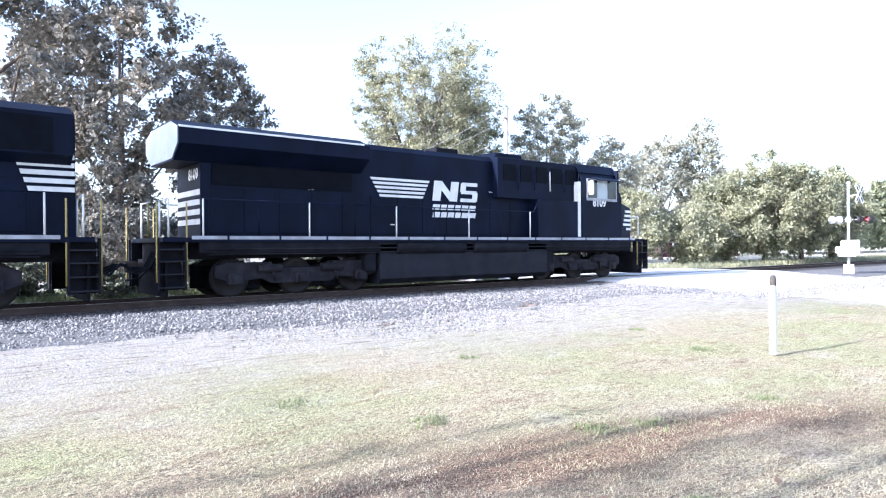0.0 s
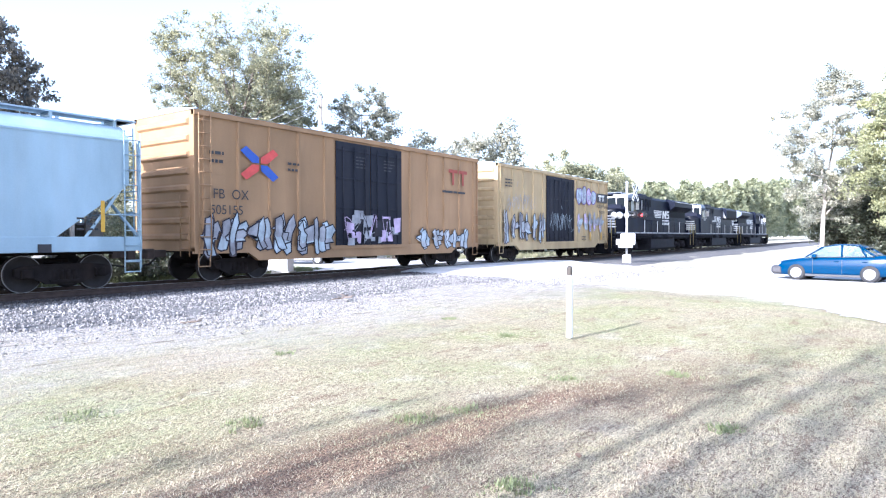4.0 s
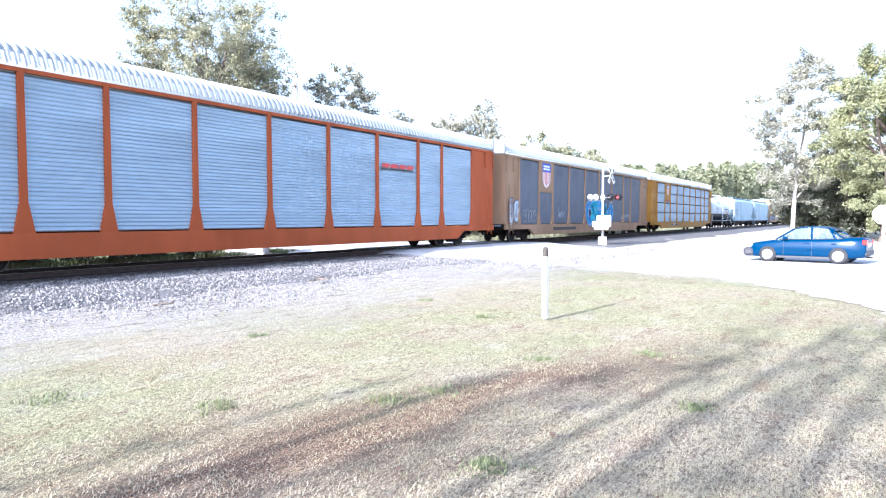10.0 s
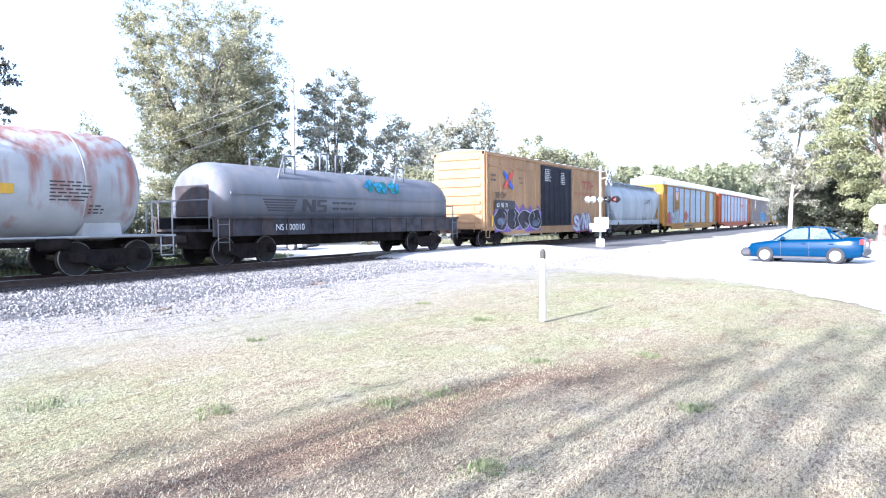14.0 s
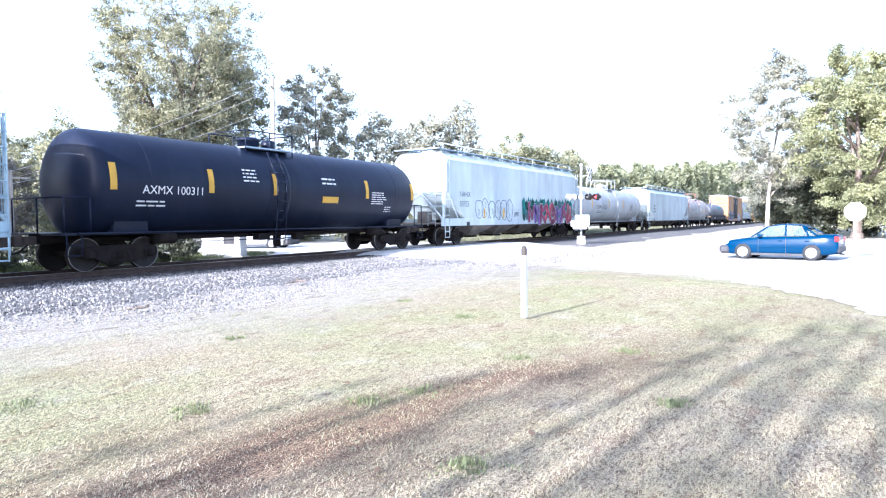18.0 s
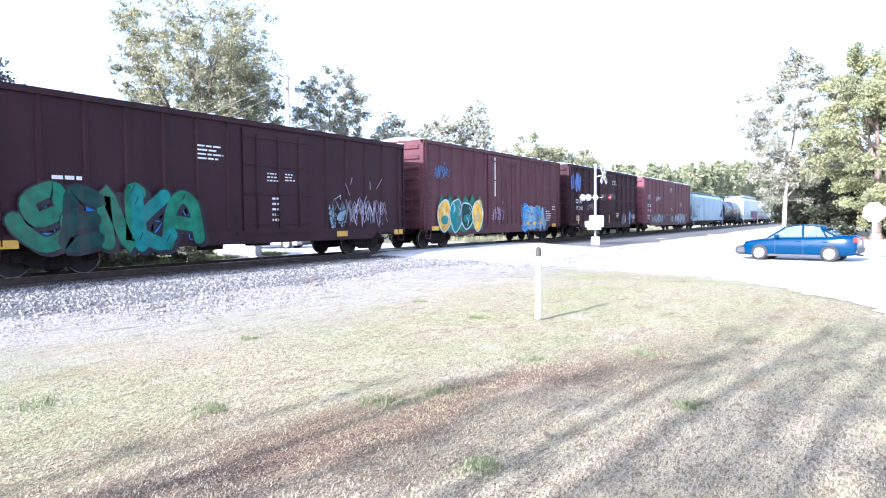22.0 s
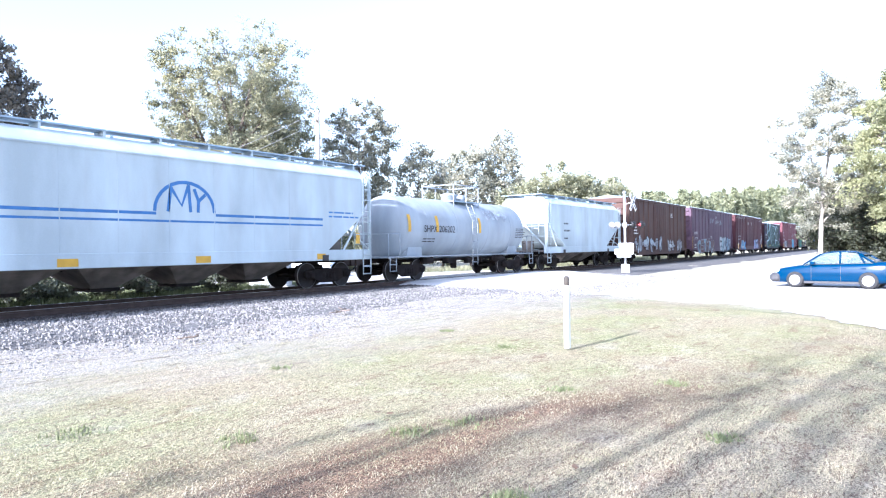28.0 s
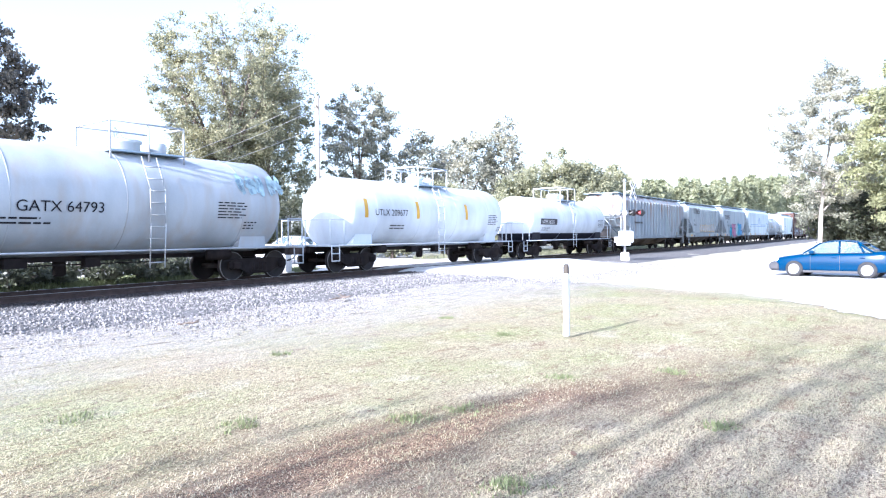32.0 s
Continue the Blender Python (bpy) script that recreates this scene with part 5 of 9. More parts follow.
def marker_post():
    p = thing("marker_post", "white buried-line marker post with a dark cap", "marker post", loc=(9.76, 4.41, -0.03))
    part("shaft", boxes((-0.042, 0.042, -0.042, 0.042, 0, 1.02), bevel=0.01), M["white"], p)
    part("cap", lathe([(1.02, 0.04), (1.03, 0.046), (1.12, 0.046), (1.16, 0.036), (1.175, 0.015)], 12, "z"), M["marker"], p, "dark weathered cap")


marker_post()


def stop_sign():
    s = thing("stop_sign", "stop sign seen from its bare aluminium back", "road sign", loc=(30.2, -0.45, -0.12))
    part("post", boxes((-0.03, 0.03, -0.025, 0.025, 0, 2.2), (-0.012, 0.012, -0.04, 0.04, 0, 2.2)), M["alu"], s)
    rim = [(0.39 * math.cos(math.pi / 8 + i * math.pi / 4), 1.87 + 0.39 * math.sin(math.pi / 8 + i * math.pi / 4)) for i in range(8)]
    pl = part("plate", loft([[(-0.045, a, b) for a, b in rim], [(-0.041, a, b) for a, b in rim]]), M["white"], s, "pale octagonal plate back")


stop_sign()
for i, (x, y) in enumerate(((47.2, 26.8), (64.2, 28.7))):
    w = thing("white_post", "short white post beside the railway", "post", "white posts by the track", loc=(x, y, 0))
    part("shaft", rods([((0, 0, 0), (0, 0, 1.15))], 0.11, 10), M["white"], w)
    part("top", lathe([(1.15, 0.11), (1.19, 0.09), (1.21, 0.03)], 10, "z"), M["white"], w)


def relay_cabinet():
    c = thing("relay_cabinet", "white railway relay cabinet with a vent and notice", "cabinet", loc=(19.2, 22.9, 0.0), turn=-62)
    part("plinth", boxes((-0.95, 0.95, -0.45, 0.45, 0, 0.1), bevel=0.02), M["kerb"], c)
    body = part("body", boxes((-0.85, 0.85, -0.38, 0.38, 0.1, 1.25), bevel=0.02), M["white"], c)
    part("lid", boxes((-0.9, 0.9, -0.44, 0.44, 1.25, 1.32), bevel=0.015), M["white"], c)
    for dx in (-0.42, 0.42):
        d = part("door", boxes((dx - 0.4, dx + 0.4, -0.4, -0.383, 0.16, 1.2), bevel=0.006), M["white"], c)
        part("handle", boxes((dx + 0.28, dx + 0.31, -0.43, -0.4, 0.6, 0.78)), M["alu"], d, "metal handle")
    part("notice", boxes((0.12, 0.6, -0.406, -0.402, 0.62, 0.93)), M["ink"], c, "dark unreadable notice")


relay_cabinet()
mb = thing("roadside_house", "low pale house behind the trees beyond the crossing", "house", loc=(*at(59.2, 96), 0), turn=-30)
# the wall's shade is put into its dark colour
part("wall", boxes((-5.5, 5.5, -3, 3, 0, 2.8)), M["boxdark"], mb, "dark shaded wall")
part("roof", slab([(-3.4, 2.75), (3.4, 2.75), (0, 4.0)], -5.9, 5.9), M["roofwhite"], mb, "pale sheet roof")
for dx in (-3.4, 0.4, 3.2):
    w = part("window", boxes((dx - 0.55, dx + 0.55, -3.04, -2.98, 1.0, 2.1)), M["white"], mb)
    part("pane", boxes((dx - 0.48, dx + 0.48, -3.05, -3.043, 1.07, 2.03)), M["glass"], w, "dark pane")


# small litter on the ballast and lawn
def stick(x, y, z, length, turn, label):
    st = thing("fallen_stick", label, "stick", "sticks on the ground", loc=(x, y, z), turn=turn)
    rng = random.Random(int(length * 100))
    pts = [(-length / 2 + length * k / 5, rng.uniform(-0.03, 0.03), 0.03 + rng.uniform(0, 0.03)) for k in range(6)]
    part("stem", tube(pts, 0.017, 6), M["bark"], st)
    for k in (1, 3, 4):
        a = pts[k]
        part("twig", tube([a, (a[0] + 0.09, a[1] + rng.choice((-1, 1)) * 0.07, a[2] + 0.03), (a[0] + 0.16, a[1] + rng.uniform(-0.12, 0.12), a[2] + 0.04)], 0.009, 5), M["bark"], st)


stick(12.05, 11.75, 0.0, 0.85, 8.0, "dark broken branch lying on the gravel edge")
stick(7.1, 10.8, 0.0, 0.4, -12.0, "short dry stick lying on the gravel edge")
for i, (x, y, turn) in enumerate(((4.41, 1.93, 30), (3.9, 3.2, 100), (5.7, 2.9, 10), (3.3, 2.5, 200), (6.8, 3.4, 75), (4.9, 4.1, 300), (8.2, 1.6, 140))):
    leaf_bm = loft([[(-0.045, 0, 0.02), (-0.045, 0.001, 0.021)], [(-0.02, -0.025, 0.028), (-0.02, 0.026, 0.03)], [(0.015, -0.022, 0.024), (0.015, 0.024, 0.034)], [(0.05, 0, 0.03), (0.05, 0.001, 0.031)]], close=False, caps=False)
    tagged(part("fallen_leaf", leaf_bm, M["fallen"], None), "dry brown fallen leaf on the lawn", "leaf", "fallen leaves on the lawn").matrix_basis = pose(x, y, ground_height(x, y) + 0.01, 0, 0, turn)


# ---- rolling stock; local x forward along the track, z up from the railhead, the side that faces the lawn is -y ----
TRAIN = []


def vehicle(name, label, category, front, rear, group="cars of the freight train"):
    root = thing(name, label, category, group, loc=((front + rear) / 2, TRACK_Y, RAIL_Z))
    TRAIN.append((root, (front + rear) / 2))
    return root


def wheel_mesh(r):
    return shared("wheel_%d" % round(r * 1000), lambda: lathe([(-0.052, 0.03), (-0.07, 0.09), (-0.06, 0.13), (-0.03, r * 0.72), (-0.066, r * 0.86), (-0.066, r - 0.006), (0.03, r), (0.036, r + 0.025), (0.06, r + 0.02), (0.06, r * 0.85), (0.02, r * 0.7), (0.03, 0.1)], 28, "y"), [M["wheel"], M["tread"]])


def tyre_ring(r):
    return shared("tread_ring_%d" % round(r * 1000), lambda: lathe([(-0.068, r * 0.965), (-0.070, r * 0.985), (-0.067, r + 0.001), (-0.05, r + 0.003)], 28, "y", caps=False), [M["tread"]])


def axle_mesh():
    return shared("axle", lambda: rods([((0, -0.95, 0), (0, 0.95, 0))], 0.075, 10), [M["truck"]])


def side_frame():
    out = [(-1.14, 0.60), (-0.98, 0.66), (-0.55, 0.70), (0.55, 0.70), (0.98, 0.66), (1.14, 0.60), (1.14, 0.42), (1.02, 0.34), (0.74, 0.36), (0.42, 0.20), (-0.42, 0.20), (-0.74, 0.36), (-1.02, 0.34), (-1.14, 0.42)]
    bm = slab(out, -0.06, 0.06, "y")
    for sx in (-1, 1):
        box(bm, sx * 0.875 - 0.14, sx * 0.875 + 0.14, -0.11, 0.08, 0.36, 0.58, 0.02)
        rod(bm, (sx * 0.875, -0.15, 0.455), (sx * 0.875, 0.0, 0.455), 0.085, 10)
    box(bm, -0.36, 0.36, -0.10, 0.1, 0.25, 0.31)
    for dx in (-0.24, -0.08, 0.08, 0.24):
        rod(bm, (dx, -0.03, 0.31), (dx, -0.03, 0.55), 0.065, 8)
    return bm


def bogie(parent, x, r=0.457):
    b = part("bogie", shared("bolster", lambda: boxes((-0.2, 0.2, -0.95, 0.95, 0.5, 0.72), (-0.45, 0.45, -0.3, 0.3, 0.6, 0.82), bevel=0.03), [M["truck"]]), None, parent, loc=(x, 0, 0))
    for s in (-1, 1):
        f = part("side_frame", shared("side_frame", side_frame, [M["truck"]]), None, b, loc=(0, s * 1.0, 0))
        if s > 0:
            f.rotation_euler = (0, 0, math.pi)
    for dx in (-0.875, 0.875):
        part("axle", axle_mesh(), None, b, loc=(dx, 0, r))
        for s in (-1, 1):
            w = part("wheel", wheel_mesh(r), None, b, loc=(dx, s * 0.75, r))
            t = part("wheel_rim", tyre_ring(r), None, b, "bright worn rim", loc=(dx, s * 0.75, r))
            if s > 0:
                w.rotation_euler = t.rotation_euler = (0, 0, math.pi)
    return b


def coupler(parent, x, s):
    bm = boxes((min(x, x + s * 0.5), max(x, x + s * 0.5), -0.1, 0.1, 0.76, 0.98), (min(x + s * 0.42, x + s * 0.66), max(x + s * 0.42, x + s * 0.66), -0.17, 0.17, 0.72, 1.02), bevel=0.02)
    part("coupler", bm, M["coupler"], parent, "rusty coupler")
    part("air_hose", rods([((x, 0.4, 0.8), (x + s * 0.25, 0.4, 0.55)), ((x + s * 0.25, 0.4, 0.55), (x + s * 0.6, 0.3, 0.5))], 0.03, 6), M["black"], parent, "black rubber hose")


def ladder(parent, x, y, z0, z1, mat, along="x", w=0.42, rungs=None, name="ladder"):
    n = rungs or max(2, int((z1 - z0) / 0.38))
    rows = []
    for s in (-0.5, 0.5):
        p = (x + s * w, y) if along == "x" else (x, y + s * w)
        rows.append(((*p, z0), (*p, z1)))
    for i in range(n):
        z = z0 + (i + 0.5) * (z1 - z0) / n
        a, b = ((x - w / 2, y, z), (x + w / 2, y, z)) if along == "x" else ((x, y - w / 2, z), (x, y + w / 2, z))
        rows.append((a, b))
    return part(name, rods(rows, 0.017, 5), mat, parent)


def shade_board(parent, rows, y, mat, name="reflector"):
    for x0, x1, z0, z1 in rows:
        part(name, boxes((x0, x1, y - 0.006, y, z0, z1)), mat, parent, "yellow reflector strip")


# -- boxcars --
def boxcar(front, rear, mat, label, eave=5.05, sill=0.62, posts=14, door=None, door_mat=None, end_mat=None, roof_mat=None, top_end=True, rib=0.07, name="boxcar", low=1.0, girts=()):
    L, h = front - rear, 1.58
    c = vehicle(name, label, "boxcar", front, rear)
    hl = L / 2
    part("side_wall", boxes((-hl + 0.06, hl - 0.06, -h + rib, -h + rib + 0.06, low, eave - 0.06)), mat, c)
    part("side_wall", boxes((-hl + 0.06, hl - 0.06, h - rib - 0.06, h - rib, low, eave - 0.06)), mat, c)
    part("floor", boxes((-hl + 0.05, hl - 0.05, -h + 0.1, h - 0.1, low - 0.1, low + 0.05)), M["truck"], c)
    for s in (-1, 1):
        y0, y1 = (-h, -h + 0.14) if s < 0 else (h - 0.14, h)
        part("side_sill", slab([(-hl, low + 0.05), (-hl, sill + 0.25), (-hl + 1.9, sill + 0.25), (-hl + 2.3, sill), (hl - 2.3, sill), (hl - 1.9, sill + 0.25), (hl, sill + 0.25), (hl, low + 0.05)], y0, y1, "y"), mat, c)
        part("top_chord", boxes((-hl, hl, y0 - (0.012 if s < 0 else 0), y1 + (0.012 if s > 0 else 0), eave - 0.16, eave)), mat, c)
    d0, d1 = door or (0, 0)
    zs0, zs1 = low + 0.05, eave - 0.16
    xs = [-hl + 0.35 + (L - 0.7) * i / (posts - 1) for i in range(posts)]
    key = "side_post_%s_%d_%d" % (mat.name, round(zs1 * 100), round(rib * 1000))

    def post_bm():
        pr = [(-0.075, 0.0), (-0.035, -rib + 0.006), (0.035, -rib + 0.006), (0.075, 0.0)]
        return loft([[(a, b, zs0) for a, b in pr], [(a, b, zs1) for a, b in pr]])
    pm = shared(key, post_bm, [mat])
    for x in xs:
        for s in (-1, 1):
            if s < 0 and d0 - 0.12 < x < d1 + 0.12:
                continue
            p = part("side_post", pm, None, c, loc=(x, s * (h - rib), 0))
            if s > 0:
                p.rotation_euler = (0, 0, math.pi)
    for z in girts:
        part("girt", boxes((-hl + 0.3, hl - 0.3, -h + rib * 0.25, -h + rib, z, z + 0.07)), mat, c)
    # ends with pressed horizontal ribs
    for s in (-1, 1):
        e = part("end_wall", boxes((min(s * hl, s * (hl - 0.06)), max(s * hl, s * (hl - 0.06)), -h + 0.02, h - 0.02, low - 0.05, eave)), end_mat or mat, c)
        zz = [low + 0.25 + (eave - low - 0.7) * i / 7 for i in range(8)]
        for z in zz:
            part("end_rib", shared("end_rib_%s" % (end_mat or mat).name, lambda: loft([[(0, -1.35, 0), (0.07, -1.3, 0.06), (0.07, -1.3, 0.16), (0, -1.35, 0.22)], [(0, 1.35, 0), (0.07, 1.3, 0.06), (0.07, 1.3, 0.16), (0, 1.35, 0.22)]]), [end_mat or mat]), None, e, loc=(s * hl, 0, z)).scale = (s, 1, 1)
        coupler(c, s * (hl - 0.02), s)
        ladder(c, s * (hl - 0.33), -h - 0.035, low - 0.2, low + 1.6 if s > 0 else eave - 0.1, mat, w=0.4)
        ladder(c, s * (hl + 0.08), -1.2, low - 0.2, low + 1.6, mat, "y", 0.45)
        part("sill_step", rods([((s * (hl - 0.5), -h, low - 0.1), (s * (hl - 0.5), -h, 0.5)), ((s * (hl - 0.12), -h, low - 0.1), (s * (hl - 0.12), -h, 0.5)), ((s * (hl - 0.5), -h, 0.5), (s * (hl - 0.12), -h, 0.5))], 0.02, 5), mat, c)
        bogie(c, s * (hl - 1.95))
    # roof of shallow pressed sheets
    roof = part("roof", loft([[(x, -h - 0.02, eave), (x, 0, eave + 0.16), (x, h + 0.02, eave), (x, h, eave - 0.02), (x, -h, eave - 0.02)] for x in (-hl, hl)]), roof_mat or M["galv"], c)
    k = int(L / 1.05)
    rr = shared("roof_rib", lambda: loft([[(x, -1.6, 0.0), (x, 0, 0.165), (x, 1.6, 0.0), (x, 1.6, -0.02), (x, 0, 0.13), (x, -1.6, -0.02)] for x in (-0.04, 0.04)]), [M["galv"]])
    for i in range(k + 1):
        part("roof_rib", rr, None, roof, loc=(-hl + 0.1 + (L - 0.2) * i / k, 0, eave + 0.035))
    part("centre_sill", boxes((-hl + 0.5, hl - 0.5, -0.3, 0.3, 0.7, 0.98)), M["truck"], c)
    part("brake_rigging", boxes((-1.6, -0.9, -0.9, -0.5, 0.45, 0.8), (0.4, 1.3, -0.7, -0.4, 0.5, 0.75), (-3.5, 3.0, -0.45, -0.4, 0.6, 0.64)), M["truck"], c)
    if door:
        n = 2 if d1 - d0 > 3.2 else 1
        for i in range(n):
            a, b = d0 + (d1 - d0) * i / n + 0.02, d0 + (d1 - d0) * (i + 1) / n - 0.02
            for s in (-1, 1):
                yo = -h + 0.005 if s < 0 else h - 0.045
                dr = part("door", boxes((a, b, yo, yo + 0.04, low + 0.02, eave - 0.24), bevel=0.008), door_mat or mat, c)
                if s < 0:
                    for fz in (0.04, 0.36, 0.66, 0.95):
                        z = low + 0.1 + (eave - 0.5 - low) * fz
                        part("door_rail", boxes((a + 0.05, b - 0.05, yo - 0.03, yo, z, z + 0.07), bevel=0.008), door_mat or mat, dr)
                    for fx in (0.18, 0.5, 0.82):
                        x = a + (b - a) * fx
                        part("lock_rod", rods([((x, yo - 0.035, low + 0.1), (x, yo - 0.035, eave - 0.4))], 0.018, 6), door_mat or mat, dr)
                    part("door_handle", boxes((a + (b - a) * 0.5 - 0.16, a + (b - a) * 0.5 + 0.16, yo - 0.07, yo - 0.03, 1.55, 1.62), (a + (b - a) * 0.5 - 0.03, a + (b - a) * 0.5 + 0.03, yo - 0.07, yo - 0.03, 1.4, 1.85)), door_mat or mat, dr, "steel latch")
        part("door_track", boxes((d0 - 0.3, d1 + 0.3, -h - 0.05, -h + 0.02, low - 0.07, low)), mat, c)
    return c


SIDE = -1.582


def x_mark(c, x0, x1, z0, z1):
    bm = bmesh.new()
    cx, cz = (x0 + x1) / 2, (z0 + z1) / 2
    for i, (sx, sz, mi) in enumerate(((-1, 1, 0), (1, -1, 0), (1, 1, 1), (-1, -1, 1))):
        ex, ez = (x1 - x0) / 2 * sx, (z1 - z0) / 2 * sz
        polygon(bm, [(cx + ex * 0.05, cz + ez * 0.05), (cx + ex * 0.05, cz + ez * 0.4), (cx + ex * 0.7, cz + ez), (cx + ex, cz + ez * 0.7), (cx + ex * 0.4, cz + ez * 0.05)][:: 1 if sx * sz > 0 else -1], SIDE - 0.004 - 0.001 * i, mi)
    part("crossed_arrows_mark", bm, [M["deepblue"], M["redmark"]], c, "blue and red crossed arrows mark")


def tiny_print(c, seed, spots, mat=None, y=SIDE - 0.004, tank=None):
    for i, (x, z, w, h, n) in enumerate(spots):
        bars(print_block(x, z, w, h, n, seed + i), y, mat or M["chalk"], c, "stencil", tank)


def boxcars():
    c = boxcar(-41.6, -56.6, M["cream"], "faded yellow boxcar covered in lilac and pale blue graffiti", eave=5.1, posts=13, door=(-2.0, 1.9), door_mat=M["boxnavy"])
    part("name_board", boxes((5.55, 7.4, SIDE - 0.008, SIDE - 0.002, 3.62, 4.22)), M["ink"], c, "black board")
    bars([(5.75, 6.3, 4.0, 4.12), (5.95, 6.1, 3.72, 4.0), (6.36, 6.78, 4.0, 4.12), (6.5, 6.64, 3.72, 4.0)], SIDE - 0.012, M["chalk"], c)
    letters("Railcar Pooling", 0.34, 5.5, 3.25, SIDE - 0.006, M["ink"], c)
    letters("Experts", 0.34, 5.9, 2.9, SIDE - 0.006, M["ink"], c)
    graffiti(c, 2.2, 5.3, 3.3, 4.5, SIDE, ["lilac", "pale"], "violet", 5, 4, style="bubble", label="lilac bubble graffiti")
    graffiti(c, 2.2, 6.6, 1.6, 2.8, SIDE, ["pale", "grey", "lilac"], "grey", 6, 5, label="pale blue graffiti")
    graffiti(c, -7.0, -2.3, 1.0, 2.6, SIDE, ["pale", "grey"], "dark", 7, 6, label="grey graffiti shapes")
    scrawl(c, -6.6, 2.6, 3.4, 1.4, SIDE, "grey", 3, 14)
    scrawl(c, -1.6, 1.6, 3.0, 1.6, SIDE - 0.05, "pale", 2, 12)
    shade_board(c, [(4.3, 4.45, 1.1, 1.7), (6.2, 6.35, 1.1, 1.7)], SIDE - 0.002, M["yellow"])
    tiny_print(c, 4, [(6.6, 1.5, 0.5, 0.4, 4), (3.0, 1.4, 0.8, 0.3, 3), (-6.8, 4.4, 0.9, 0.5, 3)], M["ink"])
    c = boxcar(-58.5, -73.9, M["tan"], "tan boxcar with black door and blue-grey graffiti", eave=5.08, posts=13, door=(-1.95, 1.85), door_mat=M["boxnavy"])
    x_mark(c, -6.1, -4.6, 3.15, 4.2)
    letters("FB  OX", 0.42, -7.1, 2.52, SIDE - 0.006, M["ink"], c)
    letters("505155", 0.40, -7.2, 2.05, SIDE - 0.006, M["ink"], c)
    graffiti(c, -7.4, -2.2, 0.75, 2.0, SIDE, ["pale", "grey"], "dark", 11, 6, label="blue-grey graffiti letters")
    graffiti(c, -1.7, 1.7, 1.05, 2.3, SIDE - 0.05, ["grey", "lilac", "dark"], "grey", 12, 4, style="patch", label="faded grey graffiti on the door")
    graffiti(c, 3.0, 6.8, 0.8, 1.7, SIDE, ["pale", "white"], "dark", 13, 4)
    bars([(5.2, 5.9, 4.25, 4.4), (5.48, 5.62, 3.7, 4.25), (6.0, 6.7, 4.25, 4.4), (6.28, 6.42, 3.7, 4.25)], SIDE - 0.005, M["stencil_red"], c)
    tiny_print(c, 8, [(4.7, 3.5, 2.4, 0.25, 1), (-0.9, 4.4, 0.7, 0.5, 4), (0.7, 4.4, 0.7, 0.5, 4), (-7.2, 4.0, 0.6, 0.5, 2), (-4.2, 3.9, 0.6, 0.4, 2)], M["ink"])
    c = boxcar(-260.2, -278.8, M["tan"], "clean tan boxcar with black double doors and graffiti along its base", eave=5.03, posts=13, door=(-2.25, 2.65), door_mat=M["boxnavy"], roof_mat=M["tan"], girts=(1.75, 2.85, 4.3))
    x_mark(c, -7.2, -6.0, 3.1, 4.15)
    letters("TB OX", 0.46, -8.2, 2.62, SIDE - 0.006, M["ink"], c)
    letters("63  96  71", 0.32, -8.05, 2.13, SIDE - 0.04, M["chalk"], c)
    bars([(-8.25, -5.9, 2.02, 2.5)], SIDE - 0.037, M["ink"], c, label="black number patch")
    graffiti(c, -8.2, -2.4, 0.75, 2.2, SIDE, ["dark", "steelink", "dark", "steelink"], "grey", 21, 4, style="bubble", back="violet", label="black humps sprayed over violet")
    graffiti(c, 2.95, 6.4, 0.7, 1.6, SIDE, ["teal", "violet"], "violet", 22, 4, style="patch", label="violet and teal sprayed haze")
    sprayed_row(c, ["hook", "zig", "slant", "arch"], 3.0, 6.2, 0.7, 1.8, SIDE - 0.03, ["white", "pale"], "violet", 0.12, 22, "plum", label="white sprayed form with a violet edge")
    bars([(4.6, 5.3, 4.0, 4.12), (4.88, 5.02, 3.55, 4.0), (5.4, 6.1, 4.0, 4.12), (5.68, 5.82, 3.55, 4.0), (6.2, 6.35, 3.55, 4.12), (6.35, 6.75, 3.78, 3.9)], SIDE - 0.005, M["stencil_red"], c)
    letters("RAILCAR POOLING EXPERTS", 0.3, 3.1, 3.12, SIDE - 0.006, M["stencil_red"], c)
    letters("any", 0.26, -5.3, 3.75, SIDE - 0.006, M["ink"], c)
    letters("road", 0.26, -5.3, 3.5, SIDE - 0.006, M["ink"], c)
    tiny_print(c, 30, [(-1.7, 4.6, 1.0, 0.8, 7), (0.7, 4.5, 1.0, 0.8, 7)], M["chalk"], SIDE - 0.004)
    tiny_print(c, 31, [(-8.6, 3.95, 0.7, 0.5, 2), (6.9, 1.6, 0.5, 0.4, 4), (7.6, 1.5, 0.4, 0.3, 3)], M["ink"])
    shade_board(c, [(-8.6, -8.42, 1.1, 1.7), (8.4, 8.55, 1.1, 1.7)], SIDE - 0.014, M["yellow"])
    c = boxcar(-414.1, -433.4, M["boxrose"], "faded red boxcar with pale graffiti along its base", eave=5.12, posts=15, door=(-2.6, 2.1), top_end=True)
    letters("CO   ER", 0.33, -8.45, 2.42, SIDE - 0.006, M["chalk"], c, bold=0.008)
    letters("171  099", 0.33, -8.4, 1.95, SIDE - 0.006, M["chalk"], c)
    graffiti(c, -7.2, -2.8, 0.85, 1.75, SIDE, ["grey", "steel", "pale", "boxed"], "steel", 31, 7, style="patch", label="worn grey-teal graffiti blocks")
    graffiti(c, -2.6, 2.1, 0.95, 1.8, SIDE - 0.05, ["boxed", "dark", "steel", "boxed"], "grey", 38, 5, style="patch", label="dirty painted-over blocks on the doors")
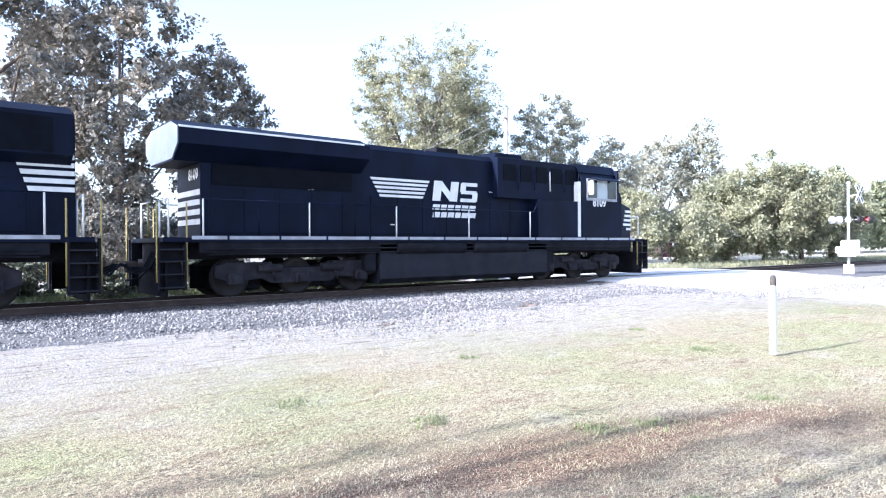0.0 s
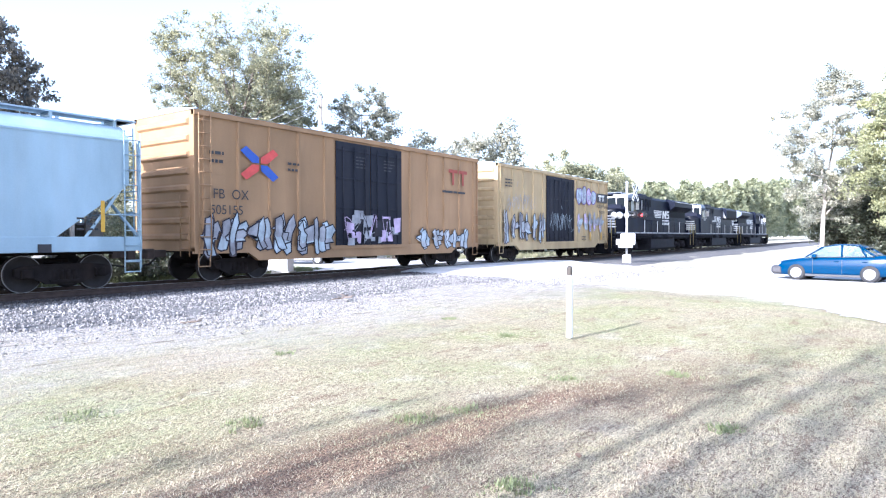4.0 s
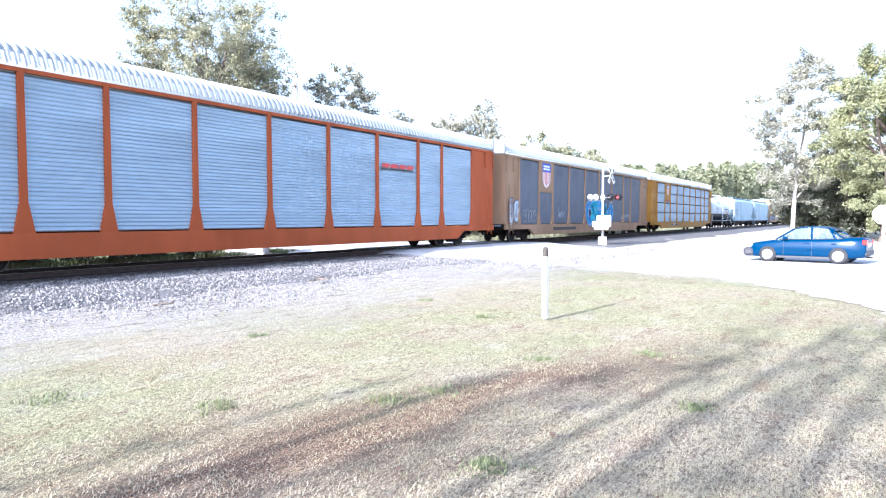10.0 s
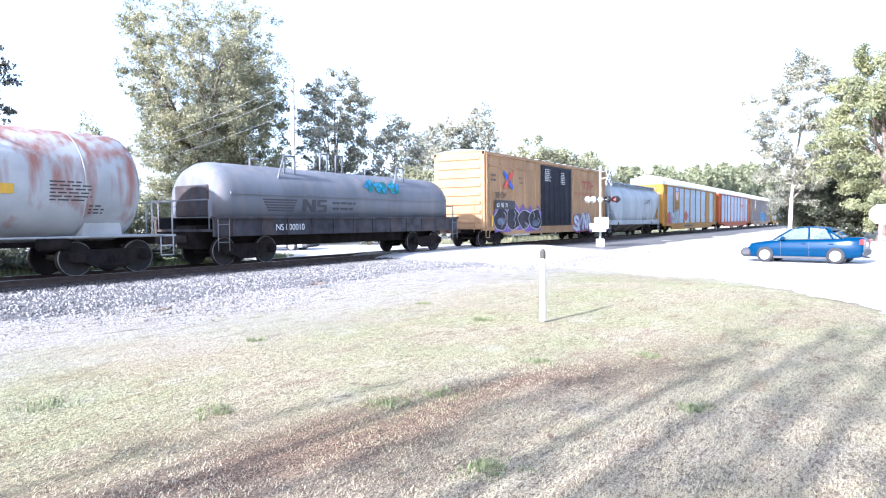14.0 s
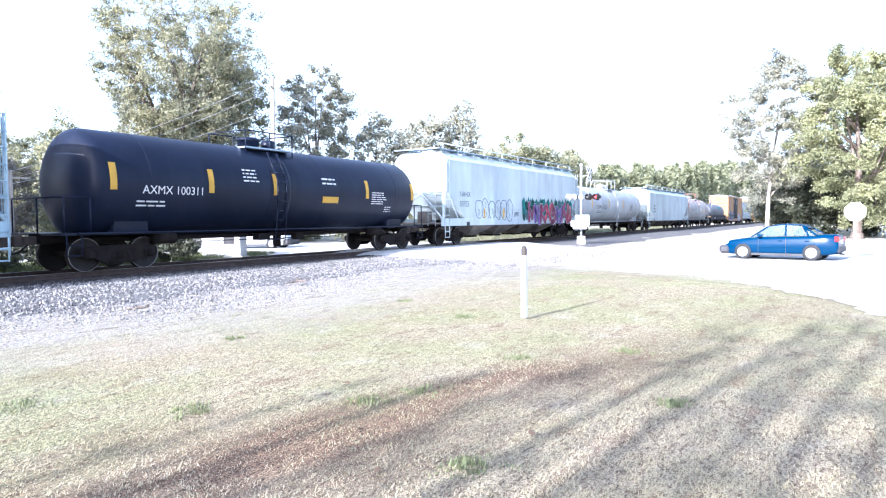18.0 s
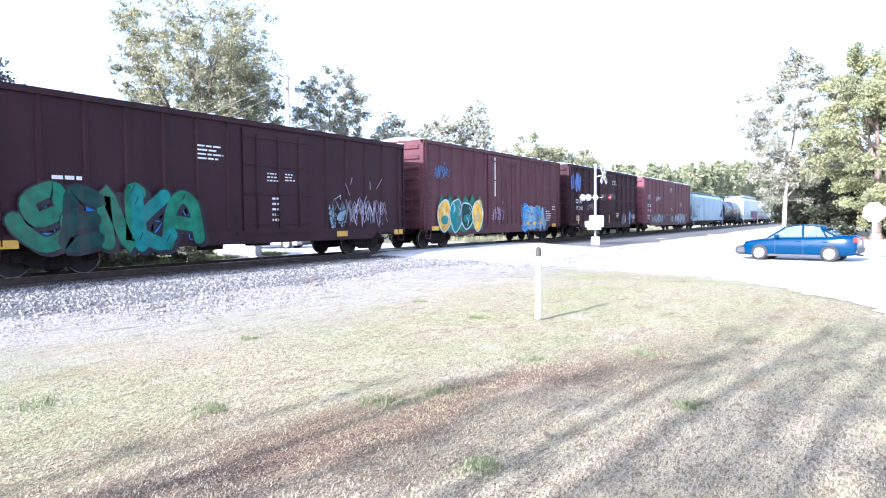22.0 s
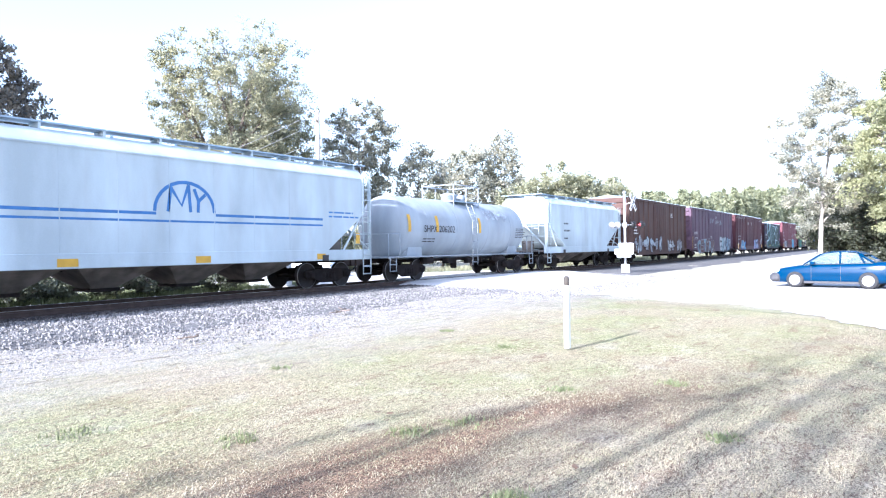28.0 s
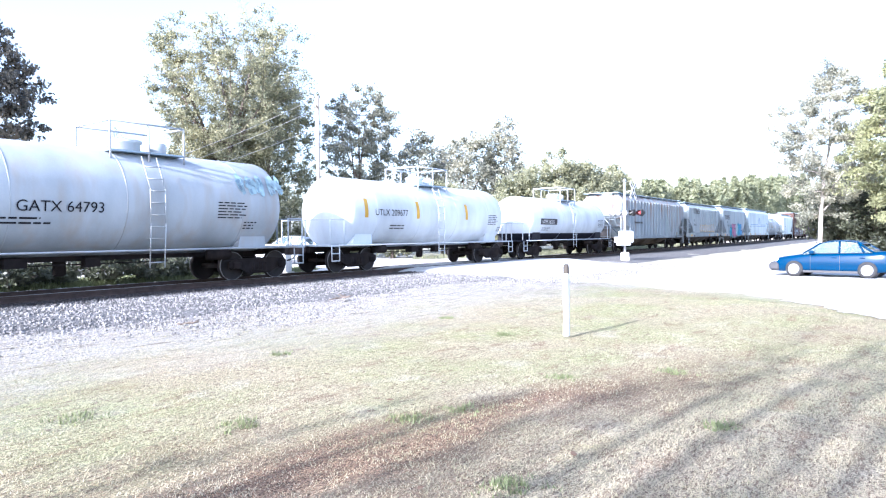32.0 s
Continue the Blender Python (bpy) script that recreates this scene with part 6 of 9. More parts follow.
    graffiti(c, 2.4, 6.8, 0.75, 1.75, SIDE, ["steel", "pale"], "white", 32, 8, spikes=16, label="pale blue spiky graffiti")
    scrawl(c, -5.6, 2.9, 2.0, 0.8, SIDE, "white", 33, 14)
    scrawl(c, -5.4, 3.0, 1.7, 0.6, SIDE, "pale", 37, 12)
    scrawl(c, -8.4, 3.0, 1.0, 0.8, SIDE, "lilac", 34)
    scrawl(c, 4.6, 2.6, 0.9, 0.5, SIDE, "white", 35)
    tiny_print(c, 36, [(0.0, 4.5, 1.0, 0.5, 4), (-8.4, 1.7, 0.9, 0.5, 3), (7.6, 1.9, 0.4, 0.5, 4), (0.4, 2.4, 0.9, 0.3, 2)])
    c = boxcar(-435.5, -451.6, M["boxdark"], "dark brown boxcar with small pale lettering", eave=5.1, posts=13, door=(-1.9, 1.5), rib=0.11, girts=(2.75, 4.05))
    letters("CO  ER", 0.36, -6.9, 2.45, SIDE - 0.006, M["chalk"], c, bold=0.008)
    letters("17  23 62", 0.34, -6.85, 1.98, SIDE - 0.006, M["chalk"], c)
    graffiti(c, -7.7, -6.0, 3.2, 4.5, SIDE, ["sky"], "violet", 41, 3, label="blue graffiti near the end")
    graffiti(c, 3.5, 4.6, 0.85, 1.75, SIDE, ["boxed", "dark"], "bright", 42, 1, style="bubble", label="blue ring sprayed low")
    graffiti(c, 5.4, 6.0, 0.85, 2.0, SIDE, ["deepsky", "steel"], "violet", 47, 2, style="patch", label="faded blue sprayed figure")
    graffiti(c, 6.3, 7.3, 1.3, 1.7, SIDE, ["lilac", "violet"], "lilac", 48, 3, style="patch", label="faded lilac tag")
    scrawl(c, -4.6, 1.9, 2.0, 0.8, SIDE, "grey", 46, 9)
    scrawl(c, 5.2, 1.2, 1.4, 0.8, SIDE, "pale", 43)
    shade_board(c, [(-6.5, -6.35, 1.0, 1.6), (0.2, 0.35, 1.0, 1.6), (4.4, 4.55, 1.0, 1.6), (6.6, 6.75, 1.0, 1.6)], SIDE - 0.012, M["yellow"])
    tiny_print(c, 44, [(1.0, 4.4, 1.1, 0.4, 3), (-6.8, 1.6, 0.9, 0.4, 3), (2.0, 1.8, 0.9, 0.4, 3)])
    c = boxcar(-453.2, -469.2, M["boxbrown"], "brown boxcar with blue and amber graffiti", eave=5.02, posts=15, door=(-1.9, 1.7))
    graffiti(c, -6.8, -2.6, 0.75, 2.4, SIDE, ["teal", "leaf", "deepsky", "amber", "forest"], "frost", 51, 4, style="bubble", back="leaf", label="green, blue and amber graffiti")
    graffiti(c, 2.0, 5.6, 0.7, 2.3, SIDE, ["steel", "deepsky"], "steel", 52, 5, style="patch", label="blue sprayed haze")
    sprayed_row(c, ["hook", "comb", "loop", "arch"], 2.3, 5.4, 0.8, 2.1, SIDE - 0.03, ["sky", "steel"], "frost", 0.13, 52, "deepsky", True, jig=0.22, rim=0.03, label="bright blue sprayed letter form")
    for k in range(3):
        bars([(2.7 + 0.9 * k, 3.15 + 0.9 * k, 1.02, 1.2)], SIDE - 0.05, M["g_amber"], c, "sprayed_block", label="amber sprayed block")
    scrawl(c, -7.2, 3.2, 1.6, 1.0, SIDE, "sky", 53)
    scrawl(c, -1.6, 1.0, 1.6, 1.4, SIDE, "lilac", 54)
    bars([(-1.2, -1.1, 2.6, 4.7)], SIDE - 0.004, M["chalk"], c)
    tiny_print(c, 55, [(5.6, 1.9, 0.8, 0.7, 5), (6.6, 2.2, 0.5, 0.3, 2)])
    shade_board(c, [(6.6, 7.2, 0.85, 1.05), (-7.4, -6.8, 0.85, 1.05)], SIDE - 0.012, M["yellow"])
    c = boxcar(-470.7, -487.1, M["boxdark"], "dark brown boxcar with big teal graffiti", eave=4.62, posts=15, door=(-0.6, 2.4), roof_mat=M["boxdark"])
    graffiti(c, -7.2, -2.4, 0.75, 2.2, SIDE, ["deepsky", "dark"], "dark", 61, 5, style="patch", label="dark blue sprayed haze")
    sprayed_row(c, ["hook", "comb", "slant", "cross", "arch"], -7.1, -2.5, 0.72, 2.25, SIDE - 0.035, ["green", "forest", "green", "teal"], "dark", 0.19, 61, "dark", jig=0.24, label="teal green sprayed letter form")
    scrawl(c, 3.6, 1.0, 3.2, 1.6, SIDE, "pale", 62, 16)
    graffiti(c, 3.4, 4.4, 1.0, 2.0, SIDE, ["steel"], "dark", 63, 2)
    scrawl(c, 4.4, 0.9, 2.6, 1.9, SIDE, "lilac", 66, 10)
    tiny_print(c, 64, [(-2.3, 3.7, 1.0, 0.5, 4), (0.4, 3.0, 0.5, 0.35, 3), (1.2, 3.0, 0.5, 0.3, 3), (0.6, 2.2, 0.4, 0.9, 5), (-6.5, 2.6, 0.8, 0.25, 1)])
    shade_board(c, [(7.4, 8.0, 0.75, 0.95), (3.8, 4.4, 0.75, 0.95), (-7.9, -7.3, 0.75, 0.95)], SIDE - 0.012, M["yellow"])
    c = boxcar(-489.0, -507.7, M["boxrose"], "faded red boxcar with a blue graffiti tag and pale lettering", eave=5.08, posts=15, door=(-2.2, 2.3))
    letters("TR", 0.46, -8.1, 2.5, SIDE - 0.006, M["chalk"], c, bold=0.012)
    letters("65  296", 0.44, -7.95, 1.9, SIDE - 0.006, M["chalk"], c)
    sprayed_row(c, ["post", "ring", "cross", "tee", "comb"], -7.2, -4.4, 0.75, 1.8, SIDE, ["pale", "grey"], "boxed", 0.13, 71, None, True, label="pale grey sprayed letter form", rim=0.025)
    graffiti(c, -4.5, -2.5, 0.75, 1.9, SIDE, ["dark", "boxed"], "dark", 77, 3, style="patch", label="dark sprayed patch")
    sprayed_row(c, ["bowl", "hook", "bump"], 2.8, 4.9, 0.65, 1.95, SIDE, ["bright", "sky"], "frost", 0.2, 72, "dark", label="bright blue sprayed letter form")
    scrawl(c, 2.5, 2.4, 1.4, 0.8, SIDE, "white", 73, 10)
    scrawl(c, 5.4, 2.7, 1.4, 0.8, SIDE, "white", 74, 12)
    scrawl(c, -8.4, 2.8, 0.9, 1.0, SIDE, "lilac", 75)
    tiny_print(c, 76, [(0.3, 4.6, 1.1, 0.5, 4), (-8.2, 1.6, 0.8, 0.3, 2), (-1.8, 2.2, 0.9, 0.3, 2), (0.6, 2.2, 0.9, 0.3, 2), (8.0, 1.9, 0.4, 0.6, 4)])
    shade_board(c, [(-8.2, -7.5, 1.05, 1.25), (-8.5, -7.2, 0.72, 0.84), (-5.4, -4.9, 0.72, 0.84), (7.9, 8.6, 0.9, 1.0)], SIDE - 0.012, M["yellow"])
    c = boxcar(-510.2, -525.8, M["boxnavy"], "dark boxcar with huge white and dark green graffiti letters", eave=4.5, posts=15, door=(-1.4, 1.6), rib=0.03, roof_mat=M["hop_dirty"], end_mat=M["boxdark"])
    graffiti(c, -5.2, 6.9, 0.78, 1.35, SIDE, ["forest", "leaf"], "forest", 81, 9, style="patch", label="green sprayed band along the base")
    for st in ([[(-4.75, 4.0), (-4.7, 3.1), (-3.9, 2.75), (-3.0, 3.2), (-2.75, 3.9)], [(-2.75, 3.9), (-2.9, 2.4), (-3.7, 1.5), (-5.2, 1.35)]],
               [[(-1.75, 3.85), (-1.65, 2.2), (-1.1, 1.5), (-0.45, 1.9), (-0.35, 3.75)], [(-0.35, 3.75), (-0.25, 1.45)]],
               [[(0.75, 1.35), (0.75, 3.7)], [(0.75, 3.6), (2.0, 3.55), (2.35, 3.0), (1.9, 2.4), (0.9, 2.35)]],
               [[(4.75, 3.45), (3.9, 3.7), (3.2, 3.3), (3.5, 2.7), (4.4, 2.35), (4.6, 1.7), (3.9, 1.3), (2.9, 1.5)]]):
        sprayed_letter(c, st, 0.44, SIDE - 0.012, "forest", "frost", (-0.25, 0.13), "sprayed_letter", "dark green sprayed letter with a white edge")
    graffiti(c, 5.1, 6.0, 1.0, 1.8, SIDE - 0.012, ["forest"], "frost", 83, 2, style="bubble")
    letters("WR  WK", 0.3, -6.95, 2.6, SIDE - 0.024, M["chalk"], c, bold=0.008)
    letters("44   43", 0.3, -6.9, 2.22, SIDE - 0.024, M["chalk"], c)
    for i, (x, z, col) in enumerate(((-7.1, 3.7, "pink"), (-6.4, 3.9, "violet"), (-7.0, 2.9, "violet"), (-6.9, 1.6, "pink"), (6.9, 3.3, "violet"), (7.1, 2.0, "pink"))):
        bm = bmesh.new()
        polygon(bm, [(x + (0.36 if k % 2 == 0 else 0.14) * math.sin(k * math.pi / 5), z + (0.36 if k % 2 == 0 else 0.14) * math.cos(k * math.pi / 5)) for k in range(10)], SIDE - 0.02)
        part("sprayed_star", bm, M["g_" + col], c, "sprayed star")
    shade_board(c, [(-7.3, -6.8, 1.0, 1.2), (-3.2, -2.7, 1.0, 1.15), (7.0, 7.4, 1.1, 1.3)], SIDE - 0.026, M["yellow"])
    c = boxcar(-527.7, -546.7, M["boxbrown"], "brown boxcar with white ticks along the eave", eave=5.08, posts=18, door=(-2.2, 2.2))
    letters("A  BOX", 0.3, -7.7, 2.3, SIDE - 0.006, M["chalk"], c)
    letters("15  90 15", 0.3, -7.9, 1.88, SIDE - 0.006, M["chalk"], c)
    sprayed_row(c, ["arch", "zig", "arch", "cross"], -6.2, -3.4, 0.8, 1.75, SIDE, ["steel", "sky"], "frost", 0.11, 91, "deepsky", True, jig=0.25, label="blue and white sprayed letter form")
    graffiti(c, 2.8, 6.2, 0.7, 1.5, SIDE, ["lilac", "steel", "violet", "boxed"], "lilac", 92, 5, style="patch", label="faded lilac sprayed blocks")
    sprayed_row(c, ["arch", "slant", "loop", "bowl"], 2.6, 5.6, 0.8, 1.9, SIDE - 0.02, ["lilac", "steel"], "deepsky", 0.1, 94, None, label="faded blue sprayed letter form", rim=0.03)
    scrawl(c, 8.3, 1.2, 0.7, 2.4, SIDE, "white", 93, 12)
    for i in range(7):
        bars([(-8.9 + 0.85 * i, -8.8 + 0.85 * i, 4.62, 4.88)], SIDE - 0.018, M["chalk"], c, "eave_tick")
    for i in range(4):
        bars([(6.0 + 0.85 * i, 6.1 + 0.85 * i, 4.62, 4.88)], SIDE - 0.018, M["chalk"], c, "eave_tick")
    tiny_print(c, 94, [(-1.7, 4.3, 1.0, 0.4, 3), (0.6, 4.3, 1.0, 0.4, 3), (-8.0, 1.6, 0.7, 0.4, 3), (7.6, 2.0, 0.9, 0.7, 5)])
    shade_board(c, [(-8.2, -7.7, 0.8, 1.4), (-5.2, -4.7, 0.9, 1.1), (8.6, 9.1, 0.8, 1.3)], SIDE - 0.012, M["yellow"])
    c = boxcar(-548.6, -567.4, M["boxplum"], "faded plum boxcar with white outlined graffiti letters", eave=5.06, posts=14, door=(-2.3, 2.3))
    letters("CO   ER", 0.34, -8.4, 2.42, SIDE - 0.006, M["chalk"], c, bold=0.008)
    letters("171  251", 0.34, -8.35, 1.92, SIDE - 0.006, M["chalk"], c)
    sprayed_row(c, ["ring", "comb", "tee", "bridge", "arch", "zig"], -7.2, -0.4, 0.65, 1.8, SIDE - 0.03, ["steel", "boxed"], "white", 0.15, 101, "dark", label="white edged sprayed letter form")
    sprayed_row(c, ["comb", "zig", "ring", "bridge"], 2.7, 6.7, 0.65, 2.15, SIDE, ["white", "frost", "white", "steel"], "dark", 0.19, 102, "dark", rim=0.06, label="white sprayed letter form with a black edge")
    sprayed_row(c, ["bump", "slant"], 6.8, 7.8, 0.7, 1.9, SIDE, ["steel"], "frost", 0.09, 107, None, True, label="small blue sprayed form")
    scrawl(c, -1.9, 3.6, 1.7, 0.8, SIDE - 0.03, "pale", 103, 12)
    scrawl(c, 0.5, 3.5, 1.6, 0.8, SIDE - 0.03, "white", 104, 12)
    scrawl(c, 2.7, 3.4, 0.9, 0.9, SIDE, "pale", 105, 10)
    tiny_print(c, 106, [(0.4, 4.6, 1.0, 0.4, 3), (-8.4, 1.5, 1.0, 0.5, 3), (7.6, 2.0, 0.8, 0.8, 6), (-1.7, 2.3, 0.9, 0.3, 2)])
    shade_board(c, [(-9.2, -9.05, 1.0, 2.2)], SIDE - 0.012, M["yellow"])
    c = boxcar(-569.4, -585.6, M["boxumber"], "brown boxcar with grey and white graffiti", eave=5.05, posts=14, door=(-1.7, 1.7))
    graffiti(c, -6.6, 0.4, 0.75, 2.1, SIDE, ["grey", "pale"], "dark", 111, 6, label="grey graffiti letters")
    graffiti(c, 2.2, 6.6, 0.75, 1.9, SIDE, ["white", "grey"], "dark", 112, 4)
    tiny_print(c, 113, [(-6.8, 2.9, 1.0, 0.7, 3), (3.0, 4.2, 0.8, 0.4, 3)])


boxcars()


# -- covered hoppers --
def hopper(front, rear, mat, label, top=4.45, sill_top=1.38, sill_low=1.0, bays=4, slope=1.9, ribs=0, rib_mat=None, curved=False, end_in=0.35, shoulder=0.42, half=1.58, rail_walk=True, handrail=False, chute_mat=None, name="covered_hopper"):
    L = front - rear
    c = vehicle(name, label, "hopper car", front, rear)
    hl = L / 2
    ztop = top - 0.22

    def ring(x, zb):
        z_e = ztop - shoulder
        pts = [(x, -half, zb)]
        if curved:
            # the side bulges, then rolls over into the roof
            for i in range(1, 6):
                pts.append((x, -half - 0.10 * math.sin(math.pi / 2 * i / 5), zb + (ztop - zb) * 0.5 * i / 5))
            for i in range(1, 8):
                a = math.pi / 2 * i / 8
                pts.append((x, -0.6 - (half - 0.5) * math.cos(a), zb + (ztop - zb) * (0.5 + 0.5 * math.sin(a))))
        else:
            pts += [(x, -half, z_e)]
            # a flat sloped cornice under the roof
            pts += [(x, -half + 0.05, z_e + 0.07), (x, -half + 0.34, z_e + shoulder * 0.88), (x, -half + 0.46, z_e + shoulder * 0.97), (x, -half + 0.7, z_e + shoulder)]
        return pts + [(x, -y, z) for _, y, z in pts[::-1]]
    zb, ze = sill_top - 0.06, 2.75
    st = [ring(-hl + end_in, ze)] + [ring(-hl + end_in + slope * f, ze + (zb - ze) * f) for f in (0.5, 1.0)] + [ring(0, zb)] + [ring(hl - end_in - slope * f, ze + (zb - ze) * f) for f in (1.0, 0.5)] + [ring(hl - end_in, ze)]
    bm = loft(st)
    for fc in bm.faces:
        fc.smooth = abs(fc.normal.x) < 0.4 and curved
    body = part("body", bm, mat, c)
    if not curved and not ribs:
        for i in range(1, 8):
            x = -hl + 2.6 + (L - 5.2) * i / 8
            part("weld_seam", boxes((x - 0.012, x + 0.012, -half - 0.005, -half, sill_top, ztop - shoulder)), mat, c)
    if not curved:
        part("roof_lip", boxes((-hl + end_in, hl - end_in, -half - 0.02, -half, ztop - shoulder - 0.05, ztop - shoulder)), mat, c)
    part("jacking_pad", boxes((-hl + 2.3, -hl + 2.6, -half - 0.03, -half - 0.012, sill_low, sill_low + 0.2)), M["ink"], c)
    part("jacking_pad", boxes((hl - 2.6, hl - 2.3, -half - 0.03, -half - 0.012, sill_low, sill_low + 0.2)), M["ink"], c)
    part("side_sill", boxes((-hl, hl, -half - 0.012, -half + 0.16, sill_low, sill_top), bevel=0.012), mat, c)
    part("side_sill", boxes((-hl, hl, half - 0.16, half + 0.012, sill_low, sill_top), bevel=0.012), mat, c)
    part("centre_sill", boxes((-hl + 0.1, hl - 0.1, -0.25, 0.25, 0.9, 1.08)), M["truck"], c)
    n = bays
    span = L - 2 * (2.5 + 0.9)
    for i in range(n):
        cx = -span / 2 + span * (i + 0.5) / n
        w = span / n
        part("outlet_hopper", loft([[(cx - w * 0.47, -half + 0.2, 1.05), (cx + w * 0.47, -half + 0.2, 1.05), (cx + w * 0.47, half - 0.2, 1.05), (cx - w * 0.47, half - 0.2, 1.05)],
                                   [(cx - w * 0.13, -0.42, 0.42), (cx + w * 0.13, -0.42, 0.42), (cx + w * 0.13, 0.42, 0.42), (cx - w * 0.13, 0.42, 0.42)]]), chute_mat or M["chute"], c, "dusty discharge hopper")
        part("outlet_gate", boxes((cx - w * 0.16, cx + w * 0.16, -0.5, 0.5, 0.33, 0.42)), M["truck"], c)
    for s in (-1, 1):
        # end platform, slope stays, ladders
        part("end_platform", boxes((min(s * (hl - 2.1), s * hl), max(s * (hl - 2.1), s * hl), -half + 0.16, half - 0.16, sill_low + 0.1, sill_low + 0.17)), M["chute"], c)
        xe = s * (hl - 0.06)
        for y in (-half + 0.04, half - 0.04):
            part("corner_post", boxes((xe - 0.04, xe + 0.04, y - 0.04, y + 0.04, sill_top, ztop - shoulder + 0.02)), mat, c)
            part("end_gusset", slab([(s * (hl - 1.5), sill_top), (s * (hl - 1.42), sill_top), (s * (hl - 0.42), ze), (s * (hl - 0.5), ze)], y - 0.02, y + 0.02, "y"), mat, c)
        ladder(c, s * (hl - 0.28), -half - 0.05, 0.55, ztop - 0.2, mat, w=0.44)
        ladder(c, s * (hl + 0.03), -0.9, sill_low, ztop, mat, "y", 0.44)
        part("end_rail", rods([((xe, -half, 2.0), (xe, half, 2.0)), ((xe, -half, 2.6), (xe, half, 2.6)), ((s * (hl - 0.9), -half - 0.02, 1.95), (xe, -half - 0.02, 1.95))], 0.02, 6), mat, c)
        part("end_cross_brace", rods([((xe, -half + 0.1, sill_top), (s * (hl - 0.35), 0.0, 2.7)), ((xe, half - 0.1, sill_top), (s * (hl - 0.35), 0.0, 2.7))], 0.045, 6), mat, c)
        part("brake_gear", boxes((min(s * (hl - 0.9), s * (hl - 0.4)), max(s * (hl - 0.9), s * (hl - 0.4)), -0.35, 0.25, 1.2, 1.75), bevel=0.03), M["chute"], c)
        part("sill_step", rods([((s * (hl - 0.5), -half - 0.04, sill_low), (s * (hl - 0.5), -half - 0.04, 0.42)), ((s * (hl - 0.08), -half - 0.04, sill_low), (s * (hl - 0.08), -half - 0.04, 0.42)), ((s * (hl - 0.5), -half - 0.04, 0.45), (s * (hl - 0.08), -half - 0.04, 0.45)), ((s * (hl - 0.5), -half - 0.04, 0.72), (s * (hl - 0.08), -half - 0.04, 0.72))], 0.02, 5), mat, c)
        coupler(c, s * (hl - 0.05), s)
        bogie(c, s * (hl - 1.75))
    # roof: hatch trough, running boards
    part("hatch_trough", boxes((-hl + 1.0, hl - 1.0, -0.32, 0.32, ztop - 0.01, ztop + 0.12), bevel=0.02), mat, c)
    for i in range(8):
        x = -hl + 1.6 + (L - 3.2) * i / 7
        part("hatch_clamp", boxes((x - 0.05, x + 0.05, -0.4, 0.4, ztop + 0.1, ztop + 0.17)), M["galv"], c)
    if rail_walk:
        for y in (-0.95, 0.95):
            part("running_board", boxes((-hl + 0.1, hl - 0.1, y - 0.28, y + 0.28, ztop + 0.12, ztop + 0.16)), M["galv"], c, "open steel grating walkway")
            k = int(L / 1.6)
            bk = shared("board_bracket_" + mat.name, lambda: boxes((-0.03, 0.03, -0.25, 0.25, -0.12, 0.12)), [mat])
            for i in range(k + 1):
                part("board_bracket", bk, None, c, loc=(-hl + 0.5 + (L - 1) * i / k, y, ztop))
        for s in (-1, 1):
            part("end_walkway", boxes((min(s * (hl - 0.55), s * hl), max(s * (hl - 0.55), s * hl), -1.35, 1.35, ztop + 0.12, ztop + 0.16)), M["galv"], c)
    if handrail:
        for k in range(9):
            part("handrail_post", rods([((-hl + 0.6 + (L - 1.2) * k / 8, -1.2, ztop - 0.1), (-hl + 0.6 + (L - 1.2) * k / 8, -1.2, ztop + 0.42))], 0.03, 6), mat, c)
        part("roof_handrail", rods([((-hl + 0.5, -1.2, ztop + 0.42), (hl - 0.5, -1.2, ztop + 0.42))], 0.03, 6), mat, c)
    if ribs:
        z0, z1 = sill_top, ztop - shoulder + 0.12
        pr = [(-0.07, 0.0), (-0.045, -0.075), (0.045, -0.075), (0.07, 0.0)]
        rm = shared("hop_rib_%s_%d" % ((rib_mat or mat).name, round(z1 * 100)), lambda: loft([[(a, b, z0) for a, b in pr], [(a, b, z1 - 0.12) for a, b in pr], [(a, b * 0.1, z1) for a, b in pr]]), [rib_mat or mat])
        for i in range(ribs):
            x = -hl + end_in + slope * 0.62 + (L - 2 * (end_in + slope * 0.62)) * i / (ribs - 1)
            for s in (-1, 1):
                p = part("side_rib", rm, None, c, loc=(x, s * half, 0))
                if s > 0:
                    p.rotation_euler = (0, 0, math.pi)
    return c


def speed_lines(c, x0, x1, z0, z1, mat, y, n=5):
    """Slanted horizontal bars of a railway mark, with a plain slanted block after them."""
    h, bm = (z1 - z0), bmesh.new()
    for i in range(n):
        a, b = z1 - h * (i + 0.2) / n, z1 - h * (i + 0.8) / n
        polygon(bm, [(x0 + 0.12 * h * i, a), (x1 - 0.10 * h * i, a), (x1 - 0.10 * h * (i + 0.6), b), (x0 + 0.12 * h * (i + 0.6), b)], y)
    tagged(part("railway_mark", bm, mat, c, "slanted speed bars"), kind="stuff")


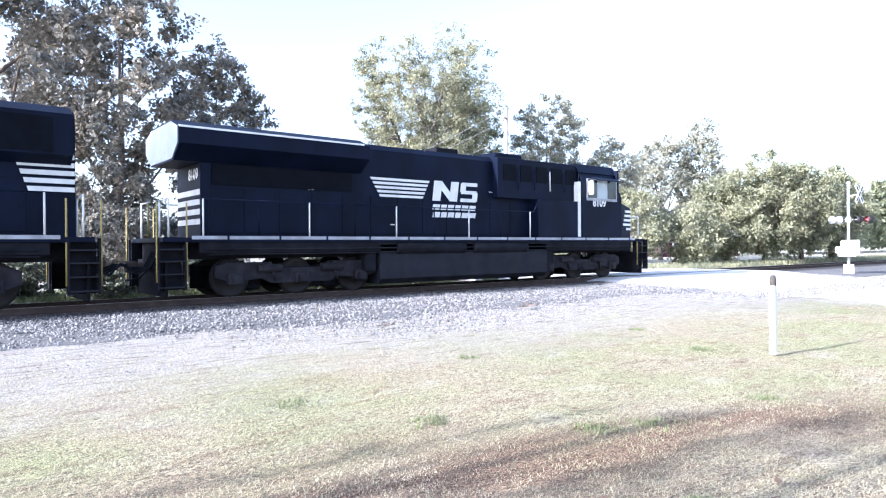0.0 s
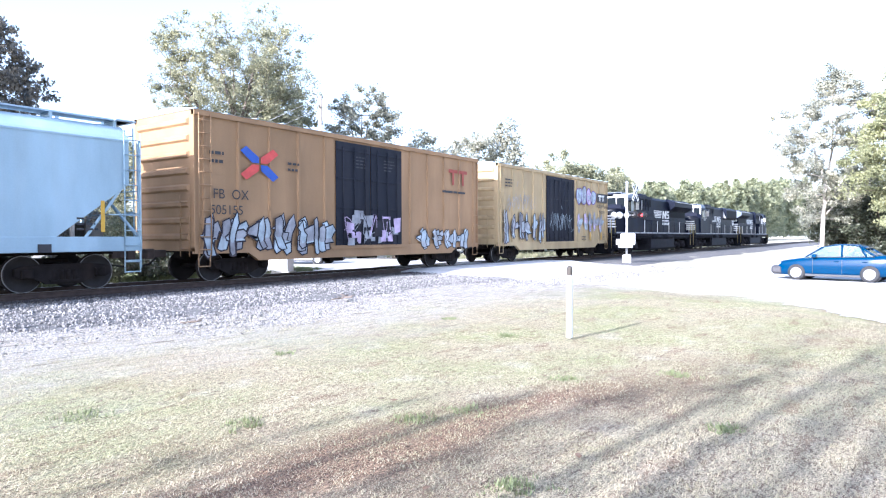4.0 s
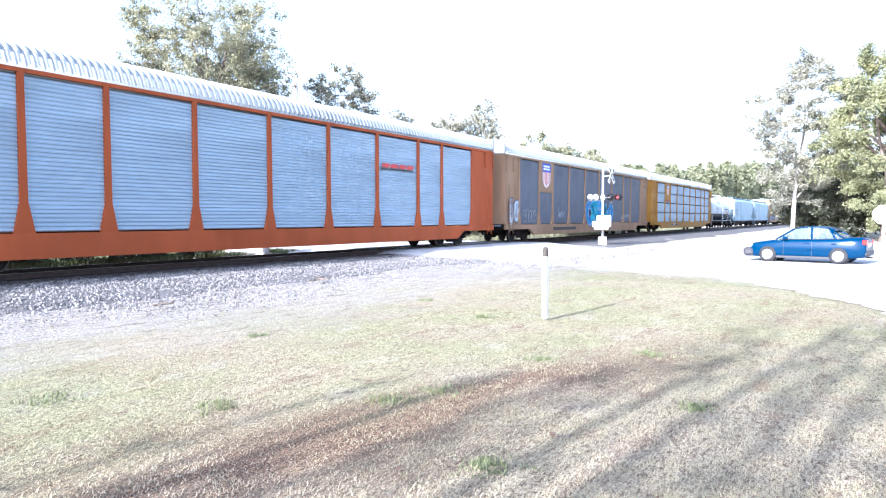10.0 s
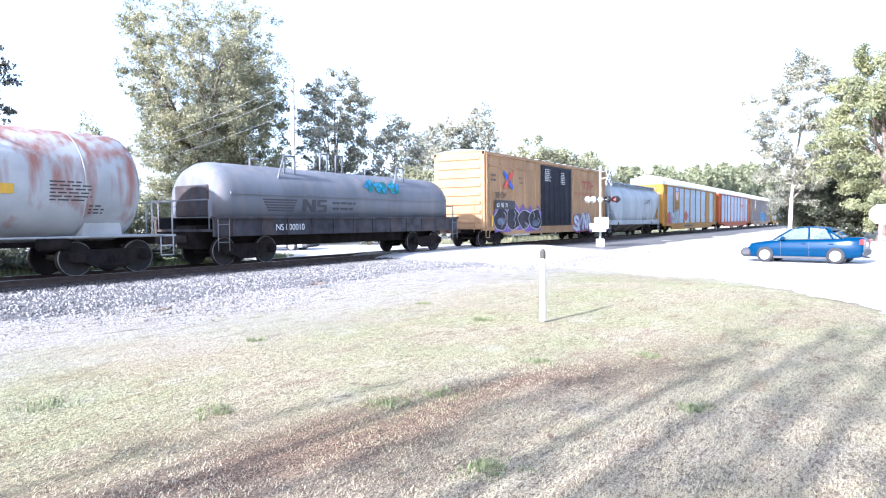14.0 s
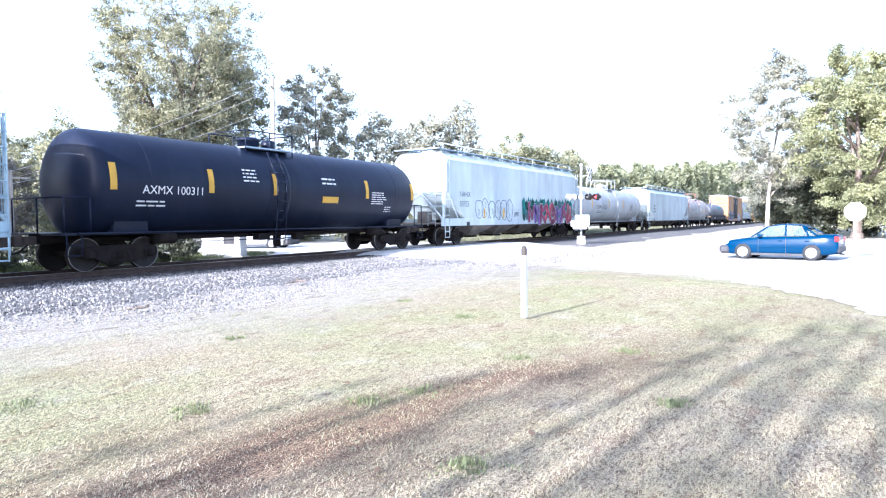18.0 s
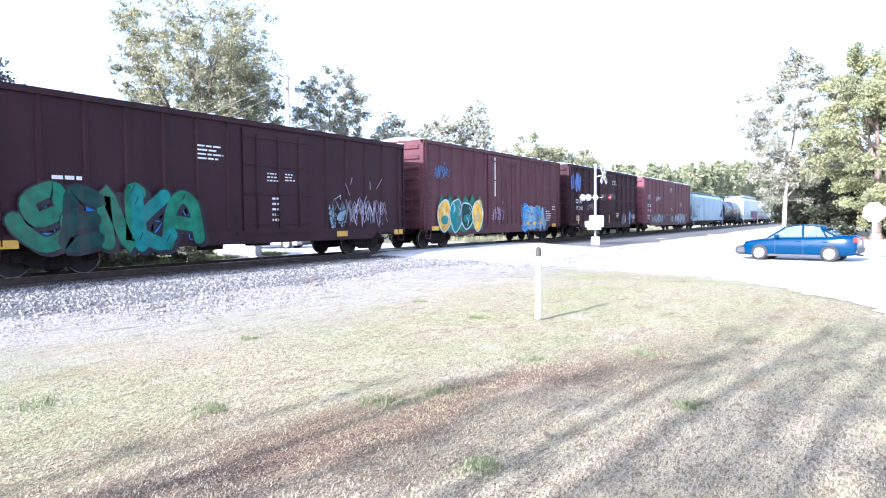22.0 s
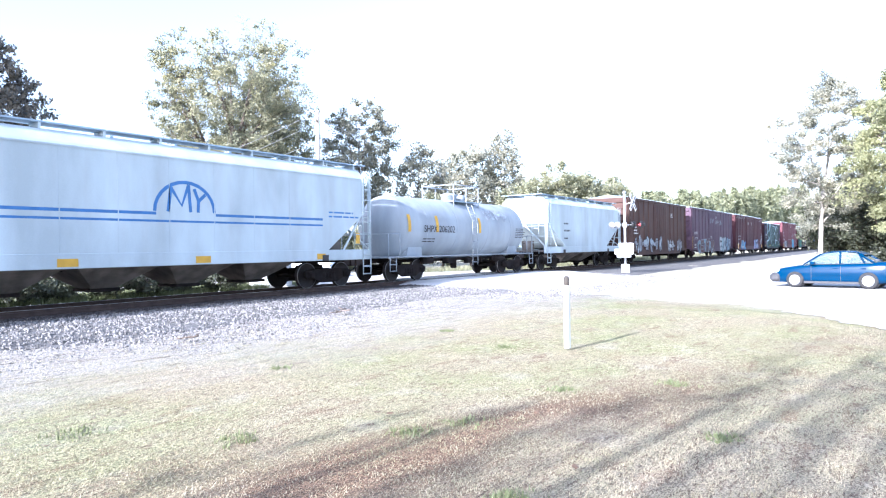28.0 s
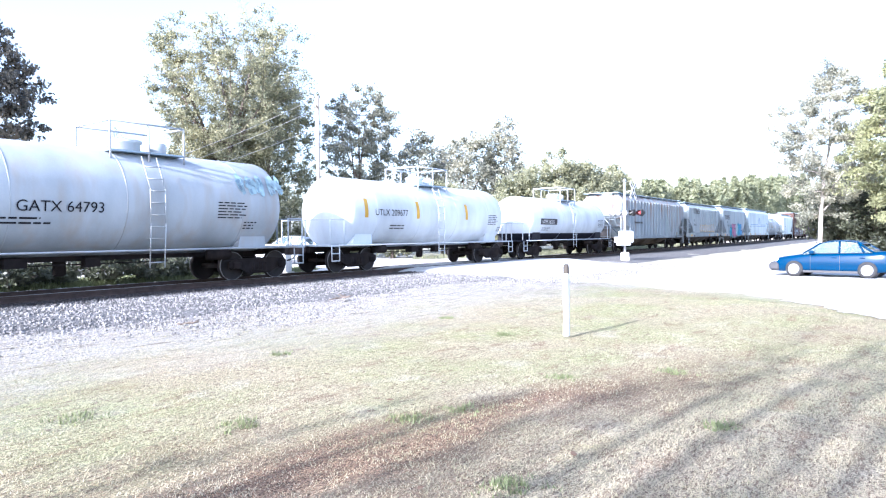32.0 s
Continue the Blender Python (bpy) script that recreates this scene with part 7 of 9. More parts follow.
def slant_mark(c, x0, x1, z0, z1, mat, y):
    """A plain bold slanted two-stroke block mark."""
    w, h, bm = x1 - x0, z1 - z0, bmesh.new()
    k = 0.16 * w
    for px in ((0.0, 0.17), (0.36, 0.53)):
        polygon(bm, [(x0 + w * px[0], z0), (x0 + w * px[1], z0), (x0 + w * px[1] + k * 0.3, z1), (x0 + w * px[0] + k * 0.3, z1)], y)
    polygon(bm, [(x0 + k * 0.3, z1), (x0 + w * 0.16 + k * 0.3, z1), (x0 + w * 0.53, z0), (x0 + w * 0.37, z0)], y - 0.001)
    for zz in (0.0, 0.41, 0.82):
        polygon(bm, [(x0 + w * 0.6 + k * 0.3 * zz, z0 + h * zz), (x0 + w * 0.95 + k * 0.3 * zz, z0 + h * zz), (x0 + w * 0.95 + k * 0.3 * (zz + 0.18), z0 + h * (zz + 0.18)), (x0 + w * 0.6 + k * 0.3 * (zz + 0.18), z0 + h * (zz + 0.18))], y)
    polygon(bm, [(x0 + w * 0.6, z0 + h * 0.5), (x0 + w * 0.72, z0 + h * 0.5), (x0 + w * 0.74, z0 + h * 0.95), (x0 + w * 0.62, z0 + h * 0.95)], y - 0.001)
    polygon(bm, [(x0 + w * 0.86, z0 + h * 0.05), (x0 + w * 0.98, z0 + h * 0.05), (x0 + w, z0 + h * 0.5), (x0 + w * 0.88, z0 + h * 0.5)], y - 0.001)
    tagged(part("railway_mark", bm, mat, c, "bold slanted block mark"), kind="stuff")


def hoppers():
    y = -1.584
    for front, rear, mk, num in ((-75.5, -94.1, "UTCX", "57417"), (-95.4, -113.9, "WFRX", "877700")):
        c = hopper(front, rear, M["hop_soft"], "long pale blue-white covered hopper with smooth sides", 4.55, name="covered_hopper")
        letters(mk, 0.42, -7.3, 2.42, y, M["ink"], c)
        letters(num, 0.42, -7.4, 1.9, y, M["ink"], c)
        tiny_print(c, 200, [(-7.3, 1.75, 0.9, 0.3, 2), (-5.9, 2.5, 0.3, 0.5, 3), (-2.0, 1.7, 0.5, 0.2, 2), (7.6, 1.9, 0.6, 0.4, 3), (2.4, 1.75, 0.6, 0.2, 2)], M["ink"], y)
        shade_board(c, [(-7.85, -7.7, 1.5, 2.5), (-5.2, -5.1, 1.5, 2.0), (4.8, 4.9, 1.5, 2.0), (8.2, 8.3, 1.5, 2.3)], y, M["yellow"])
    c = hopper(-244.6, -259.2, M["hop_grey"], "grey round-sided covered hopper with dusty roof", 4.5, bays=3, slope=1.6, curved=True, shoulder=0.6, half=1.5)
    tiny_print(c, 203, [(2.6, 2.0, 0.6, 0.3, 2), (1.4, 1.7, 1.8, 0.4, 3)], M["ink"], -1.60)
    scrawl(c, 1.8, 2.6, 2.6, 0.9, -1.63, "dark", 204, 12)
    c = hopper(-313.6, -333.4, M["hop_white"], "clean white covered hopper with a bright end", 4.5, handrail=True)
    tiny_print(c, 206, [(-7.6, 2.7, 0.8, 0.9, 3), (7.4, 1.9, 0.6, 0.4, 3), (-2.4, 1.2, 3.0, 0.2, 1)], M["ink"], y)
    c = hopper(-354.3, -373.3, M["hop_white"], "white covered hopper with plum and teal graffiti", 4.95, handrail=True)
    graffiti(c, -0.2, 8.3, 1.15, 2.5, y, ["teal", "forest", "steelink", "teal"], "teal", 211, 9, back="teal", fat=0.3, label="teal and dark jagged graffiti")
    sprayed_row(c, ["slant", "zig", "cross", "slant", "hook", "zig", "arch", "zig"], 0.4, 8.1, 1.05, 2.35, y - 0.05, ["plum", "violet", "plum", "crimson"], "white", 0.19, 211, None, True, jig=0.34, rim=0.035, label="plum sprayed form with a white edge")
    graffiti(c, -6.2, -1.7, 1.2, 2.5, y, [], "steelink", 212, 6, style="bubble", label="black outlined graffiti")
    scrawl(c, -1.4, 1.4, 0.8, 0.5, y, "steelink", 215, 6)
    letters("NAHX", 0.4, -7.9, 2.5, y, M["ink"], c)
    letters("55925", 0.4, -7.9, 2.0, y, M["ink"], c)
    shade_board(c, [(-5.3, -5.15, 1.4, 1.9), (-2.9, -2.75, 1.4, 1.9)], y - 0.012, M["yellow"])
    c = hopper(-392.9, -412.5, M["hop_soft"], "pale blue-grey covered hopper with four bays", 4.5)
    letters("HCBX", 0.46, -7.8, 2.55, y, M["ink"], c, bold=0.008)
    letters("0287", 0.42, -7.75, 1.95, y, M["ink"], c)
    tiny_print(c, 214, [(-7.8, 1.8, 0.8, 0.4, 3), (-6.2, 2.8, 0.4, 0.3, 3), (6.6, 1.9, 1.0, 0.5, 4)], M["ink"], y)
    shade_board(c, [(-8.5, -8.4, 1.45, 2.3), (-0.8, 0.2, 1.55, 1.75), (4.0, 4.1, 1.45, 1.9)], y, M["yellow"])
    c = hopper(-587.3, -599.4, M["hop_white"], "short white covered hopper with a tall end frame", 4.55, bays=2, slope=2.4)
    tiny_print(c, 216, [(-3.6, 2.9, 0.7, 0.25, 1), (-3.6, 2.5, 0.9, 0.3, 1), (-3.6, 2.0, 0.7, 0.25, 1)], M["ink"], y)
    c = hopper(-614.6, -631.5, M["hop_white"], "white covered hopper with two blue lines and a blue mark", 4.7, bays=4, slope=2.0)
    bars([(-6.2, -0.4, 2.42, 2.5), (1.5, 5.9, 2.42, 2.5), (-6.2, 5.9, 2.22, 2.28)], y, M["bluemark"], c, "blue_line", label="thin blue line")
    bm = bmesh.new()
    dome = [(0.5 + 0.95 * math.cos(math.pi * k / 14), 2.52 + 0.85 * math.sin(math.pi * k / 14)) for k in range(15)]
    ribbon(bm, dome, 0.05, y)
    for k, run in enumerate(([(-0.05, 2.52), (0.05, 3.2)], [(0.05, 3.2), (0.38, 2.7), (0.6, 3.3)], [(0.6, 3.3), (0.66, 2.52)], [(0.78, 3.2), (0.92, 2.85), (0.9, 2.52)], [(0.92, 2.85), (1.15, 3.05)])):
        ribbon(bm, run, 0.05, y - 0.001 - 0.001 * k)
    tagged(part("dome_mark", bm, M["bluemark"], c, "blue dome-shaped mark"), kind="stuff")
    letters("NCFX", 0.36, -6.6, 2.05, y, M["ink"], c)
    letters("59817", 0.36, -6.6, 1.65, y, M["ink"], c)
    shade_board(c, [(-6.6, -6.0, 1.05, 1.25), (-3.0, -2.5, 1.05, 1.25), (0.8, 1.3, 1.05, 1.25), (5.6, 6.0, 1.05, 1.25), (7.6, 7.8, 1.6, 2.0)], y - 0.012, M["yellow"])
    tiny_print(c, 218, [(6.2, 2.8, 1.6, 0.3, 2)], M["bluemark"], y)
    c = hopper(-632.8, -646.4, M["hop_dirty"], "dusty white covered hopper with pink and blue graffiti", 4.6, bays=3, slope=1.9)
    speed_lines(c, -5.6, -4.4, 2.95, 3.45, M["ink"], y)
    slant_mark(c, -4.5, -3.0, 2.95, 3.45, M["ink"], y)
    letters("NS", 0.36, -4.5, 2.5, y, M["ink"], c)
    letters("244140", 0.36, -4.3, 2.1, y, M["ink"], c)
    graffiti(c, -3.3, 3.6, 1.05, 2.1, y, ["bright", "pink", "deepsky"], "dark", 221, 5, style="patch", label="blue and pink sprayed haze")
    sprayed_row(c, ["arch", "hook", "comb", "slant", "loop", "comb"], -3.0, 3.6, 1.02, 2.35, y - 0.04, ["bright", "pink", "pink", "frost", "bright", "sky"], "dark", 0.24, 221, "steel", True, jig=0.24, label="pink and blue sprayed letter form")
    graffiti(c, 3.7, 5.2, 1.3, 1.9, y, ["dark"], "white", 222, 2)
    shade_board(c, [(-5.7, -5.2, 1.05, 1.25), (-2.6, -2.2, 1.05, 1.25), (5.8, 6.2, 1.05, 1.25)], y - 0.014, M["yellow"])
    c = hopper(-647.8, -661.3, M["hop_dirty"], "ribbed dusty white covered hopper with faint graffiti", 4.45, bays=3, slope=2.3, ribs=14)
    speed_lines(c, -5.2, -4.0, 3.3, 3.85, M["ink"], y - 0.08)
    slant_mark(c, -4.1, -2.6, 3.3, 3.85, M["ink"], y - 0.08)
    letters("NS", 0.34, -4.9, 2.5, y - 0.08, M["ink"], c)
    letters("243385", 0.34, -4.9, 2.1, y - 0.08, M["ink"], c)
    graffiti(c, -2.4, 3.6, 1.45, 2.25, y - 0.075, ["white", "pale"], "amber", 224, 7, fat=0.3, style="bubble", label="faded outlined graffiti")
    shade_board(c, [(-5.6, -5.1, 1.05, 1.25), (1.6, 2.0, 1.05, 1.25), (5.4, 5.8, 1.05, 1.25)], y - 0.014, M["yellow"])
    c = hopper(-663.0, -679.6, M["hop_rust"], "rust-streaked ribbed covered hopper with brown dusted base", 4.5, bays=3, slope=2.4, ribs=18, sill_top=1.15, sill_low=0.98, chute_mat=M["chute_tan"])
    tiny_print(c, 226, [(-5.6, 2.4, 2.2, 0.35, 1), (4.0, 1.9, 0.5, 0.4, 4)], M["ink"], y - 0.08)


hoppers()


# -- tank cars --
def tank_car(front, rear, mat, label, axis=2.42, r=1.42, lower=None, lower_z=None, overhang=0.75, dome_x=0.0, big_rail=True, name="tank_car"):
    L = front - rear
    c = vehicle(name, label, "tank car", front, rear)
    hl = L / 2
    tl = hl - overhang
    prof = [(-tl + 0.62 * (1 - math.cos(math.pi / 2 * i / 7)), max(0.03, r * math.sin(math.pi / 2 * i / 7))) for i in range(8)]
    cyl = [-tl + 0.62 + (2 * tl - 1.24) * i / 6 for i in range(1, 6)]
    prof = prof + [(x, r) for x in cyl] + [(-x, rr) for x, rr in prof[::-1]]
    bm = lathe(prof, 40, "x")
    bmesh.ops.translate(bm, verts=bm.verts, vec=(0, 0, axis))
    mats = [mat]
    if lower:
        mats.append(lower)
        bmesh.ops.bisect_plane(bm, geom=list(bm.verts) + list(bm.edges) + list(bm.faces), plane_co=(0, 0, lower_z), plane_no=(0, 0, 1))
        for fc in bm.faces:
            if fc.calc_center_median().z < lower_z:
                fc.material_index = 1
    part("tank", bm, mats, c)
    for x in (-tl + 1.9, 0.0 - 1.4, 1.4, tl - 1.9):
        part("weld_band", lathe([(x - 0.02, r), (x - 0.015, r + 0.006), (x + 0.015, r + 0.006), (x + 0.02, r)], 40, "x", caps=False), mat, c, loc=(0, 0, axis))
    part("centre_sill", boxes((-hl, hl, -0.32, 0.32, 0.78, 1.04)), M["truck"], c)
    for s in (-1, 1):
        part("end_platform", boxes((min(s * (hl - 2.9), s * hl), max(s * (hl - 2.9), s * hl), -1.35, 1.35, 1.0, 1.06)), mat if not lower else lower, c)
        part("saddle", loft([[(s * (hl - 2.6), -1.1, 1.05), (s * (hl - 1.5), -1.1, 1.05), (s * (hl - 1.5), 1.1, 1.05), (s * (hl - 2.6), 1.1, 1.05)], [(s * (hl - 2.5), -1.15, axis - 0.75), (s * (hl - 1.6), -1.15, axis - 0.75), (s * (hl - 1.6), 1.15, axis - 0.75), (s * (hl - 2.5), 1.15, axis - 0.75)]]), lower or mat, c)
        rows = [((s * (hl - 0.08), -1.3, 1.05), (s * (hl - 0.08), -1.3, 2.0)), ((s * (hl - 0.08), -1.3, 2.0), (s * (hl - 0.75), -1.35, 2.0)), ((s * (hl - 0.75), -1.35, 2.0), (s * (hl - 0.75), -1.35, 1.05)), ((s * (hl - 0.08), -1.3, 2.0), (s * (hl - 0.08), 1.3, 2.0)), ((s * (hl - 0.08), 1.3, 1.05), (s * (hl - 0.08), 1.3, 2.0)), ((s * (hl - 0.08), 0, 1.05), (s * (hl - 0.08), 0, 2.0))]
        part("end_handrail", rods(rows, 0.025, 6), mat, c)
        part("sill_step", rods([((s * (hl - 0.5), -1.36, 1.0), (s * (hl - 0.5), -1.36, 0.45)), ((s * (hl - 0.1), -1.36, 1.0), (s * (hl - 0.1), -1.36, 0.45)), ((s * (hl - 0.5), -1.36, 0.47), (s * (hl - 0.1), -1.36, 0.47)), ((s * (hl - 0.5), -1.36, 0.74), (s * (hl - 0.1), -1.36, 0.74))], 0.02, 5), mat, c)
        part("air_reservoir", lathe([(-0.4, 0.05), (-0.38, 0.17), (0.38, 0.17), (0.4, 0.05)], 12, "x"), M["truck"], c, loc=(s * (hl - 3.2), -0.9, 0.85))
        coupler(c, s * (hl - 0.05), s)
        bogie(c, s * (hl - 1.75))
    part("side_walkway_rail", rods([((-hl + 0.4, -1.38, 1.04), (hl - 0.4, -1.38, 1.04))], 0.03, 6), mat, c)
    part("brake_rigging", boxes((-1.3, -0.8, -0.8, -0.45, 0.66, 0.9), (0.7, 1.1, -0.6, -0.35, 0.62, 0.85), (-3.4, 3.2, -0.42, -0.37, 0.68, 0.71)), M["truck"], c)
    # manway platform
    zt = axis + r
    part("manway", lathe([(-0.1, 0.38), (0.22, 0.38), (0.24, 0.44), (0.3, 0.44), (0.36, 0.3), (0.38, 0.05)], 18, "z"), mat, c, loc=(dome_x, 0, zt))
    part("valve_housing", lathe([(-0.1, 0.26), (0.3, 0.26), (0.34, 0.2), (0.36, 0.04)], 14, "z"), mat, c, loc=(dome_x + 0.95, 0, zt))
    if big_rail:
        rh, rr = (0.48, 0.022) if mat == M["tank_black"] else (0.7, 0.03)
        part("top_platform", boxes((dome_x - 0.95, dome_x + 1.25, -0.95, -0.45, zt - 0.12, zt - 0.07), (dome_x - 0.95, dome_x + 1.25, 0.45, 0.95, zt - 0.12, zt - 0.07)), M["galv"], c, "open grating platform")
        for yy in (-0.93, 0.93):
            for xx in (-0.95, 0.15, 1.25):
                part("railing_post", rods([((dome_x + xx, yy, zt - 0.4), (dome_x + xx, yy, zt + rh))], rr, 6), mat, c)
            part("railing_bar", rods([((dome_x - 0.95, yy, zt + rh), (dome_x + 1.25, yy, zt + rh))], rr, 6), mat, c)
        for xx in (-0.95, 1.25):
            part("railing_bar", rods([((dome_x + xx, -0.93, zt + rh), (dome_x + xx, 0.93, zt + rh))], rr, 6), mat, c)
    rows = []
    for dx in (-0.22, 0.22):
        pts = [(dome_x + dx, -1.5, 0.55), (dome_x + dx, -r - 0.1, axis - 0.6), (dome_x + dx, -r - 0.1, axis + 0.35), (dome_x + dx, -1.18, zt - 0.25)]
        rows += list(zip(pts, pts[1:]))
    for k in range(9):
        z = 0.7 + k * 0.33
        yy = -r - 0.1 if z > axis - 0.7 else -1.46
        if z > axis + 0.4:
            yy = -r - 0.1 + (z - axis - 0.35) * 0.33
        rows.append(((dome_x - 0.22, yy, z), (dome_x + 0.22, yy, z)))
    part("ladder", rods(rows, 0.019, 5), mat, c)
    part("bottom_outlet", lathe([(-0.35, 0.1), (-0.3, 0.16), (0.1, 0.16), (0.3, 0.3)], 12, "z"), M["truck"], c, loc=(0.3, 0, axis - r - 0.15))
    return c


def tank_marks(c, axis, r, name_x, num, seed, mat, stripes=(), extra=()):
    tk = (axis, r)
    for i, (text, x, z, s) in enumerate(num):
        letters(text, s, x, z, 0, mat, c, tank=tk)
    tiny_print(c, seed, [(name_x, axis - 0.45, 1.2, 0.25, 2), (4.2, axis + 0.1, 1.1, 0.55, 6), (5.2, axis - 0.5, 0.5, 0.3, 3), *extra], mat, tank=tk)
    for x in stripes:
        bars([(x - 0.1, x + 0.1, axis - 0.2, axis + 0.55)], 0, M["yellow"], c, "reflector", tk, "yellow reflector strip")


def tank_cars():
    c = tank_car(-114.7, -129.5, M["tank_white"], "white tank car with a black lower half", 2.42, 1.36, M["tank_black"], 1.98, dome_x=-0.2)
    tank_marks(c, 2.42, 1.365, -4.0, [("WACX 181225", -3.9, 2.55, 0.36)], 301, M["ink"])
    bars([(2.9, 3.9, 2.02, 2.34)], 0, M["yellow"], c, "placard", (2.42, 1.37), "yellow placard")
    bars([(2.4, 4.1, 2.52, 2.66)], 0, M["tankgrey"], c, "stencil_band", (2.42, 1.37))
    c = tank_car(-296.8, -312.3, M["tank_rust"], "rust-stained dirty white tank car", 2.38, 1.5, dome_x=-0.3)
    tank_marks(c, 2.38, 1.505, -2.9, [("UTLX 210308", -5.9, 2.2, 0.4)], 302, M["ink"])
    bars([(2.4, 3.4, 2.1, 2.34)], 0, M["yellow"], c, "placard", (2.38, 1.51), "yellow placard")
    c = tank_car(-334.8, -353.2, M["tank_dull"], "long dull white tank car with brown streaks", 2.42, 1.5)
    tank_marks(c, 2.42, 1.505, -5.2, [("DOWX 1112 2", -5.5, 2.1, 0.42)], 303, M["ink"], (-6.6, -2.2, 2.0))
    c = tank_car(-374.8, -391.6, M["tank_black"], "glossy black tank car with yellow reflector strips", 2.42, 1.55, dome_x=-1.0, overhang=0.55)
    tank_marks(c, 2.42, 1.555, -6.4, [("AXMX 100311", -6.25, 2.14, 0.34)], 304, M["chalk"], (-7.1, -3.9, -1.2, 3.9, 7.2), [(-2.6, 3.1, 0.7, 0.5, 4), (1.2, 3.0, 1.0, 0.35, 2)])
    bars([(1.2, 2.1, 2.0, 2.24)], 0, M["yellow"], c, "placard", (2.42, 1.56), "yellow placard")
    part("jacket_band", lathe([(-0.72, 1.57), (-0.70, 1.585), (-0.5, 1.585), (-0.48, 1.57)], 40, "x", caps=False), M["tank_black"], c, loc=(0, 0, 2.42))
    c = tank_car(-600.6, -613.3, M["tank_grey"], "pale grey tank car with a plain end", 2.3, 1.42)
    tank_marks(c, 2.3, 1.425, -4.0, [("SHPX 206202", -4.0, 2.1, 0.42)], 305, M["ink"], (-5.0, -3.0, 0.6))
    graffiti(c, 1.2, 3.4, 2.75, 3.3, -1.42, ["pale"], "grey", 306, 4, tank=(2.3, 1.425))
    c = tank_car(-681.0, -694.4, M["tank_white"], "white tank car with a dark blue saddle and black base", 2.25, 1.36, M["boxnavy"], 1.45)
    bars([(-4.5, -2.3, 1.95, 2.3)], 0, M["ink"], c, "number_board", (2.25, 1.362), "black number board")
    letters("UTPX 16333", 0.3, -4.35, 2.02, 0, M["chalk"], c, tank=(2.25, 1.385))
    tank_marks(c, 2.25, 1.365, -4.2, [], 307, M["ink"])
    c = tank_car(-695.5, -709.2, M["tank_white"], "white tank car with small dark lettering", 2.3, 1.42)
    tank_marks(c, 2.3, 1.425, -3.4, [("UTLX 209677", -4.4, 2.2, 0.36)], 308, M["ink"], (-4.9, -1.6, 2.2))
    c = tank_car(-710.4, -726.0, M["tank_dull"], "dirty white tank car with rusty streaks and faint blue letters", 2.38, 1.5, dome_x=2.2)
    tank_marks(c, 2.38, 1.505, -1.6, [("GATX 64793", -1.3, 2.05, 0.38)], 309, M["tankgrey"])
    graffiti(c, 4.9, 6.9, 2.7, 3.45, -1.5, ["frost", "steel"], "frost", 310, 5, tank=(2.38, 1.505))
    c = tank_car(-727.2, -743.0, M["tank_dull"], "dirty white tank car behind the train's last seen car", 2.38, 1.5)


tank_cars()


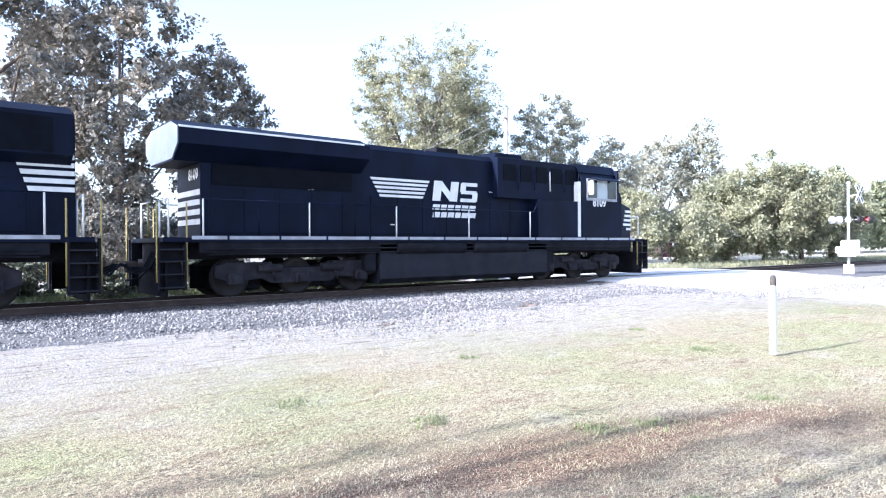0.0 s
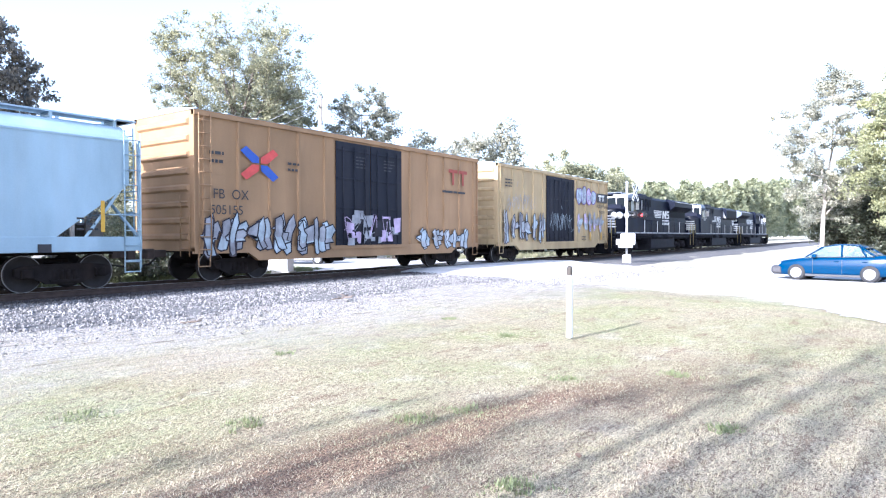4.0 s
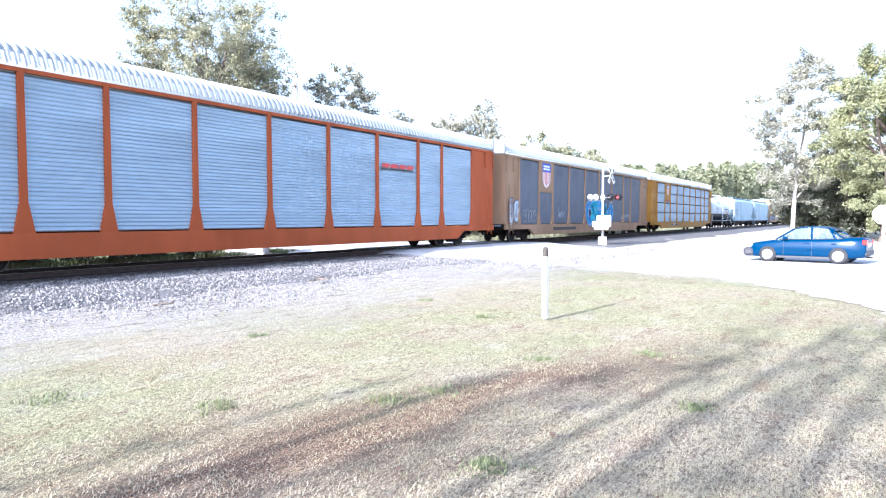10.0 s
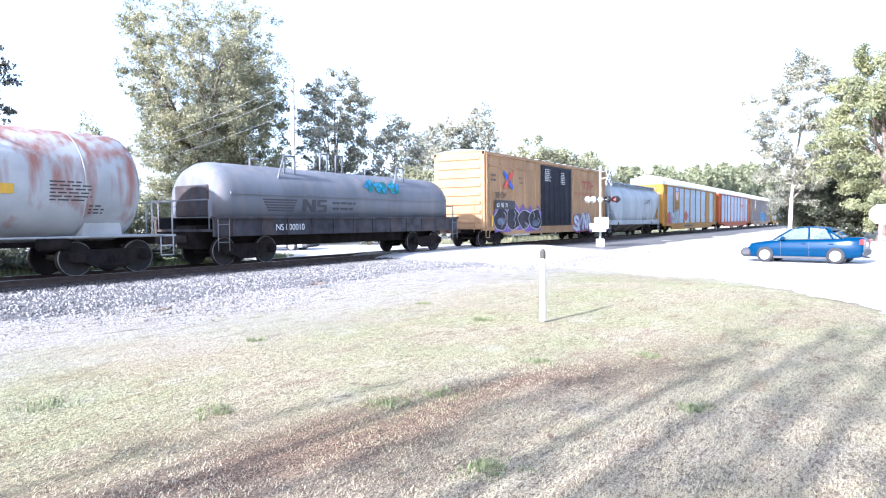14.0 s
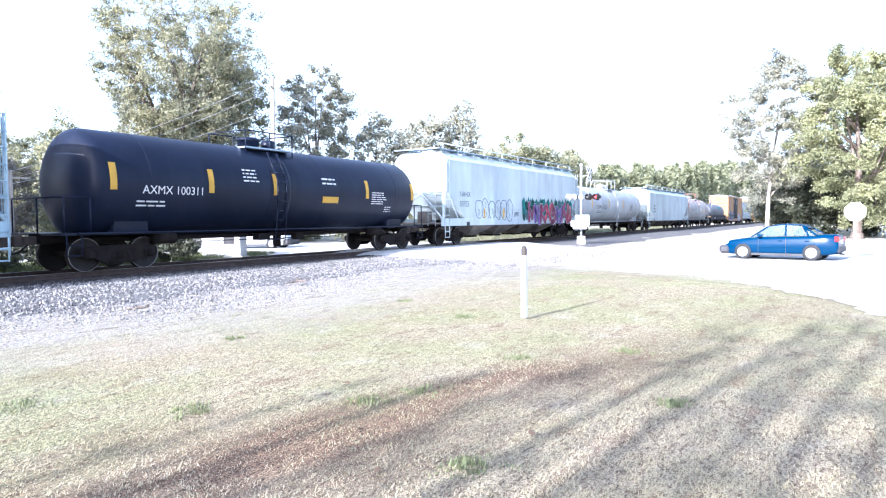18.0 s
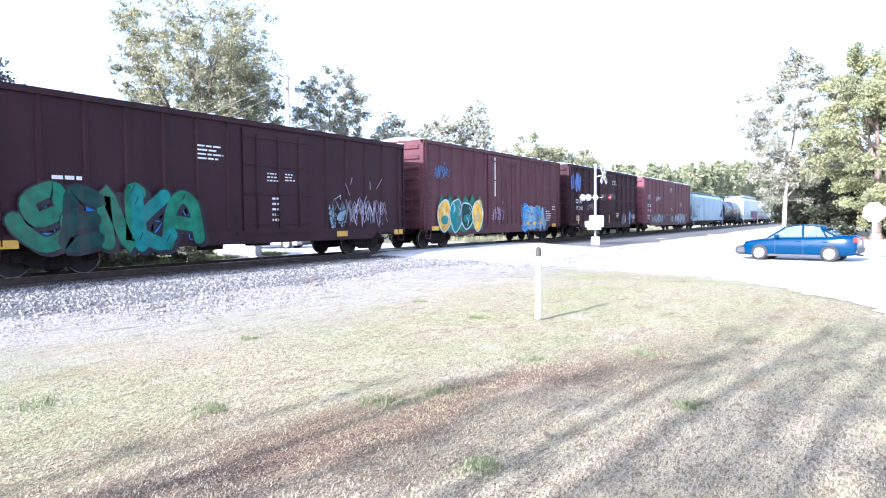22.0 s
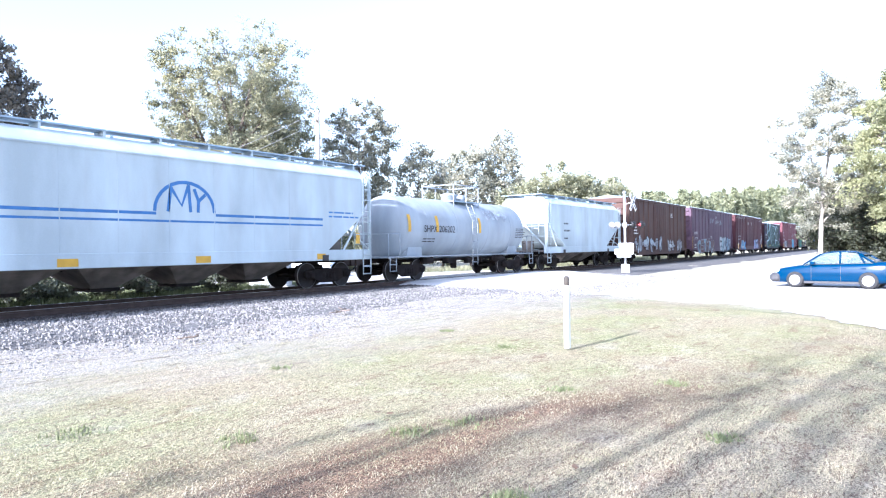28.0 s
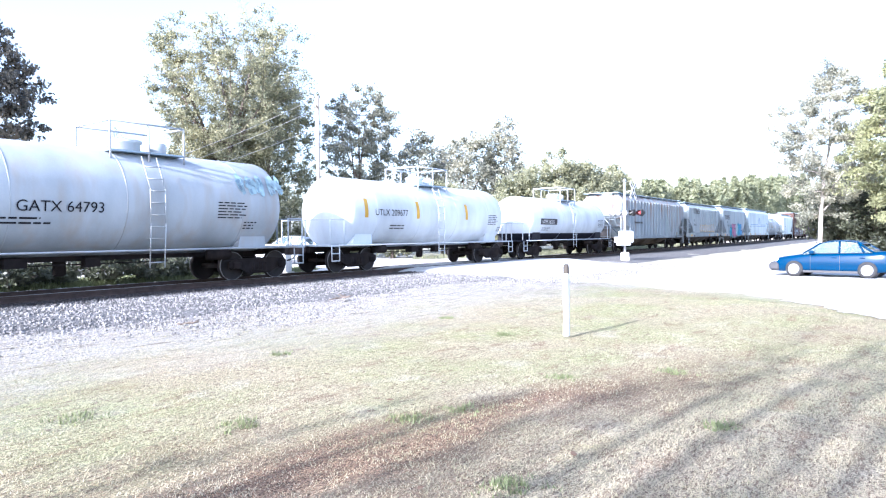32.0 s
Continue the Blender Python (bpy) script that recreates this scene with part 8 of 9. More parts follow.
# -- covered coil car --
def coil_car(front, rear):
    L = front - rear
    c = vehicle("coil_car", "grey covered coil car with a rounded hood and a teal tag", "coil car", front, rear)
    hl = L / 2
    ring = [(-1.38, 1.55), (-1.38, 2.35)] + [(-1.38 * math.cos(a), 2.35 + 1.05 * math.sin(a)) for a in [math.pi / 2 * i / 6 for i in range(1, 7)]]
    ring = ring + [(-y, z) for y, z in ring[-2::-1]]
    part("hood_end", boxes((-hl + 0.3, -hl + 0.42, -0.85, 0.85, 1.58, 2.6), bevel=0.04), M["coil_dark"], c, "dark recessed hood end")
    hood = part("hood", loft([[(x, y * k, 1.55 + (z - 1.55) * k) for y, z in ring] for x, k in [(-hl + 0.95 - 0.6 * math.sin(a), 0.72 + 0.28 * math.cos(a)) for a in (1.57, 1.2, 0.8, 0.4, 0.0)] + [(0, 1.0)] + [(hl - 0.95 + 0.6 * math.sin(a), 0.72 + 0.28 * math.cos(a)) for a in (0.0, 0.4, 0.8, 1.2, 1.57)]], smooth=True), M["coil"], c)
    for x in (-3.3, 3.3):
        part("lifting_frame", rods([((x - 0.25, -0.9, 3.1), (x - 0.25, -0.9, 3.75)), ((x + 0.25, -0.9, 3.1), (x + 0.25, -0.9, 3.75)), ((x - 0.25, -0.9, 3.75), (x + 0.25, -0.9, 3.75)), ((x - 0.25, -0.9, 3.75), (x - 0.9, -1.2, 2.7)), ((x - 0.25, 0.9, 3.75), (x + 0.25, 0.9, 3.75)), ((x - 0.25, 0.9, 3.1), (x - 0.25, 0.9, 3.75))], 0.04, 6), M["coil"], hood)
    part("lifting_frame", rods([((-1.1, -0.3, 3.35), (-1.1, -0.3, 4.05)), ((-1.1, -0.3, 4.05), (-0.7, -0.3, 4.05)), ((-0.7, -0.3, 4.05), (-0.7, -0.3, 3.35)), ((-0.2, -0.3, 3.35), (-0.2, -0.3, 4.05)), ((-0.2, -0.3, 4.05), (0.2, -0.3, 4.05)), ((0.2, -0.3, 4.05), (0.2, -0.3, 3.35))], 0.04, 6), M["coil"], hood)
    for s in (-1, 1):
        part("side_sill", boxes((-hl, hl, s * 1.5 - 0.06, s * 1.5 + 0.06, 0.95, 1.55), (-hl, hl, s * 1.5 - 0.14, s * 1.5 + 0.14, 1.5, 1.58), bevel=0.01), M["coil_dark"], c)
        part("hood_rim", boxes((-hl + 0.75, hl - 0.75, s * 1.4 - 0.03, s * 1.4 + 0.03, 2.3, 2.38)), M["coil"], c)
        ladder(c, s * (hl - 0.3), -1.6, 0.5, 1.6, M["coil"], w=0.42)
        part("end_platform", boxes((min(s * (hl - 0.6), s * hl), max(s * (hl - 0.6), s * hl), -1.4, 1.4, 1.1, 1.18)), M["coil_dark"], c)
        part("end_handrail", rods([((s * hl, -1.3, 1.18), (s * hl, -1.3, 2.1)), ((s * hl, 1.3, 1.18), (s * hl, 1.3, 2.1)), ((s * hl, -1.3, 2.1), (s * hl, 1.3, 2.1))], 0.025, 6), M["coil"], c)
        coupler(c, s * (hl - 0.05), s)
        bogie(c, s * (hl - 1.8))
    for i in range(12):
        x = -hl + 0.7 + (L - 1.4) * i / 11
        part("stake", boxes((x - 0.04, x + 0.04, -1.6, -1.555, 0.95, 1.55)), M["coil_dark"], c)
    part("centre_sill", boxes((-hl + 0.1, hl - 0.1, -0.5, 0.5, 0.55, 1.3)), M["truck"], c)
    speed_lines(c, -5.0, -3.4, 1.75, 2.2, M["ink"], -1.388)
    slant_mark(c, -3.2, -1.9, 1.75, 2.2, M["ink"], -1.388)
    tiny_print(c, 320, [(-1.6, 2.2, 1.6, 0.42, 2)], M["ink"], -1.388)
    letters("NS 000010", 0.3, -4.6, 1.12, -1.565, M["chalk"], c)
    graffiti(c, 0.3, 2.6, 2.55, 3.1, -1.38, ["teal", "sky"], "teal", 321, 4, tank=(2.35, 1.385), label="teal graffiti tag")


coil_car(-281.5, -295.6)


# -- autoracks --
def autorack(front, rear, frame_mat, panel_mat, label, rows=1, post_mat=None, skip=(), roof_mat=None, corrugated=True, flare=True, eave=4.88, first=False):
    L = front - rear
    c = vehicle("autorack", label, "autorack", front, rear)
    hl, h = L / 2, 1.56
    z0 = 1.0
    for s in (-1, 1):
        part("side_sill", slab([(-hl, 0.74), (-hl + 3.0, 0.74), (-hl + 3.6, 0.38), (hl - 3.6, 0.38), (hl - 3.0, 0.74), (hl, 0.74), (hl, z0), (-hl, z0)], s * h - 0.07, s * h + 0.07, "y"), frame_mat, c)
        part("top_chord", boxes((-hl, hl, s * h - 0.05, s * h + 0.05, eave - 0.1, eave)), frame_mat, c)
    part("deck", boxes((-hl + 0.1, hl - 0.1, -h + 0.07, h - 0.07, 0.8, 0.95)), M["truck"], c)
    part("deck", boxes((-hl + 0.4, hl - 0.4, -h + 0.1, h - 0.1, 2.9, 2.98)), M["truck"], c)
    xs = [-11.5, -8.7, -6.65, -3.95, -1.1, 1.75, 4.5, 7.4, 9.4, 12.0]
    if not first:
        xs = [-11.9, -9.25, -7.2, -4.55, -1.7, 1.12, 3.95, 6.8, 8.7, 11.45]
    # posts with flared feet
    pr = [(-0.075, z0), (-0.24, z0), (-0.09, z0 + 0.75), (-0.075, eave - 0.1), (-0.16, eave - 0.02), (0.16, eave - 0.02), (0.075, eave - 0.1), (0.09, z0 + 0.75), (0.24, z0)] if flare else [(-0.09, z0), (-0.09, eave - 0.02), (0.09, eave - 0.02), (0.09, z0)]
    pm = shared("rack_post_%s_%s" % ((post_mat or frame_mat).name, flare), lambda: slab(pr, -0.05, 0.05, "y"), [post_mat or frame_mat])
    for x in xs:
        if x in skip:
            continue
        for s in (-1, 1):
            part("side_post", pm, None, c, loc=(x, s * (h + 0.005), 0))
    # panels between the posts, pressed with shallow ridges
    edges = [-hl + 0.01] + xs + [hl - 0.01]
    for a, b in zip(edges, edges[1:]):
        if a == edges[0] or b == edges[-1]:
            for s in (-1, 1):
                part("end_bay_panel", boxes((a, b, s * (h - 0.03) - 0.015, s * (h - 0.03) + 0.015, z0, eave - 0.1)), frame_mat, c)
            continue
        for r in range(rows):
            za, zb = z0 + 0.03 + (eave - 0.16 - z0) * r / rows, z0 + (eave - 0.16 - z0) * (r + 1) / rows - (0.05 if rows > 1 else 0)
            n = max(3, int((zb - za) / (0.105 if corrugated else 0.55)))

            def panel():
                prof = []
                for i in range(n):
                    za_, zb_ = za + (zb - za) * i / n, za + (zb - za) * (i + 1) / n
                    d = 0.024 if corrugated else 0.012
                    prof += [(0, za_ + 0.01), (-d, za_ + (zb_ - za_) * 0.3), (-d, za_ + (zb_ - za_) * 0.6), (0, zb_ - 0.01)]
                out = prof + [(0.02, zb), (0.02, za)]
                return loft([[(-0.5, y, z) for y, z in out], [(0.5, y, z) for y, z in out]])
            me = shared("rack_panel_%s_%d_%d_%d_%s" % (panel_mat.name, rows, r, round(zb * 100), corrugated), panel, [panel_mat])
            for s in (-1, 1):
                p = part("side_panel", me, None, c, loc=((a + b) / 2, s * (h - 0.02), 0))
                p.scale = (b - a - 0.12, 1, 1)
                if s > 0:
                    p.rotation_euler = (0, 0, math.pi)
    # curved ribbed roof
    rm = roof_mat or M["roofwhite"]
    arc = [(-h - 0.03, eave - 0.02), (-h - 0.03, eave + 0.04)] + [(-(h - 0.06) * math.cos(a), eave + 0.2 + 0.62 * math.sin(a)) for a in [math.pi / 2 * i / 6 for i in range(1, 7)]]
    arc = arc + [(-y, z) for y, z in arc[-2::-1]]
    roof = part("roof", loft([[(-hl, y, z) for y, z in arc], [(hl, y, z) for y, z in arc]]), rm, c)
    for fc in roof.data.polygons:
        fc.use_smooth = abs(fc.normal.x) < 0.5
    rib_arc = [(y * 1.03, z + 0.07) for y, z in arc[1:-1]]
    me = shared("roof_corrugation_" + rm.name, lambda: loft([[(-0.07, y / 1.03, z - 0.075) for y, z in rib_arc], [(-0.03, y, z) for y, z in rib_arc], [(0.03, y, z) for y, z in rib_arc], [(0.07, y / 1.03, z - 0.075) for y, z in rib_arc]], close=False, caps=False), [rm])
    n = int(L / 0.21)
    for i in range(n):
        part("roof_corrugation", me, None, roof, loc=(-hl + 0.2 + (L - 0.4) * i / (n - 1), 0, 0))
    for s in (-1, 1):
        xe = s * hl
        endm = part("end_door", loft([[(xe - s * 0.02, y, z) for y, z in ((-h, 1.05), (-h, eave), (h, eave), (h, 1.05))], [(xe + s * 0.22, y, z) for y, z in ((-0.9, 1.05), (-0.9, eave), (0.9, eave), (0.9, 1.05))]]), frame_mat, c, "folding end door")
        part("end_door_top", boxes((min(xe, xe + s * 0.12), max(xe, xe + s * 0.12), -h, h, eave, eave + 0.62)), M["roofwhite"], c, "pale roof end sheet")
        for y in (-0.9, 0, 0.9):
            part("door_hinge", rods([((xe + s * 0.2, y, 1.1), (xe + s * 0.2, y, eave - 0.1))], 0.045, 6), frame_mat, c)
        ladder(c, s * (hl - 0.55), -h - 0.1, 0.5, 3.2, frame_mat, w=0.42)
        part("end_grab", rods([((xe - s * 0.12, -h - 0.06, eave - 0.9), (xe - s * 0.12, -h - 0.06, eave - 0.15)), ((xe - s * 0.9, -h - 0.06, eave - 0.9), (xe - s * 0.9, -h - 0.06, eave - 0.15))], 0.03, 6), frame_mat, c)
        part("brake_step", boxes((min(xe, xe + s * 0.35), max(xe, xe + s * 0.35), -1.3, -0.2, 0.92, 0.98)), M["galv"], c)
        coupler(c, xe + s * 0.05, s)
        bogie(c, s * (hl - 3.1), 0.42)
    part("centre_sill", boxes((-hl + 0.4, hl - 0.4, -0.4, 0.4, 0.55, 0.95)), M["truck"], c)
    return c


def shield(c, x, z, w, h, y):
    bm = bmesh.new()
    polygon(bm, [(x - w / 2, z + h * 0.42), (x - w * 0.35, z + h / 2), (x, z + h * 0.44), (x + w * 0.35, z + h / 2), (x + w / 2, z + h * 0.42), (x + w * 0.46, z + h * 0.12), (x - w * 0.46, z + h * 0.12)], y - 0.002, 0)
    polygon(bm, [(x - w * 0.46, z + h * 0.12), (x + w * 0.46, z + h * 0.12), (x + w * 0.44, z - h * 0.25), (x + w * 0.25, z - h * 0.42), (x, z - h / 2), (x - w * 0.25, z - h * 0.42), (x - w * 0.44, z - h * 0.25)], y, 1)
    for i in range(5):
        px = x - w * 0.36 + w * 0.16 * i
        polygon(bm, [(px, z + h * 0.12), (px + w * 0.08, z + h * 0.12), (px + w * 0.08, z - h * (0.30 + 0.07 * (2 - abs(i - 2)))), (px, z - h * (0.30 + 0.07 * (2 - abs(i - 2))))], y - 0.002, 2)
    for k in (0.20, 0.31):
        polygon(bm, [(x - w * 0.36, z + h * k), (x + w * 0.36, z + h * k), (x + w * 0.36, z + h * (k + 0.07)), (x - w * 0.36, z + h * (k + 0.07))], y - 0.004, 1)
    tagged(part("shield_mark", bm, [M["deepblue"], M["chalk"], M["redmark"]], c, "blue, white and red shield mark"), kind="stuff")


def autoracks():
    c = autorack(-130.6, -157.4, M["rackyellow"], M["galv"], "yellow autorack with bright galvanised side panels", rows=4, first=True)
    part("logo_panel", boxes((-8.6, -6.75, -1.6, -1.575, 3.0, 4.75)), M["rackyellow"], c)
    shield(c, -7.72, 4.15, 0.85, 1.0, -1.604)
    bars([(-8.4, -7.0, 3.05, 3.2)], -1.604, M["stencil_red"], c)
    bars([(-6.5, -3.8, 0.66, 0.84)], -1.64, M["ink"], c, "number_board")
    letters("ETTX 901307", 0.22, -6.4, 0.68, -1.644, M["chalk"], c, width=1.4)
    c = autorack(-158.8, -185.9, M["racktan"], M["greypanel"], "tan autorack with grey panels and bright blue graffiti", corrugated=False)
    part("logo_panel", boxes((-9.1, -7.2, -1.6, -1.575, 2.95, 4.85)), M["racktan"], c)
    shield(c, -8.2, 4.0, 1.25, 1.55, -1.604)
    sprayed_row(c, ["ring", "slant", "comb", "arch", "loop"], -1.4, 4.0, 0.95, 2.4, -1.63, ["sky", "bright"], "white", 0.24, 401, "deepsky", label="bright blue sprayed letter form")
    graffiti(c, -13.2, -11.9, 0.9, 2.6, -1.6, ["white", "grey", "pale"], "steelink", 402, 2, style="bubble", label="grey and white graffiti at the end")
    graffiti(c, -11.4, -9.6, 1.1, 1.9, -1.6, [], "grey", 403, 5, style="bubble")
    bars([(-7.2, -3.4, 0.62, 0.8)], -1.64, M["ink"], c, "number_board")
    scrawl(c, 6.0, 1.2, 3.0, 0.7, -1.61, "pale", 404, 12)
    scrawl(c, -6.4, 1.3, 1.2, 0.7, -1.61, "pale", 405, 8)
    c = autorack(-187.3, -214.6, M["rackorange"], M["galv"], "orange autorack with silvery ridged panels", rows=1)
    for k in range(4):
        part("name_letter", slab([(4.2 + 0.56 * k, 3.45), (4.68 + 0.56 * k, 3.45), (4.74 + 0.56 * k, 3.62), (4.28 + 0.56 * k, 3.62)], -1.622, -1.618, "y"), M["redmark"], c, "plain red block")
    bars([(4.1, 6.4, 3.36, 3.42)], -1.62, M["ink"], c, "name_bar")
    c = autorack(-216.6, -243.4, M["rackyellow"], M["galv"], "yellow autorack with ridged panels and red graffiti", rows=1, skip=(-7.2, 8.7))
    part("logo_panel", boxes((-8.75, -6.6, -1.6, -1.575, 1.02, 4.78)), M["rackyellow"], c)
    shield(c, -7.75, 4.1, 1.2, 1.45, -1.604)
    letters("BUILDING", 0.38, -8.6, 2.95, -1.606, M["ink"], c)
    letters("AMERICA", 0.38, -8.5, 2.5, -1.606, M["ink"], c)
    part("logo_panel", boxes((7.1, 9.0, -1.6, -1.575, 1.02, 4.78)), M["rackyellow"], c)
    graffiti(c, -11.9, -10.6, 0.7, 2.3, -1.62, ["dullred", "crimson"], "plum", 411, 1, style="bubble", label="red graffiti")
    sprayed_row(c, ["ring", "bowl", "hook", "bump"], -10.0, -6.9, 0.7, 2.2, -1.62, ["white", "pale"], "steelink", 0.23, 412, label="white sprayed letter form")
    graffiti(c, -4.4, -3.2, 1.2, 2.3, -1.62, ["dullred"], "crimson", 413, 1, style="bubble", label="red graffiti")
    scrawl(c, -3.0, 1.4, 1.6, 1.0, -1.62, "violet", 414, 10)
    scrawl(c, 5.9, 1.4, 0.8, 1.3, -1.62, "crimson", 415, 9)
    bars([(-4.6, -1.0, 0.62, 0.8)], -1.64, M["ink"], c, "number_board")


autoracks()


# -- engines --
def engine_truck(parent, x):
    b = part("bogie", shared("engine_bolster", lambda: boxes((-2.1, 2.1, -0.85, 0.85, 0.62, 0.8)), [M["loco_under"]]), None, parent, loc=(x, 0, 0))

    def frame_bm():
        out = [(-2.5, 0.85), (-2.2, 0.95), (-1.0, 0.95), (-0.8, 0.78), (0.6, 0.78), (0.9, 0.95), (2.2, 0.95), (2.5, 0.85), (2.5, 0.56), (2.1, 0.42), (1.2, 0.5), (0.9, 0.36), (-0.9, 0.36), (-1.2, 0.5), (-2.1, 0.42), (-2.5, 0.56)]
        bm = slab(out, -0.08, 0.08, "y")
        for dx in (-1.95, 0.0, 1.95):
            box(bm, dx - 0.22, dx + 0.22, -0.2, 0.05, 0.34, 0.66, 0.04)
            rod(bm, (dx, -0.25, 0.5), (dx, -0.1, 0.5), 0.13, 12)
        for dx in (-1.0, 0.95):
            rod(bm, (dx - 0.35, -0.14, 0.78), (dx + 0.35, -0.14, 0.78), 0.12, 10)
            rod(bm, (dx, -0.14, 0.95), (dx + 0.2, -0.14, 0.42), 0.05, 8)
        return bm
    # dark filler blocks and a sheet, added to stand for shade between the wheels
    for dx in (-1.6, 0.3, 1.5):
        part("traction_motor", shared("traction_motor", lambda: boxes((-0.62, 0.62, -0.62, 0.62, 0.16, 0.74), bevel=0.06), [M["loco_under"]]), None, b, loc=(dx, 0, 0))
    part("brake_beam", shared("brake_beam", lambda: boxes((-2.6, 2.6, 0.55, 0.62, 0.2, 0.85)), [M["loco_under"]]), None, b)
    for s in (-1, 1):
        f = part("side_frame", shared("engine_side_frame", frame_bm, [M["engine_frame"]]), None, b, loc=(0, s * 1.1, 0))
        if s > 0:
            f.rotation_euler = (0, 0, math.pi)
    for dx in (-1.95, 0.0, 1.95):
        part("axle", axle_mesh(), None, b, loc=(dx, 0, 0.53))
        for s in (-1, 1):
            w = part("wheel", wheel_mesh(0.53), None, b, loc=(dx, s * 0.75, 0.53))
            if s > 0:
                w.rotation_euler = (0, 0, math.pi)


def stripes(root, x0, x1, z0, z1, y, n=5, slant=0.0, name="nose_stripe"):
    for i in range(n):
        a = z1 - (z1 - z0) * (i + 0.18) / n
        b = z1 - (z1 - z0) * (i + 0.72) / n
        bm = bmesh.new()
        polygon(bm, [(x0 + slant * i, b), (x1 - 0.0 * i, b), (x1, a), (x0 + slant * (i - 0.5), a)], y)
        part(name, bm, M["trim"], root, "white stripe")


def locomotive(front, rear, number, label, facing=1, wings=True, cab_white=False, rounded=False, tank=(-3.3, 4.2), mark_x=-1.6, hood_end=0.9, wing_end=0.35, side_stripes=False, cab_in=0.0):
    """Built with its cab at +x; facing -1 sets the cab at -x, with the lettering still on the side that faces the lawn."""
    L = front - rear
    c = vehicle("locomotive", label, "locomotive", front, rear, "engines of the freight train")
    hl, f = L / 2, facing

    def X(a, b):
        return (min(f * a, f * b), max(f * a, f * b))
    U = M["loco_under"]
    part("walkway", boxes((*X(-hl + 0.2, hl - 0.4), -1.55, 1.55, 1.5, 1.62), bevel=0.01), M["loco"], c)
    part("sill_stripe", boxes((*X(-hl + 0.9, hl - 1.0), -1.562, -1.55, 1.57, 1.66)), M["sill"], c, "dulled white sill stripe")
    for i in range(13):
        part("stripe_gap", boxes((-hl + 1.8 + 1.45 * i, -hl + 1.86 + 1.45 * i, -1.568, -1.562, 1.565, 1.685)), M["loco"], c)
    part("frame", boxes((*X(-hl + 0.3, hl - 0.3), -0.8, 0.8, 1.05, 1.5)), U, c)
    # long hood, with the radiator wings at the rear
    hood = part("hood", slab([(-0.98, 1.62), (-0.98, 4.42), (-0.8, 4.6), (0.8, 4.6), (0.98, 4.42), (0.98, 1.62)], *X(-hl + hood_end, hl - 4.6 - cab_in)), M["loco"], c)
    part("equipment_cabinet", boxes((*X(hl - 6.9 - cab_in, hl - 4.3 - cab_in), -1.45, 1.45, 1.62, 3.1), bevel=0.02), M["loco"], c)
    part("equipment_cabinet", boxes((*X(hl - 8.8 - cab_in, hl - 4.5 - cab_in), -1.25, 1.25, 3.1, 4.58), bevel=0.02), M["loco"], c)
    if wings:
        part("radiator_wing", slab([(-1.02, 3.62), (-1.56, 4.0), (-1.56, 4.42), (-0.95, 4.66), (0.95, 4.66), (1.56, 4.42), (1.56, 4.0), (1.02, 3.62)], *X(-hl + wing_end, -hl + 6.2)), M["loco"], c)
        part("wing_end", slab([(-1.5, 4.02), (-1.5, 4.42), (-0.93, 4.62), (0.93, 4.62), (1.5, 4.42), (1.5, 4.02), (1.0, 3.66), (-1.0, 3.66)], *X(-hl + wing_end - 0.02, -hl + wing_end)), M["wing_grey"], c, "pale grey wing end sheet")
        part("radiator_grille", boxes((*X(-hl + hood_end + 0.3, -hl + 5.9), -1.02, -0.985, 3.05, 3.6)), M["loco_dark"], c)
        part("roof_edge", boxes((*X(-hl + wing_end, -hl + 6.0), -1.58, -1.53, 4.40, 4.45)), M["trim"], c, "pale roof edge")
    else:
        part("radiator_housing", slab([(-1.0, 3.3), (-1.35, 3.5), (-1.35, 4.45), (-0.9, 4.68), (0.9, 4.68), (1.35, 4.45), (1.35, 3.5), (1.0, 3.3)], *X(-hl + 0.6, -hl + 6.4)), M["loco"], c)
        part("radiator_grille", boxes((*X(-hl + 1.0, -hl + 6.0), -1.37, -1.355, 3.55, 4.35)), M["loco_dark"], c)
        part("housing_end", slab([(-1.3, 3.45), (-1.0, 4.3), (-0.6, 4.66), (0.6, 4.66), (1.0, 4.3), (1.3, 3.45)], *X(-hl + 6.4, -hl + 6.46)), M["trim"], c, "bright sloped end sheet")
    for i, x in enumerate((-hl + 2.2, -hl + 4.4)):
        part("roof_fan", lathe([(4.6, 0.55), (4.72, 0.58), (4.74, 0.5), (4.72, 0.05)], 20, "z"), M["loco"], c, loc=(f * x, 0, 0))
    part("exhaust", boxes((*X(-0.6, 0.4), -0.35, 0.35, 4.6, 4.85), bevel=0.03), U, c)
    part("air_intake", boxes((*X(1.6, 3.0), -1.0, 1.0, 4.55, 4.78), bevel=0.04), M["loco"], c)
    # hood doors with latches
    n = 13
    for i in range(n):
        x = -hl + 1.5 + (L - 7.4) * i / n
        d = part("hood_door", boxes((*X(x, x + (L - 7.4) / n - 0.05), -1.0, -0.982, 1.75, 2.95), bevel=0.006), M["loco"], c)
        part("latch", boxes((*X(x + 0.12, x + 0.2), -1.02, -1.0, 2.3, 2.36)), M["loco"], d)
    for i in range(5):
        x = hl - 8.5 - cab_in + 0.85 * i
        part("vent_panel", boxes((*X(x, x + 0.6), -1.272, -1.25, 3.75, 4.35)), M["loco_dark"], c)
        part("grab_iron", rods([((f * (x + 0.72), -1.30, 3.45), (f * (x + 0.72), -1.30, 4.2))], 0.022, 6), M["trim"] if i in (2, 4) else M["loco"], c)
    # cab
    ca, cb = hl - 4.4 - cab_in, hl - 2.0 - cab_in
